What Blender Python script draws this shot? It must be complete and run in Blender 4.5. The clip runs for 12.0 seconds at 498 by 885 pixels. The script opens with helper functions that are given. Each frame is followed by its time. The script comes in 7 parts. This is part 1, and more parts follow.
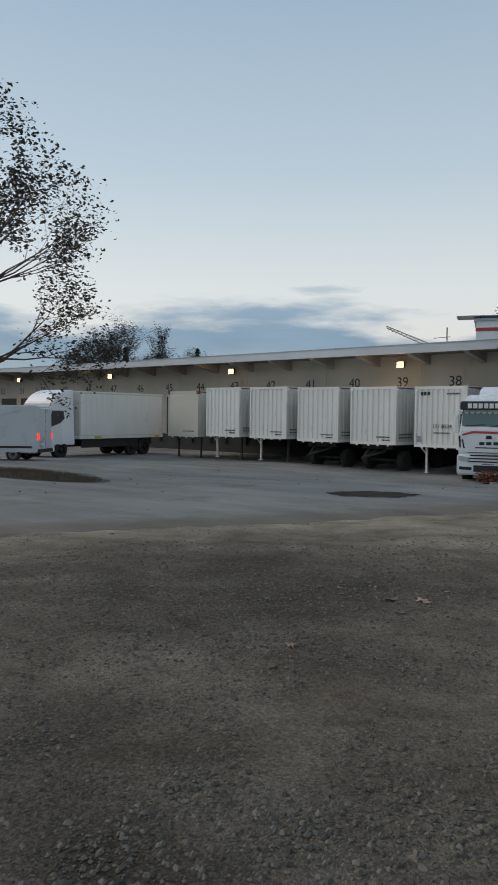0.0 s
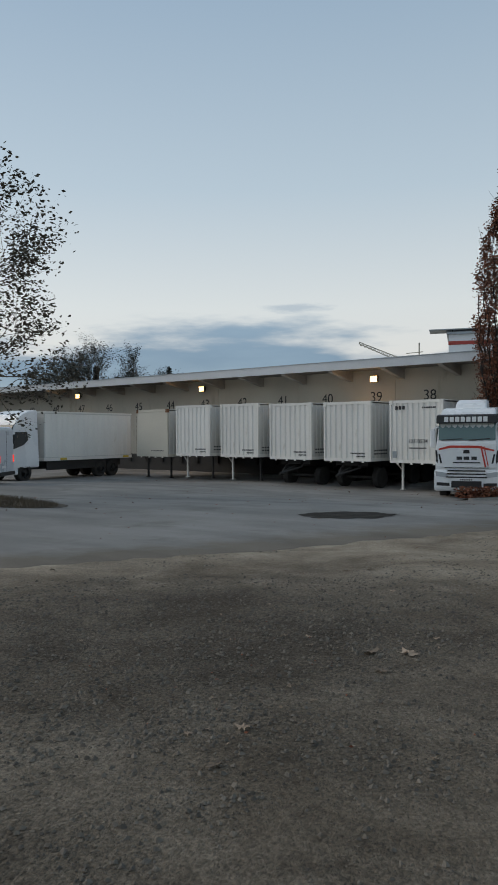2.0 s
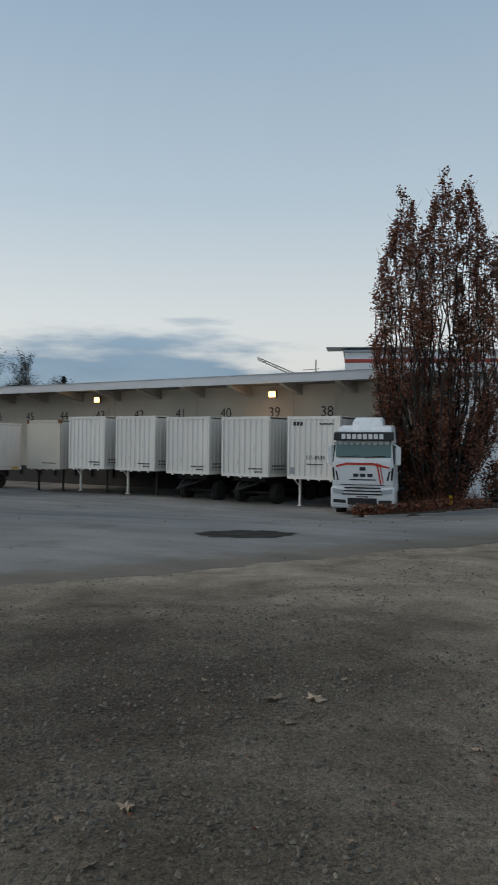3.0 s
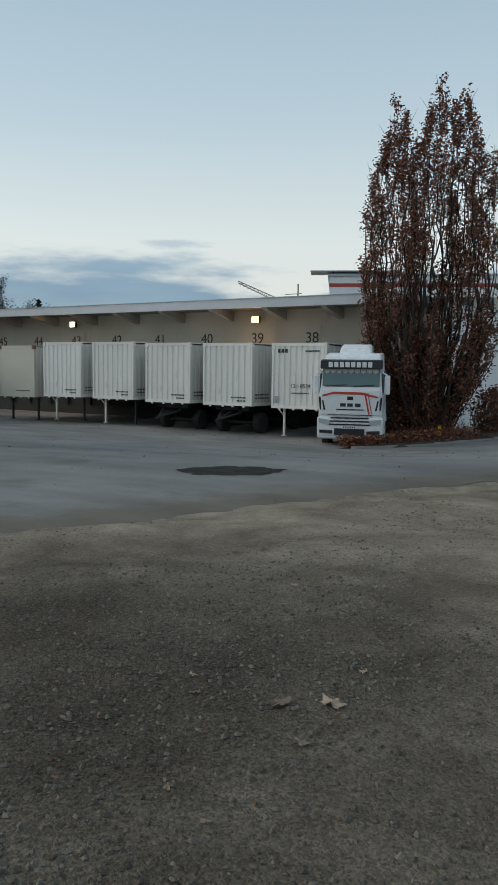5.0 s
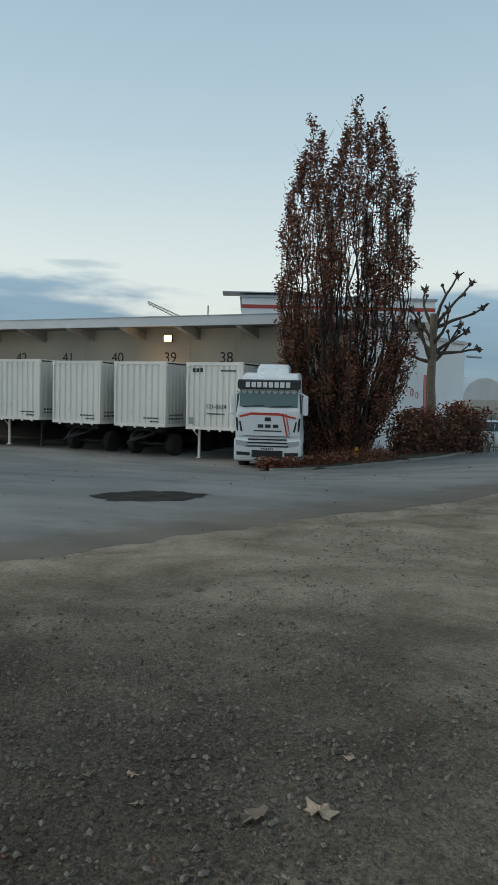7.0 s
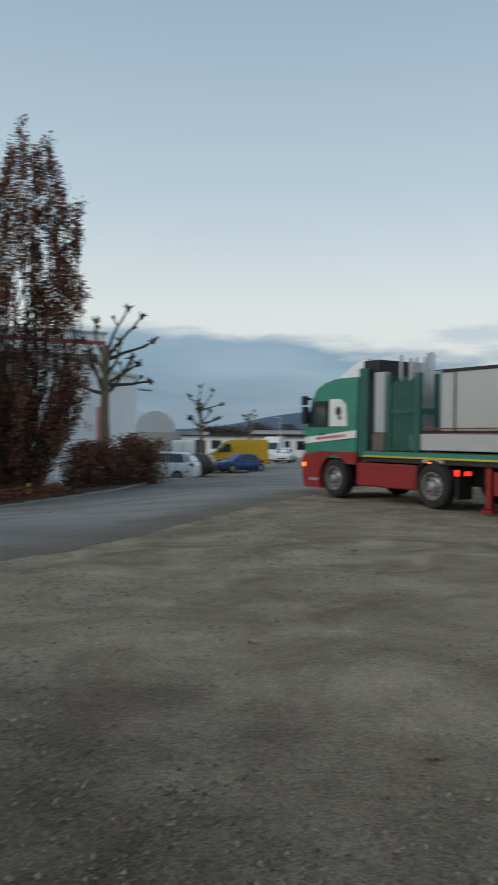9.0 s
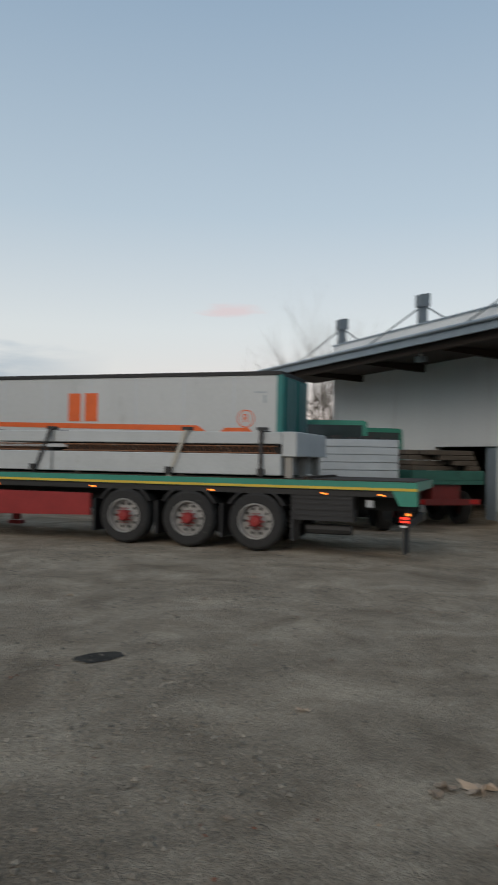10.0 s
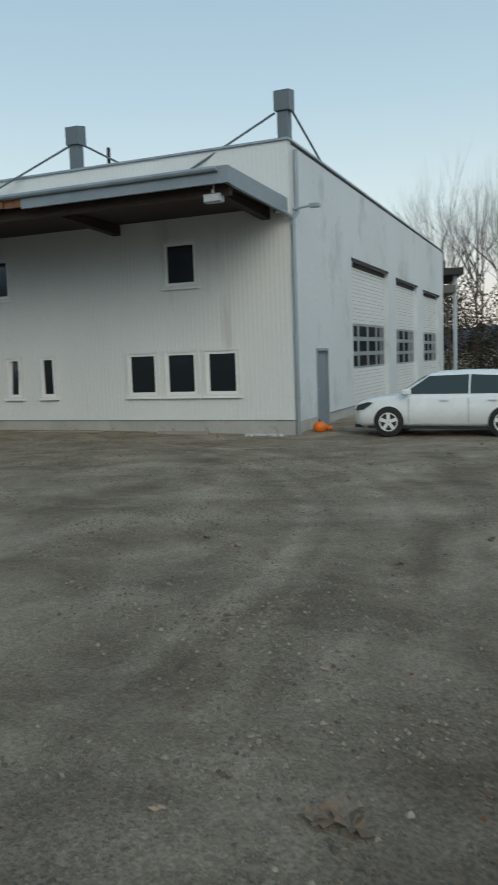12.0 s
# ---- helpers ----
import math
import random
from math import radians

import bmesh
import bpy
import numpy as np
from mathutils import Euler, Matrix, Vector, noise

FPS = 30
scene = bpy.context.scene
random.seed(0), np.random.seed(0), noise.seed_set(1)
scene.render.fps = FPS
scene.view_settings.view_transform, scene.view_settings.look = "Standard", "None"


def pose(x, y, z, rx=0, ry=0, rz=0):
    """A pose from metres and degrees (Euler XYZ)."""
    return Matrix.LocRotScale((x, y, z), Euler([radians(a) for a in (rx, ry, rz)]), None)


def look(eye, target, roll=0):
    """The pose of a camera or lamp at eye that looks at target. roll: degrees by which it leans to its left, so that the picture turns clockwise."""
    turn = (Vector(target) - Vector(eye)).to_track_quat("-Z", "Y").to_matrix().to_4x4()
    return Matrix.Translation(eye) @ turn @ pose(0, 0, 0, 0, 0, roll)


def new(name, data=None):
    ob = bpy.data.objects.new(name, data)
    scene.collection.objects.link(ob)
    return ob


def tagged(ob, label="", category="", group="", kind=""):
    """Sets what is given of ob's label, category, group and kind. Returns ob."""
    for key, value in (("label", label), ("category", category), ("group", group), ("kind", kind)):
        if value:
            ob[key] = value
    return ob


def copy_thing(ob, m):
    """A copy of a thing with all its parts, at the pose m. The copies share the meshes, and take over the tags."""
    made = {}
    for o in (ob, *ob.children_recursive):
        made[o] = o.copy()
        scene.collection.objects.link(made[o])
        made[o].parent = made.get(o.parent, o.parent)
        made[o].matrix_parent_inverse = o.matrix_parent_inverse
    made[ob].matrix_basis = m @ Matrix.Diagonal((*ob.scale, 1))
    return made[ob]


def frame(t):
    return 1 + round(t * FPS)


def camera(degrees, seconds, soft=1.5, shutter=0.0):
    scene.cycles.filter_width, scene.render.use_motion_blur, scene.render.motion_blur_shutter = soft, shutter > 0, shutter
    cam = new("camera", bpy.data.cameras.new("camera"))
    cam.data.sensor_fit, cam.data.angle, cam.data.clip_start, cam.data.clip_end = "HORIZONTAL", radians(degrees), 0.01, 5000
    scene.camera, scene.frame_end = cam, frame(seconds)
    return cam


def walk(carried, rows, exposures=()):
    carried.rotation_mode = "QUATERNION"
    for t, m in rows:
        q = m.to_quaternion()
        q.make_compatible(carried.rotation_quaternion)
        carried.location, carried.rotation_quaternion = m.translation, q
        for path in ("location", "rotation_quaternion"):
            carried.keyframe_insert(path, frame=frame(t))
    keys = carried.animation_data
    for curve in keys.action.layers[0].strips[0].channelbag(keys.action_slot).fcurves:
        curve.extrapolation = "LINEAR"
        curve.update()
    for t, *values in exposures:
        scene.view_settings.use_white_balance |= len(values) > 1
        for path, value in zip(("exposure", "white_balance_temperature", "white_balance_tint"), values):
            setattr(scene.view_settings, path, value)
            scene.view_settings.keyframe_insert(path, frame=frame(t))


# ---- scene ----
cam = camera(35.77, 12.0, soft=1.3, shutter=0.3)
PATH = [
    (0, pose(5.648, 0.507, 1.665, 88.01, -0.62, 41.51)),
    (0.5, pose(5.516, 0.804, 1.627, 87.83, -0.18, 39.81)),
    (1, pose(5.360, 1.107, 1.609, 87.94, 0.10, 40.66)),
    (1.5, pose(5.156, 1.393, 1.618, 88.56, 0.95, 41.03)),
    (2, pose(4.999, 1.588, 1.644, 89.37, 0.39, 39.67)),
    (2.5, pose(4.844, 1.806, 1.676, 89.93, -0.81, 37.04)),
    (3, pose(4.620, 2.088, 1.693, 90.36, -0.60, 32.05)),
    (3.5, pose(4.416, 2.357, 1.711, 88.97, -1.37, 29.96)),
    (5.5, pose(3.734, 3.218, 1.782, 84.43, -0.74, 30.70)),
    (6, pose(3.571, 3.390, 1.747, 85.51, -1.69, 26.83)),
    (6.5, pose(3.383, 3.590, 1.720, 86.40, -1.63, 24.68)),
    (8.5, pose(2.860, 4.450, 1.656, 87.86, -0.42, 12.03)),
    (9, pose(2.903, 4.674, 1.651, 89.48, -0.55, -0.22)),
    (9.5, pose(2.895, 4.832, 1.677, 91.09, -0.54, -19.43)),
    (10, pose(2.850, 4.914, 1.655, 91.11, -1.03, -38.94)),
    (10.5, pose(2.802, 4.894, 1.635, 88.79, -0.01, -53.15)),
    (11, pose(2.601, 4.776, 1.624, 86.15, 0.24, -65.78)),
    (11.5, pose(2.349, 4.825, 1.652, 84.74, 1.48, -75.41)),
    (12, pose(1.998, 4.784, 1.667, 83.58, 2.04, -83.14)),
]
walk(cam, PATH, exposures=[
    (0, 0.02, 6720, 10), (3.5, -0.07, 6720, 10), (5.5, 0.1, 6680, 4), (6.5, 0.1, 6650, 3), (8.5, 0.1, 6650, 4), (9.5, -0.04, 6730, 11), (10.4, -0.04, 6730, 10), (11.0, 0.1, 6550, 2), (12.0, 0.1, 6400, 1)])

# ---------------------------------------------------------------- world and light
world = bpy.data.worlds.new("dusk_sky")
scene.world = world
world.use_nodes = True
wn, wl = world.node_tree.nodes, world.node_tree.links
wn.clear()


def wnode(kind, **values):
    n = wn.new(kind)
    for k, v in values.items():
        n.inputs[k].default_value = v
    return n


def wmath(op, a, b=0.0, c=0.0):
    n = wn.new("ShaderNodeMath")
    n.operation = op
    for sock, v in zip(n.inputs, (a, b, c)):
        if isinstance(v, (int, float)):
            sock.default_value = v
        else:
            wl.new(v, sock)
    return n.outputs[0]


def wrange(src, lo, hi, a=0.0, b=1.0):
    n = wn.new("ShaderNodeMapRange")
    n.interpolation_type = "SMOOTHSTEP"
    for key, v in (("From Min", lo), ("From Max", hi), ("To Min", a), ("To Max", b)):
        n.inputs[key].default_value = v
    wl.new(src, n.inputs["Value"])
    return n.outputs[0]


def wmix(fac, under, over):
    n = wn.new("ShaderNodeMix")
    n.data_type = "RGBA"
    wl.new(fac, n.inputs["Factor"])
    wl.new(under, n.inputs[6])
    n.inputs[7].default_value = (*over, 1)
    return n.outputs[2]


sky = wn.new("ShaderNodeTexSky")
sky.sky_type, sky.sun_disc = "NISHITA", False
sky.sun_elevation, sky.sun_rotation = radians(31), radians(-112)
coord = wn.new("ShaderNodeTexCoord")
split = wn.new("ShaderNodeSeparateXYZ")
wl.new(coord.outputs["Generated"], split.inputs[0])
grad = wn.new("ShaderNodeValToRGB")
wl.new(split.outputs["Z"], grad.inputs[0])
stops = [(0.0, (0.50, 0.50, 0.50)), (0.06, (0.66, 0.645, 0.63)), (0.16, (0.62, 0.66, 0.67)), (0.30, (0.43, 0.53, 0.61)),
         (0.52, (0.27, 0.38, 0.50)), (1.0, (0.25, 0.36, 0.49))]
ramp = grad.color_ramp
while len(ramp.elements) < len(stops):
    ramp.elements.new(0.5)
for el, (at, col) in zip(ramp.elements, stops):
    el.position, el.color = at, (*col, 1)
# cloud bank low over the horizon, its upper edge torn by noise
stretch = wnode("ShaderNodeMapping", Scale=(1.0, 1.0, 5.0))
wl.new(coord.outputs["Generated"], stretch.inputs[0])
puffs = wnode("ShaderNodeTexNoise", Scale=3.2, Detail=7.0, Roughness=0.52)
wl.new(stretch.outputs[0], puffs.inputs["Vector"])
edge = wn.new("ShaderNodeMath")
edge.operation = "MULTIPLY_ADD"
wl.new(puffs.outputs["Fac"], edge.inputs[0])
edge.inputs[1].default_value = 0.19
edge.inputs[2].default_value = 0.022
below = wn.new("ShaderNodeMath")
below.operation = "SUBTRACT"
wl.new(wmath("ADD", edge.outputs[0], wrange(split.outputs["X"], -0.35, -0.75, 0.0, 0.018)), below.inputs[0])
wl.new(split.outputs["Z"], below.inputs[1])
bank = wn.new("ShaderNodeMapRange")
bank.interpolation_type = "SMOOTHSTEP"
bank.inputs["From Min"].default_value, bank.inputs["From Max"].default_value = -0.010, 0.022
bank.inputs["To Max"].default_value = 0.94
wl.new(below.outputs[0], bank.inputs["Value"])
# the bank thins out towards the east, where the sky is clear and a little pink
east = wn.new("ShaderNodeMapRange")
east.inputs["From Min"].default_value, east.inputs["From Max"].default_value = 0.28, 0.48
east.inputs["To Min"].default_value, east.inputs["To Max"].default_value = 1.0, 0.0
wl.new(split.outputs["X"], east.inputs["Value"])
cover = wn.new("ShaderNodeMath")
cover.operation = "MULTIPLY"
wl.new(bank.outputs[0], cover.inputs[0])
wl.new(east.outputs[0], cover.inputs[1])
shade = wn.new("ShaderNodeValToRGB")
wl.new(puffs.outputs["Fac"], shade.inputs[0])
shade.color_ramp.elements[0].position, shade.color_ramp.elements[0].color = 0.36, (0.095, 0.185, 0.305, 1)
shade.color_ramp.elements[1].position, shade.color_ramp.elements[1].color = 0.68, (0.19, 0.295, 0.41, 1)
clouds = wn.new("ShaderNodeMix")
clouds.data_type = "RGBA"
wl.new(cover.outputs[0], clouds.inputs["Factor"])
wl.new(grad.outputs[0], clouds.inputs[6])
wl.new(shade.outputs[0], clouds.inputs[7])

# afterglow low in the east
glowing = wmath("MULTIPLY", wrange(split.outputs["X"], 0.30, 0.75), wrange(split.outputs["Z"], 0.17, 0.02, 0.0, 0.85))
tinted = wmix(glowing, clouds.outputs[2], (0.70, 0.585, 0.56))
# three torn shreds of cloud above the bank: compass angle, height, half widths, colour
bearing = wmath("ARCTAN2", split.outputs["Y"], split.outputs["X"])
torn = wnode("ShaderNodeTexNoise", Scale=16.0, Detail=6.0, Roughness=0.6)
wl.new(stretch.outputs[0], torn.inputs["Vector"])
for deg, height, wide, tall, tone in ((126.2, 0.160, 2.6, 0.006, (0.36, 0.43, 0.50)), (73.4, 0.128, 3.2, 0.016, (0.40, 0.46, 0.53)), (52.6, 0.186, 2.6, 0.009, (0.66, 0.52, 0.52))):
    across = wmath("DIVIDE", wmath("SUBTRACT", bearing, radians(deg)), radians(wide))
    upward = wmath("DIVIDE", wmath("SUBTRACT", split.outputs["Z"], height), tall)
    far_off = wmath("SQRT", wmath("ADD", wmath("MULTIPLY", across, across), wmath("MULTIPLY", upward, upward)))
    shred = wrange(wmath("MULTIPLY_ADD", torn.outputs["Fac"], 2.2, wmath("MULTIPLY", far_off, -1.0)), -0.05, 0.75, 0.0, 0.75)
    tinted = wmix(shred, tinted, tone)
back_sky = wn.new("ShaderNodeBackground")
wl.new(tinted, back_sky.inputs["Color"])
back_sky.inputs["Strength"].default_value = 1.0
back_air = wn.new("ShaderNodeBackground")
wl.new(sky.outputs[0], back_air.inputs["Color"])
back_air.inputs["Strength"].default_value = 0.02
both = wn.new("ShaderNodeAddShader")
wl.new(back_sky.outputs[0], both.inputs[0])
wl.new(back_air.outputs[0], both.inputs[1])
out = wn.new("ShaderNodeOutputWorld")
wl.new(both.outputs[0], out.inputs[0])

sun_data = bpy.data.lights.new("sun", "SUN")
sun_data.energy, sun_data.angle, sun_data.color = 1.05, radians(36), (1.0, 0.88, 0.75)
sun = new("sun", sun_data)
sun.matrix_world = look((-28, -1.1, 18.1), (0, 10, 0))

# ---------------------------------------------------------------- materials
def mat(name, base, rough=0.7, metal=0.0, var=0.18, scale=1.2, fine=22.0, bump=0.15, dist=0.01, stain=None, stain_at=0.6, island=0.0, spec=0.5, streak=1.0, each=0.0):
    """Base colour varied by two noises (broad and fine), with fine relief; stain: a second colour in patches;
    streak under 1 draws the broad noise out along z; island and each vary the tone piece by piece."""
    m = bpy.data.materials.new(name)
    m.use_nodes = True
    n, l = m.node_tree.nodes, m.node_tree.links
    bsdf = n["Principled BSDF"]
    co = n.new("ShaderNodeTexCoord")
    mp = n.new("ShaderNodeMapping")
    mp.inputs["Scale"].default_value = (1, 1, streak)
    l.new(co.outputs["Object"], mp.inputs[0])
    broad = n.new("ShaderNodeTexNoise")
    broad.inputs["Scale"].default_value, broad.inputs["Detail"].default_value = scale, 6
    small = n.new("ShaderNodeTexNoise")
    small.inputs["Scale"].default_value, small.inputs["Detail"].default_value = fine, 8
    l.new(mp.outputs[0], broad.inputs["Vector"])
    l.new(co.outputs["Object"], small.inputs["Vector"])
    add = n.new("ShaderNodeMath")
    add.operation = "MULTIPLY_ADD"
    l.new(small.outputs["Fac"], add.inputs[0])
    add.inputs[1].default_value = 0.6
    l.new(broad.outputs["Fac"], add.inputs[2])
    rng = n.new("ShaderNodeMapRange")
    rng.inputs["From Min"].default_value, rng.inputs["From Max"].default_value = 0.45, 1.15
    l.new(add.outputs[0], rng.inputs["Value"])
    mix = n.new("ShaderNodeMix")
    mix.data_type = "RGBA"
    mix.inputs[6].default_value = (*[c * (1 - var) for c in base], 1)
    mix.inputs[7].default_value = (*[min(1, c * (1 + var)) for c in base], 1)
    l.new(rng.outputs[0], mix.inputs["Factor"])
    col = mix.outputs[2]
    if stain:
        where = n.new("ShaderNodeTexNoise")
        where.inputs["Scale"].default_value, where.inputs["Detail"].default_value, where.inputs["Roughness"].default_value = scale * 2.3, 9, 0.65
        l.new(mp.outputs[0], where.inputs["Vector"])
        cut = n.new("ShaderNodeMapRange")
        cut.inputs["From Min"].default_value, cut.inputs["From Max"].default_value = stain_at, stain_at + 0.14
        l.new(where.outputs["Fac"], cut.inputs["Value"])
        mix2 = n.new("ShaderNodeMix")
        mix2.data_type = "RGBA"
        l.new(cut.outputs[0], mix2.inputs["Factor"])
        l.new(col, mix2.inputs[6])
        mix2.inputs[7].default_value = (*stain, 1)
        col = mix2.outputs[2]
    if island or each:
        if island:
            src = n.new("ShaderNodeNewGeometry").outputs["Random Per Island"]
        else:
            src = n.new("ShaderNodeObjectInfo").outputs["Random"]
        k = island or each
        tone = n.new("ShaderNodeMapRange")
        tone.inputs["To Min"].default_value, tone.inputs["To Max"].default_value = 1 - k, 1 + k
        l.new(src, tone.inputs["Value"])
        hsv = n.new("ShaderNodeHueSaturation")
        l.new(tone.outputs[0], hsv.inputs["Value"])
        l.new(col, hsv.inputs["Color"])
        col = hsv.outputs[0]
    l.new(col, bsdf.inputs["Base Color"])
    rr = n.new("ShaderNodeMapRange")
    rr.inputs["To Min"].default_value, rr.inputs["To Max"].default_value = max(0.02, rough - 0.12), min(1, rough + 0.1)
    l.new(broad.outputs["Fac"], rr.inputs["Value"])
    l.new(rr.outputs[0], bsdf.inputs["Roughness"])
    bsdf.inputs["Metallic"].default_value = metal
    bsdf.inputs["Specular IOR Level"].default_value = spec
    if bump:
        b = n.new("ShaderNodeBump")
        b.inputs["Strength"].default_value, b.inputs["Distance"].default_value = bump, dist
        l.new(small.outputs["Fac"], b.inputs["Height"])
        l.new(b.outputs[0], bsdf.inputs["Normal"])
    return m


def glow(name, col, power):
    m = bpy.data.materials.new(name)
    m.use_nodes = True
    b = m.node_tree.nodes["Principled BSDF"]
    b.inputs["Base Color"].default_value = (*col, 1)
    b.inputs["Emission Color"].default_value = (*col, 1)
    b.inputs["Emission Strength"].default_value = power
    return m


def glass(name, tint=(0.02, 0.025, 0.03), rough=0.04):
    m = bpy.data.materials.new(name)
    m.use_nodes = True
    b = m.node_tree.nodes["Principled BSDF"]
    b.inputs["Base Color"].default_value = (*tint, 1)
    b.inputs["Roughness"].default_value = rough
    b.inputs["Specular IOR Level"].default_value = 0.6
    return m


# two drifts of loose dark gravel
LOOSE = ((0.7, 6.2), (3.0, 1.2))


def gravel_material():
    """Compacted gravel: brown fines with pebbles of two sizes, darker loose patches and paler trodden dust."""
    m = bpy.data.materials.new("gravel")
    m.use_nodes = True
    n, l = m.node_tree.nodes, m.node_tree.links
    bsdf = n["Principled BSDF"]
    co = n.new("ShaderNodeTexCoord")

    def tex(kind, scale, detail=None):
        t = n.new(kind)
        t.inputs["Scale"].default_value = scale
        if detail is not None:
            t.inputs["Detail"].default_value = detail
        l.new(co.outputs["Object"], t.inputs["Vector"])
        return t

    def ramp(src, lo, hi, a=0.0, b=1.0):
        r = n.new("ShaderNodeMapRange")
        r.inputs["From Min"].default_value, r.inputs["From Max"].default_value = lo, hi
        r.inputs["To Min"].default_value, r.inputs["To Max"].default_value = a, b
        l.new(src, r.inputs["Value"])
        return r.outputs[0]

    def blend(fac, a, b, mode="MIX"):
        x = n.new("ShaderNodeMix")
        x.data_type, x.blend_type = "RGBA", mode
        for sock, v in ((x.inputs["Factor"], fac), (x.inputs[6], a), (x.inputs[7], b)):
            if isinstance(v, (int, float)):
                sock.default_value = v
            elif isinstance(v, tuple):
                sock.default_value = (*v, 1)
            else:
                l.new(v, sock)
        return x.outputs[2]

    big = tex("ShaderNodeTexNoise", 0.16, 5)
    mid = tex("ShaderNodeTexNoise", 1.1, 8)
    mid.inputs["Roughness"].default_value = 0.62
    fine = tex("ShaderNodeTexNoise", 26, 8)
    fine.inputs["Roughness"].default_value = 0.7
    peb = tex("ShaderNodeTexVoronoi", 27)
    grit = tex("ShaderNodeTexVoronoi", 62)
    # trodden paler dust round the drifts
    sep = n.new("ShaderNodeSeparateXYZ")
    l.new(co.outputs["Object"], sep.inputs[0])
    heap = n.new("ShaderNodeVectorMath")
    heap.operation = "DISTANCE"
    l.new(co.outputs["Object"], heap.inputs[0])
    heap.inputs[1].default_value = (*LOOSE[0], 0)
    heap_2 = n.new("ShaderNodeVectorMath")
    heap_2.operation = "DISTANCE"
    l.new(co.outputs["Object"], heap_2.inputs[0])
    heap_2.inputs[1].default_value = (*LOOSE[1], 0)
    nearer = n.new("ShaderNodeMath")
    nearer.operation = "MINIMUM"
    l.new(heap.outputs["Value"], nearer.inputs[0])
    l.new(heap_2.outputs["Value"], nearer.inputs[1])
    east = n.new("ShaderNodeMath")
    east.operation = "MULTIPLY_ADD"
    l.new(big.outputs["Fac"], east.inputs[0])
    east.inputs[1].default_value = 2.5
    l.new(nearer.outputs[0], east.inputs[2])
    dusty = ramp(east.outputs[0], 2.3, 6.0)
    col = blend(dusty, (0.285, 0.237, 0.181), (0.55, 0.460, 0.350))
    # curved wheel tracks where lorries turn before the hall
    off = n.new("ShaderNodeVectorMath")
    off.operation = "DISTANCE"
    flat = n.new("ShaderNodeCombineXYZ")
    l.new(sep.outputs["X"], flat.inputs[0])
    l.new(sep.outputs["Y"], flat.inputs[1])
    l.new(flat.outputs[0], off.inputs[0])
    off.inputs[1].default_value = (9.9, 15.8, 0)
    wob = n.new("ShaderNodeMath")
    wob.operation = "MULTIPLY_ADD"
    l.new(mid.outputs["Fac"], wob.inputs[0])
    wob.inputs[1].default_value = 0.30
    l.new(off.outputs["Value"], wob.inputs[2])
    band = n.new("ShaderNodeValToRGB")
    l.new(ramp(wob.outputs[0], 10.0, 14.0), band.inputs[0])
    cr = band.color_ramp
    levels = [(0.0, 0.5), (0.10, 0.30), (0.15, 0.35), (0.18, 0.95), (0.21, 0.80), (0.25, 0.22), (0.28, 0.70), (0.31, 0.35), (0.36, 0.45),
              (0.44, 0.85), (0.49, 0.30), (0.56, 0.62), (0.60, 0.28), (0.66, 0.75), (0.72, 0.35), (0.84, 0.60), (1.0, 0.5)]
    while len(cr.elements) < len(levels):
        cr.elements.new(0.5)
    for el, (at, v) in zip(cr.elements, levels):
        el.position, el.color = at, (v, v, v, 1)
    here = n.new("ShaderNodeMath")
    here.operation = "MULTIPLY"
    l.new(ramp(sep.outputs["X"], 4.2, 6.5), here.inputs[0])
    l.new(ramp(sep.outputs["Y"], 11.0, 8.0), here.inputs[1])
    col = blend(here.outputs[0], col, blend(1.0, col, blend(band.outputs[0], (0.76, 0.75, 0.73), (1.18, 1.19, 1.20)), "MULTIPLY"))
    # damp and trodden blotches
    blot = tex("ShaderNodeTexNoise", 0.8, 9)
    blot.inputs["Roughness"].default_value = 0.68
    blot.inputs["Distortion"].default_value = 0.6
    col = blend(1.0, col, blend(ramp(blot.outputs["Fac"], 0.36, 0.62), (0.60, 0.575, 0.55), (1.14, 1.14, 1.14)), "MULTIPLY")
    # long faint wheel tracks that run with the yard
    lay = n.new("ShaderNodeMapping")
    lay.inputs["Rotation"].default_value = (0, 0, radians(-62))
    lay.inputs["Scale"].default_value = (0.16, 1.5, 1)
    l.new(co.outputs["Object"], lay.inputs[0])
    ruts = n.new("ShaderNodeTexNoise")
    ruts.inputs["Scale"].default_value, ruts.inputs["Detail"].default_value = 1.0, 6
    l.new(lay.outputs[0], ruts.inputs["Vector"])
    col = blend(ramp(ruts.outputs["Fac"], 0.42, 0.66, 0.0, 0.32), col, blend(0.55, col, (0.10, 0.084, 0.066)))
    col = blend(ramp(mid.outputs["Fac"], 0.36, 0.66), blend(ramp(dusty, 0.0, 1.0, 0.6, 0.26), col, (0.075, 0.060, 0.046)), col)
    col = blend(ramp(fine.outputs["Fac"], 0.30, 0.68), blend(ramp(dusty, 0.0, 1.0, 0.6, 0.3), col, (0.05, 0.042, 0.034)), col)
    loose = ramp(mid.outputs["Fac"], 0.56, 0.42, 0.15, 0.9)
    cell = n.new("ShaderNodeSeparateColor")
    l.new(peb.outputs["Color"], cell.inputs[0])
    stone = blend(1.0, col, blend(cell.outputs[0], (0.42, 0.42, 0.42), (1.65, 1.67, 1.68)), "MULTIPLY")
    is_stone = n.new("ShaderNodeMath")
    is_stone.operation = "MULTIPLY"
    l.new(ramp(cell.outputs[1], 0.45, 0.50), is_stone.inputs[0])
    l.new(ramp(peb.outputs["Distance"], 0.42, 0.30), is_stone.inputs[1])
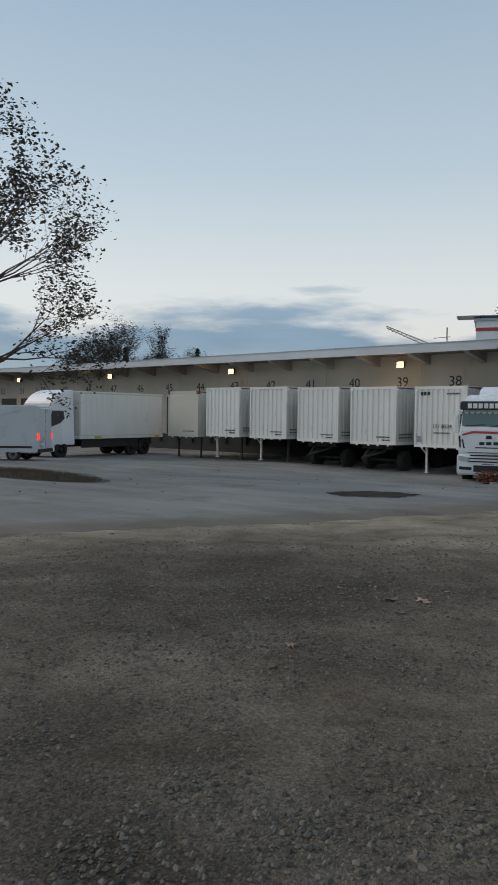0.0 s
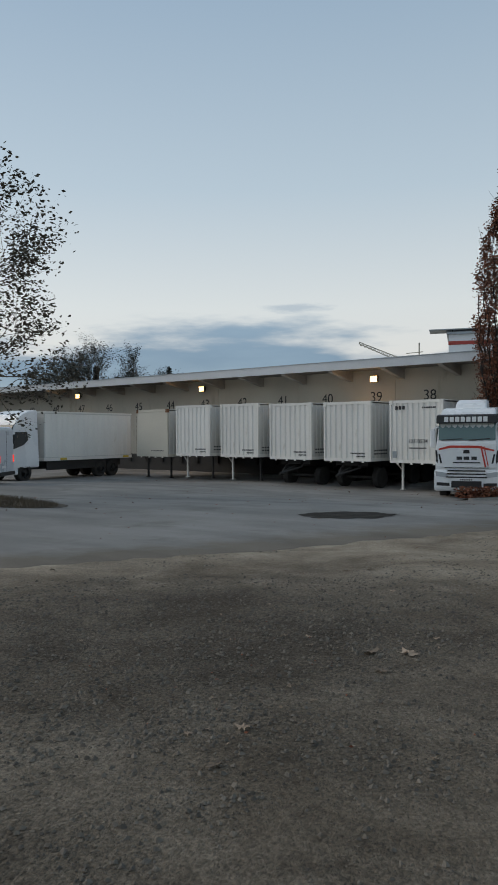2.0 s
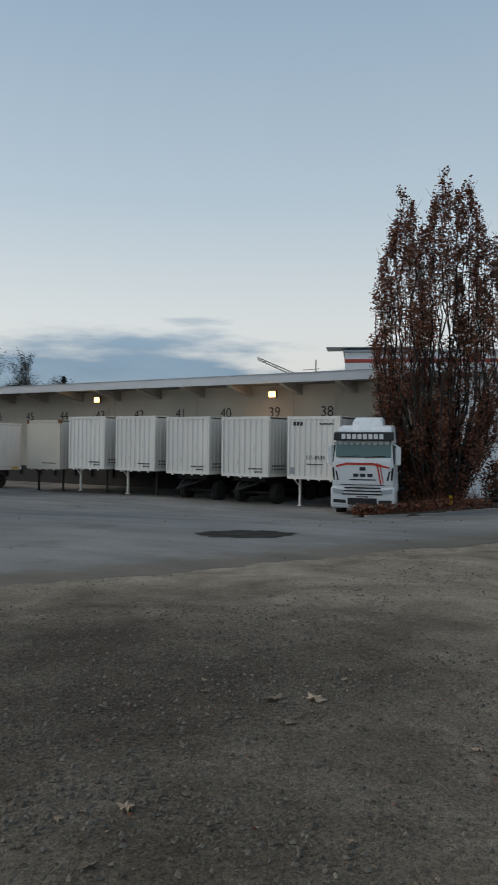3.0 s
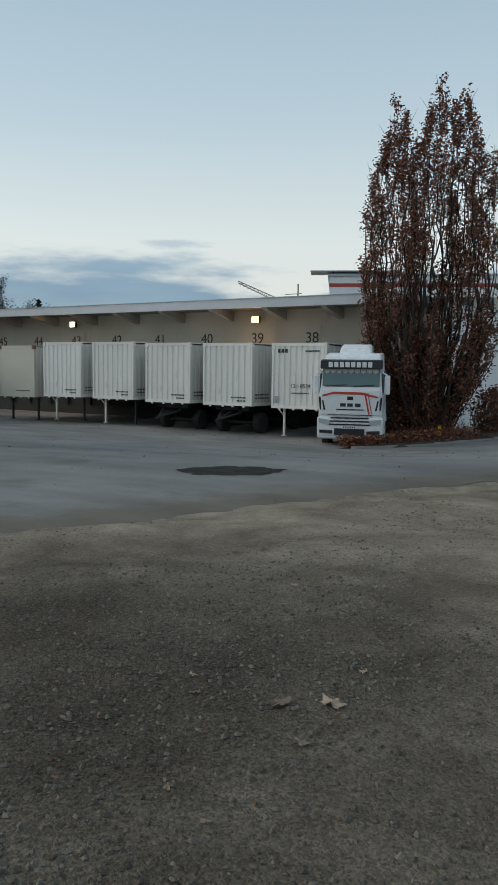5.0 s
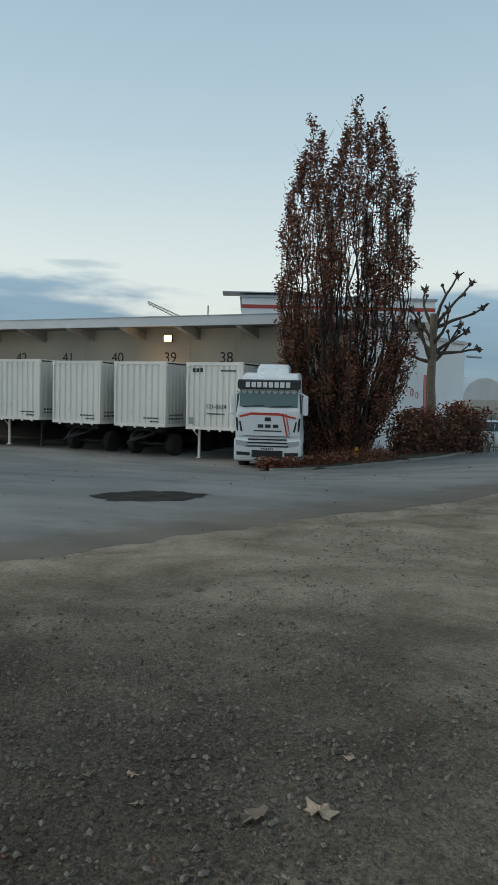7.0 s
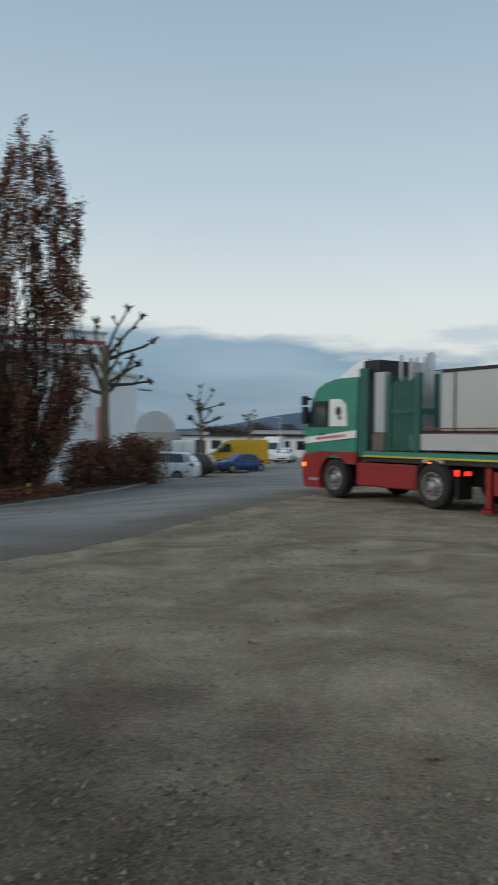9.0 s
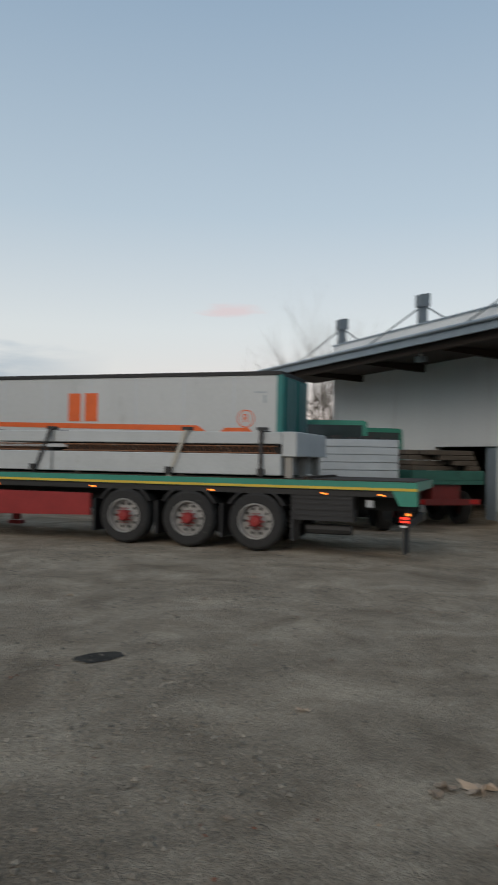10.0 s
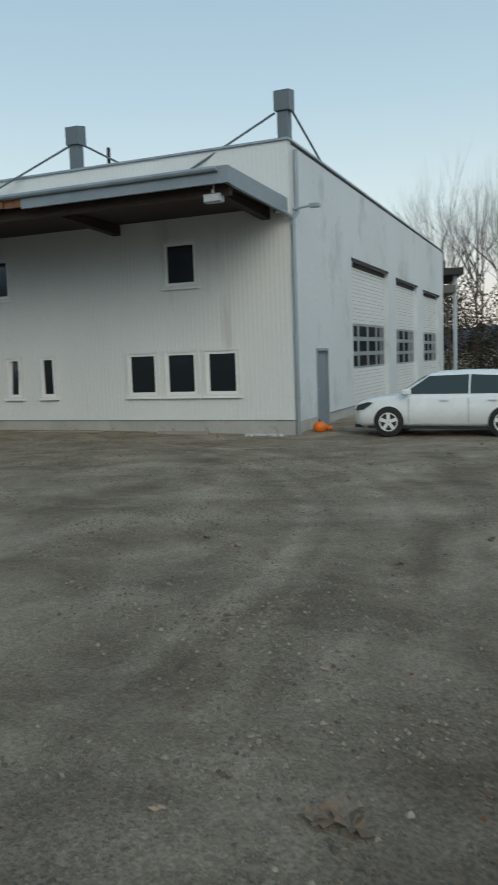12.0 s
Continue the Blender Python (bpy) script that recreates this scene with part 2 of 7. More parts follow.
    on = n.new("ShaderNodeMath")
    on.operation = "MULTIPLY"
    keep = n.new("ShaderNodeMath")
    keep.operation = "MULTIPLY"
    l.new(loose, keep.inputs[0])
    l.new(ramp(dusty, 0.0, 1.0, 1.0, 0.45), keep.inputs[1])
    l.new(is_stone.outputs[0], on.inputs[0])
    l.new(keep.outputs[0], on.inputs[1])
    col = blend(on.outputs[0], col, stone)
    g2 = n.new("ShaderNodeSeparateColor")
    l.new(grit.outputs["Color"], g2.inputs[0])
    col = blend(ramp(dusty, 0.0, 1.0, 0.75, 0.38), col, blend(1.0, col, blend(g2.outputs[0], (0.42, 0.42, 0.42), (1.25, 1.25, 1.25)), "MULTIPLY"))
    l.new(col, bsdf.inputs["Base Color"])
    bsdf.inputs["Roughness"].default_value = 0.95
    bsdf.inputs["Specular IOR Level"].default_value = 0.15
    hgt = n.new("ShaderNodeMath")
    hgt.operation = "MULTIPLY_ADD"
    l.new(on.outputs[0], hgt.inputs[0])
    hgt.inputs[1].default_value = 0.8
    l.new(fine.outputs["Fac"], hgt.inputs[2])
    h2 = n.new("ShaderNodeMath")
    h2.operation = "MULTIPLY_ADD"
    l.new(ramp(grit.outputs["Distance"], 0.5, 0.0), h2.inputs[0])
    h2.inputs[1].default_value = 0.35
    l.new(hgt.outputs[0], h2.inputs[2])
    b = n.new("ShaderNodeBump")
    b.inputs["Strength"].default_value, b.inputs["Distance"].default_value = 1.0, 0.05
    l.new(h2.outputs[0], b.inputs["Height"])
    l.new(b.outputs[0], bsdf.inputs["Normal"])
    return m


M = dict(
    gravel=gravel_material(),
    asphalt=mat("asphalt", (0.212, 0.203, 0.188), 0.9, var=0.36, scale=0.3, fine=70, bump=0.5, dist=0.008, stain=(0.165, 0.155, 0.137), stain_at=0.54, spec=0.3),
    patch=mat("patch", (0.050, 0.046, 0.040), 0.98, var=0.55, scale=3, fine=40, bump=0.9, dist=0.03, stain=(0.085, 0.076, 0.062), stain_at=0.57, spec=0.05),
    stones_pale=mat("stones_pale", (0.185, 0.160, 0.126), 0.9, var=0.3, scale=8, fine=60, bump=0.3, island=0.5),
    stones=mat("stones", (0.130, 0.111, 0.088), 0.9, var=0.3, scale=8, fine=60, bump=0.3, island=0.5),
    dirt=mat("dirt", (0.070, 0.055, 0.038), 0.95, var=0.4, scale=2, fine=40, bump=0.8, dist=0.03),
    concrete=mat("concrete", (0.46, 0.43, 0.365), 0.9, var=0.16, scale=0.5, fine=18, bump=0.2, stain=(0.30, 0.27, 0.22), stain_at=0.6, streak=0.3),
    slab=mat("slab", (0.46, 0.475, 0.47), 0.85, var=0.12, scale=1.5, fine=25, bump=0.2, stain=(0.38, 0.38, 0.36), stain_at=0.6),
    plinth=mat("plinth", (0.40, 0.39, 0.36), 0.9, var=0.18, scale=1.5, fine=20, bump=0.25, stain=(0.24, 0.22, 0.19), stain_at=0.58),
    fascia=mat("fascia", (0.50, 0.53, 0.56), 0.45, metal=0.3, var=0.1, scale=0.6, fine=10, bump=0.05),
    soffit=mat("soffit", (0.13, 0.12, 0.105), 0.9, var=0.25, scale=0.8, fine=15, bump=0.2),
    beam=mat("beam", (0.30, 0.28, 0.25), 0.85, var=0.2, scale=1.5, fine=20, bump=0.2),
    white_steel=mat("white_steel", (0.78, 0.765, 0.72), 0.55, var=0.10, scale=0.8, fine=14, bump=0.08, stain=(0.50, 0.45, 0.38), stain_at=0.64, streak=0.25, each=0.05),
    # the same white about a quarter darker: shade put into the colour, plus stains
    white_steel_shaded=mat("white_steel_shaded", (0.58, 0.57, 0.54), 0.6, var=0.14, scale=0.8, fine=14, bump=0.08, stain=(0.36, 0.33, 0.28), stain_at=0.62, streak=0.25),
    cream=mat("cream", (0.58, 0.55, 0.47), 0.6, var=0.08, scale=0.7, fine=12, bump=0.05, stain=(0.45, 0.40, 0.32), stain_at=0.66),
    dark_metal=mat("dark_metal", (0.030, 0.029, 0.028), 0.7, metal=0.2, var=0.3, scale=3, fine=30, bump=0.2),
    rust=mat("rust", (0.20, 0.09, 0.045), 0.9, var=0.35, scale=5, fine=30, bump=0.4, stain=(0.34, 0.26, 0.20), stain_at=0.56),
    white_paint=mat("white_paint", (0.80, 0.81, 0.81), 0.28, var=0.05, scale=1, fine=10, bump=0.0, stain=(0.66, 0.655, 0.63), stain_at=0.68),
    van_paint=mat("van_paint", (0.62, 0.65, 0.68), 0.3, var=0.05, scale=1, fine=10, bump=0.0),
    black=mat("black", (0.018, 0.018, 0.019), 0.55, var=0.25, scale=4, fine=30, bump=0.1),
    rubber=mat("rubber", (0.024, 0.023, 0.022), 0.9, var=0.25, scale=6, fine=40, bump=0.3, stain=(0.07, 0.065, 0.055), stain_at=0.58),
    alu=mat("alu", (0.52, 0.54, 0.55), 0.35, metal=0.75, var=0.12, scale=2, fine=20, bump=0.08),
    rim=mat("rim", (0.33, 0.32, 0.305), 0.45, metal=0.5, var=0.2, scale=6, fine=30, bump=0.1, stain=(0.2, 0.17, 0.14), stain_at=0.6),
    red=mat("red", (0.27, 0.020, 0.018), 0.5, var=0.2, scale=2, fine=18, bump=0.08, stain=(0.15, 0.03, 0.025), stain_at=0.62),
    stripe_red=mat("stripe_red", (0.55, 0.05, 0.03), 0.4, var=0.1, bump=0),
    green=mat("green", (0.035, 0.235, 0.165), 0.42, var=0.15, scale=1.5, fine=16, bump=0.06, stain=(0.03, 0.16, 0.12), stain_at=0.64),
    green_dark=mat("green_dark", (0.025, 0.11, 0.085), 0.6, var=0.25, scale=2, fine=20, bump=0.12, stain=(0.02, 0.05, 0.04), stain_at=0.58),
    teal=mat("teal", (0.015, 0.17, 0.155), 0.5, var=0.12, scale=1, fine=14, bump=0.05),
    yellow=mat("yellow", (0.62, 0.44, 0.05), 0.5, var=0.15, bump=0.05),
    van_yellow=mat("van_yellow", (0.75, 0.42, 0.01), 0.35, var=0.06, bump=0),
    orange=mat("orange", (0.72, 0.12, 0.02), 0.55, var=0.12, scale=3, bump=0.05),
    pumpkin=mat("pumpkin", (0.75, 0.16, 0.01), 0.45, var=0.15, scale=8, bump=0.1),
    tarp=mat("tarp", (0.50, 0.51, 0.50), 0.5, var=0.08, scale=0.6, fine=8, bump=0.12, dist=0.03, stain=(0.38, 0.385, 0.37), stain_at=0.58, streak=0.3),
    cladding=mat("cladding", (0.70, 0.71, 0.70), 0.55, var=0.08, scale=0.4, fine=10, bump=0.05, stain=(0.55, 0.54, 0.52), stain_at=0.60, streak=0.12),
    # pale metal toned darker and bluer for lack of sun; stains are weathering
    side_wall_shaded=mat("side_wall_shaded", (0.62, 0.65, 0.67), 0.5, var=0.12, scale=0.2, fine=8, bump=0.05, stain=(0.42, 0.45, 0.47), stain_at=0.54, streak=0.7),
    render_white=mat("render_white", (0.80, 0.82, 0.83), 0.85, var=0.08, scale=0.4, fine=12, bump=0.1, stain=(0.66, 0.69, 0.71), stain_at=0.60),
    frame_white=mat("frame_white", (0.80, 0.80, 0.79), 0.4, var=0.05, bump=0.0),
    zinc=mat("zinc", (0.34, 0.38, 0.41), 0.45, metal=0.5, var=0.15, scale=1.5, fine=14, bump=0.06),
    vent_grey=mat("vent_grey", (0.25, 0.29, 0.32), 0.5, metal=0.3, var=0.12, scale=2, fine=14, bump=0.05),
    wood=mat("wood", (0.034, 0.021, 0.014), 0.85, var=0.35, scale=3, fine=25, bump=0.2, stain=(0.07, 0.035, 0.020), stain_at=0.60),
    door_grey=mat("door_grey", (0.20, 0.24, 0.27), 0.5, var=0.12, scale=2, bump=0.05),
    stem=mat("stem", (0.026, 0.021, 0.018), 0.95, var=0.35, scale=4, fine=30, bump=0.5, dist=0.02),
    vent_dark=mat("vent_dark", (0.15, 0.175, 0.19), 0.5, metal=0.3, var=0.15, scale=2, fine=14, bump=0.05),
    # the chassis red at half value: shade under the beds as colour, with stains
    red_shaded=mat("red_shaded", (0.13, 0.014, 0.013), 0.6, var=0.3, scale=2, fine=18, bump=0.1, stain=(0.05, 0.03, 0.025), stain_at=0.55),
    bark=mat("bark", (0.085, 0.068, 0.052), 0.95, var=0.35, scale=4, fine=30, bump=0.6, dist=0.02),
    bark_light=mat("bark_light", (0.20, 0.17, 0.125), 0.95, var=0.3, scale=3, fine=25, bump=0.5, dist=0.02, stain=(0.10, 0.085, 0.06), stain_at=0.55),
    leaf_brown=mat("leaf_brown", (0.175, 0.070, 0.041), 0.8, var=0.3, scale=0.9, fine=10, bump=0, island=0.55, stain=(0.28, 0.088, 0.034), stain_at=0.56),
    leaf_hedge=mat("leaf_hedge", (0.185, 0.066, 0.034), 0.85, var=0.3, scale=1.5, fine=8, bump=0, island=0.55, stain=(0.055, 0.058, 0.024), stain_at=0.55),
    leaf_dark=mat("leaf_dark", (0.060, 0.052, 0.036), 0.85, var=0.3, scale=2, bump=0, island=0.5),
    leaf_fallen=mat("leaf_fallen", (0.25, 0.185, 0.130), 0.85, var=0.3, scale=14, fine=60, bump=0.2, each=0.45, stain=(0.30, 0.25, 0.19), stain_at=0.55),
    conifer=mat("conifer", (0.020, 0.026, 0.022), 0.9, var=0.3, scale=0.8, bump=0, island=0.4),
    grass=mat("grass", (0.062, 0.050, 0.032), 0.9, var=0.3, scale=2, bump=0, island=0.5),
    hill_haze=mat("hill_haze", (0.11, 0.145, 0.195), 1.0, var=0.12, scale=0.01, fine=0.08, bump=0, spec=0.0),
    wood_far=mat("wood_far", (0.085, 0.070, 0.062), 0.95, var=0.3, scale=0.3, bump=0, island=0.4),
    blue_car=mat("blue_car", (0.02, 0.06, 0.20), 0.3, var=0.1, bump=0),
    dark_car=mat("dark_car", (0.02, 0.022, 0.026), 0.3, var=0.1, bump=0),
    ink=mat("ink", (0.030, 0.030, 0.032), 0.7, var=0.2, bump=0),
    banner=mat("banner", (0.60, 0.16, 0.19), 0.6, var=0.1, bump=0),
    banner_red=mat("banner_red", (0.42, 0.06, 0.045), 0.6, var=0.1, bump=0),
    glass=glass("glass"), glass_car=glass("glass_car", (0.035, 0.05, 0.05)), glass_dock=glass("glass_dock", (0.10, 0.165, 0.16), 0.1),
    head=glass("headlight", (0.45, 0.47, 0.48), 0.1), curtain=mat("curtain", (0.5, 0.52, 0.5), 0.8, bump=0),
    lamp=glow("lamp", (1.0, 0.60, 0.24), 4.0), lamp_red=glow("lamp_red", (1.0, 0.04, 0.02), 1.2), lamp_amber=glow("lamp_amber", (1.0, 0.24, 0.03), 1.8),
    lens_red=mat("lens_red", (0.35, 0.01, 0.01), 0.2, var=0.1, bump=0),
)


def dust_over(m):
    """Lays gravel dust over the asphalt where the road's dust value is high, broken by noise."""
    n, l = m.node_tree.nodes, m.node_tree.links
    bsdf = n["Principled BSDF"]
    was = bsdf.inputs["Base Color"].links[0].from_socket
    at = n.new("ShaderNodeAttribute")
    at.attribute_name = "dust"
    co = n.new("ShaderNodeTexCoord")
    no = n.new("ShaderNodeTexNoise")
    no.inputs["Scale"].default_value, no.inputs["Detail"].default_value, no.inputs["Roughness"].default_value = 1.6, 9, 0.65
    l.new(co.outputs["Object"], no.inputs["Vector"])
    add = n.new("ShaderNodeMath")
    add.operation = "ADD"
    l.new(at.outputs["Fac"], add.inputs[0])
    l.new(no.outputs["Fac"], add.inputs[1])
    rng = n.new("ShaderNodeMapRange")
    rng.inputs["From Min"].default_value, rng.inputs["From Max"].default_value = 0.80, 1.25
    l.new(add.outputs[0], rng.inputs["Value"])
    mix = n.new("ShaderNodeMix")
    mix.data_type = "RGBA"
    l.new(rng.outputs[0], mix.inputs["Factor"])
    l.new(was, mix.inputs[6])
    mix.inputs[7].default_value = (0.155, 0.132, 0.104, 1)
    # bands worn and dusted along the way the traffic goes
    lay = n.new("ShaderNodeMapping")
    lay.inputs["Rotation"].default_value = (0, 0, radians(-64))
    lay.inputs["Scale"].default_value = (0.16, 0.75, 1)
    l.new(co.outputs["Object"], lay.inputs[0])
    lane = n.new("ShaderNodeTexNoise")
    lane.inputs["Scale"].default_value, lane.inputs["Detail"].default_value, lane.inputs["Roughness"].default_value = 1.0, 8, 0.6
    l.new(lay.outputs[0], lane.inputs["Vector"])
    worn = n.new("ShaderNodeMapRange")
    worn.inputs["From Min"].default_value, worn.inputs["From Max"].default_value = 0.36, 0.64
    worn.inputs["To Min"].default_value, worn.inputs["To Max"].default_value = 0.80, 1.14
    l.new(lane.outputs["Fac"], worn.inputs["Value"])
    tone = n.new("ShaderNodeHueSaturation")
    l.new(worn.outputs[0], tone.inputs["Value"])
    l.new(mix.outputs[2], tone.inputs["Color"])
    l.new(tone.outputs[0], bsdf.inputs["Base Color"])


dust_over(M["asphalt"])


# ---------------------------------------------------------------- mesh helpers
def box(bm, x0, x1, y0, y1, z0, z1, bev=0.0):
    vs = [bm.verts.new((x, y, z)) for x in (x0, x1) for y in (y0, y1) for z in (z0, z1)]
    fs = [bm.faces.new([vs[i] for i in f]) for f in ((0, 1, 3, 2), (4, 6, 7, 5), (0, 4, 5, 1), (2, 3, 7, 6), (0, 2, 6, 4), (1, 5, 7, 3))]
    if bev:
        es = {e for f in fs for e in f.edges}
        bmesh.ops.bevel(bm, geom=list(es), offset=bev, segments=1, affect="EDGES")


def cyl(bm, p0, p1, r0, r1=None, n=8, caps=True):
    p0, p1 = Vector(p0), Vector(p1)
    r1 = r0 if r1 is None else r1
    ax = (p1 - p0).normalized()
    u = ax.orthogonal().normalized()
    w = ax.cross(u)
    rings = [[bm.verts.new(p + r * (math.cos(a) * u + math.sin(a) * w)) for a in [2 * math.pi * i / n for i in range(n)]] for p, r in ((p0, r0), (p1, r1))]
    for i in range(n):
        bm.faces.new((rings[0][i], rings[0][(i + 1) % n], rings[1][(i + 1) % n], rings[1][i]))
    if caps:
        bm.faces.new(rings[0][::-1])
        bm.faces.new(rings[1])


def prism(bm, pts, a, b, plane="xz", bev=0.0, flare=0.0):
    """Extrudes the polygon pts along the third axis from a to b; flare draws the far polygons in."""
    def at(p, t):
        return {"xz": (p[0], t, p[1]), "yz": (t, p[0], p[1]), "xy": (p[0], p[1], t)}[plane]
    v0 = [bm.verts.new(at(p, a)) for p in pts]
    v1 = [bm.verts.new(at(p, b)) for p in pts]
    fs = [bm.faces.new(v0), bm.faces.new(v1[::-1])]
    k = len(pts)
    for i in range(k):
        fs.append(bm.faces.new((v0[i], v1[i], v1[(i + 1) % k], v0[(i + 1) % k])))
    if bev:
        bmesh.ops.bevel(bm, geom=list({e for f in fs for e in f.edges}), offset=bev, segments=2, affect="EDGES")


def lathe(bm, prof, c, n=24, axis="y"):
    """prof: (radius, along the axis) pairs, turned round the axis through c."""
    c = Vector(c)
    rings = []
    for r, t in prof:
        ring = []
        for i in range(n):
            a = 2 * math.pi * i / n
            p = {"y": (r * math.cos(a), t, r * math.sin(a)), "z": (r * math.cos(a), r * math.sin(a), t), "x": (t, r * math.cos(a), r * math.sin(a))}[axis]
            ring.append(bm.verts.new(c + Vector(p)))
        rings.append(ring)
    for a, b in zip(rings, rings[1:]):
        for i in range(n):
            bm.faces.new((a[i], a[(i + 1) % n], b[(i + 1) % n], b[i]))


def arc_strip(bm, c, r0, r1, a0, a1, y0, y1, n=10):
    """A curved mudguard: part of a ring round c in the xz plane, from y0 to y1."""
    pts = []
    for i in range(n + 1):
        a = radians(a0 + (a1 - a0) * i / n)
        pts.append(((c[0] + r1 * math.cos(a), c[1] + r1 * math.sin(a)), (c[0] + r0 * math.cos(a), c[1] + r0 * math.sin(a))))
    for (o0, i0), (o1, i1) in zip(pts, pts[1:]):
        prism(bm, [o0, o1, i1, i0], y0, y1)
    bmesh.ops.remove_doubles(bm, verts=bm.verts[:], dist=0.0005)


def mesh(name, bm, material, smooth=False):
    me = bpy.data.meshes.new(name)
    bmesh.ops.recalc_face_normals(bm, faces=bm.faces[:])
    bm.to_mesh(me)
    bm.free()
    me.materials.append(M[material] if isinstance(material, str) else material)
    if smooth:
        for p in me.polygons:
            p.use_smooth = True
    return me


def part(name, bm, material, parent, label="", smooth=False):
    ob = new(name, mesh(name, bm, material, smooth))
    ob.parent = parent
    return tagged(ob, label)


def thing(name, m, label, category, group="", kind=""):
    ob = new(name)
    ob.matrix_basis = m
    return tagged(ob, label, category, group, kind)


def solid(name, bm, material, label, category, m=None, group="", kind="", smooth=False):
    ob = new(name, mesh(name, bm, material, smooth))
    if m is not None:
        ob.matrix_basis = m
    return tagged(ob, label, category, group, kind)


def B():
    return bmesh.new()


def boxpart(name, dims, material, parent, label="", bev=0.0):
    bm = B()
    box(bm, *dims, bev=bev)
    return part(name, bm, material, parent, label)


def raw(name, verts, faces, material, label="", category="", kind="", parent=None, group=""):
    me = bpy.data.meshes.new(name)
    me.from_pydata(verts, [], faces)
    me.materials.append(M[material])
    ob = new(name, me)
    ob.parent = parent
    return tagged(ob, label, category, group, kind)


def text(name, words, size, material, parent, m, depth=0.004, label=""):
    cu = bpy.data.curves.new(name, "FONT")
    cu.body, cu.size, cu.extrude, cu.align_x, cu.align_y = words, size, depth, "CENTER", "CENTER"
    cu.materials.append(M[material])
    ob = new(name, cu)
    ob.parent = parent
    ob.matrix_basis = m
    return tagged(ob, label)


# ---------------------------------------------------------------- ground
LEVELS = [(5, 1, .03), (2.5, 4.5, 0), (10.8, 16, 0), (5.3, 25, 0), (21, 5.5, -.35), (25, 19, -.29), (-12, 31.5, -.9), (-7.4, 29, -.86),
          (-25, 32, -.85), (-2, 60, -1.3), (-5, 14, -.15), (-15, 10, -.2), (8, 8, -.02), (14, 6, -.15), (-35, 30, -.8), (-20, 20, -.5)]


def gz(x, y):
    """Height of the yard: a gentle slope down to the loading bays and to the hall."""
    ws = zs = 0.0
    for a, b, c in LEVELS:
        w = 1 / ((x - a) ** 2 + (y - b) ** 2 + 4) ** 1.5
        ws, zs = ws + w, zs + w * c
    far = min(1, max(0, (math.hypot(x, y - 15) - 50) / 40))
    return zs / ws * (1 - far) - 1.35 * far


def surf(x, y):
    """The gravel's height with its small humps."""
    return gz(x, y) + 0.025 * noise.noise((x * 0.5, y * 0.5, 0)) + 0.012 * noise.noise((x * 2.1, y * 2.1, 3))


def grade(lo, hi, a, b, step, grow=1.25):
    """Coordinates from lo to hi: step apart between a and b, wider and wider outside."""
    mid = list(np.arange(a, b, step))
    left, s = [a], step
    while left[-1] > lo:
        s *= grow
        left.append(left[-1] - s)
    right, s = [mid[-1] + step], step
    while right[-1] < hi:
        s *= grow
        right.append(right[-1] + s)
    return left[:0:-1] + mid + right


NEAR_EDGE = [(-60, -60), (-14, -6), (-8.0, 2.0), (-3.6, 7.9), (-2.65, 9.75), (-1.45, 12.8), (0.0, 16.1), (1.5, 19.5), (3.8, 24.2), (9, 36), (15, 60), (28, 110), (60, 260)]


def along(line, y):
    for (x0, y0), (x1, y1) in zip(line, line[1:]):
        if y0 <= y <= y1:
            return x0 + (x1 - x0) * (y - y0) / (y1 - y0)
    return line[-1][0]


gx, gy = grade(-1800, 1800, -14, 26, 0.3), grade(-1800, 2200, -6, 34, 0.3)
verts = []
for x in gx:
    for y in gy:
        r = math.hypot(x - 3, y - 5)
        k = 1 if r < 40 else 0
        under = min(1, max(0, (along(NEAR_EDGE, y) - 0.15 - x) / 0.7)) if -60 < y < 260 and x > -76 else 0
        verts.append((x, y, (surf(x, y) if k else gz(x, y)) - 0.07 * under))
ny = len(gy)
faces = [(i * ny + j, (i + 1) * ny + j, (i + 1) * ny + j + 1, i * ny + j + 1) for i in range(len(gx) - 1) for j in range(ny - 1)]
ground = raw("ground", verts, faces, "gravel", "grey-brown compacted gravel yard with scattered stones", "ground", "structure")
for p in ground.data.polygons:
    p.use_smooth = True

# asphalt: the road and the apron before the loading bays; its gravel-side edge is ragged
def far_x(y):
    if y < 27.6:
        return -75.0
    return along([(-7.3, 27.6), (-5.4, 29.8), (-2.4, 36), (-0.9, 44.4), (3.7, 67), (14, 110), (42, 260)], y)


def strip(name, x_lo, x_hi, y0, y1, dy, material, label, lift, rag, nx=26):
    ys = list(np.arange(y0, y1, dy)) + [y1]
    vs, fs = [], []
    for y in ys:
        hi = x_hi(y) + rag * (noise.noise((y * 0.9, 0, 7)) + 0.5 * noise.noise((y * 3.1, 0, 1)))
        lo = x_lo(y)
        for i in range(nx):
            f = (i / (nx - 1)) ** 0.55
            x = lo + (hi - lo) * f
            drop = 0.035 if i == nx - 1 else 0
            vs.append((x, y, gz(x, y) + lift - drop))
    for j in range(len(ys) - 1):
        for i in range(nx - 1):
            a = j * nx + i
            fs.append((a, a + 1, a + nx + 1, a + nx))
    ob = raw(name, vs, fs, material, label, "road", "structure")
    dust = ob.data.attributes.new("dust", "FLOAT", "POINT")
    for i, v in enumerate(vs):
        d = along(NEAR_EDGE, v[1]) - v[0] if rag else 9
        dust.data[i].value = max(0, 1 - d / 2.6)
    for p in ob.data.polygons:
        p.use_smooth = True
    return ob


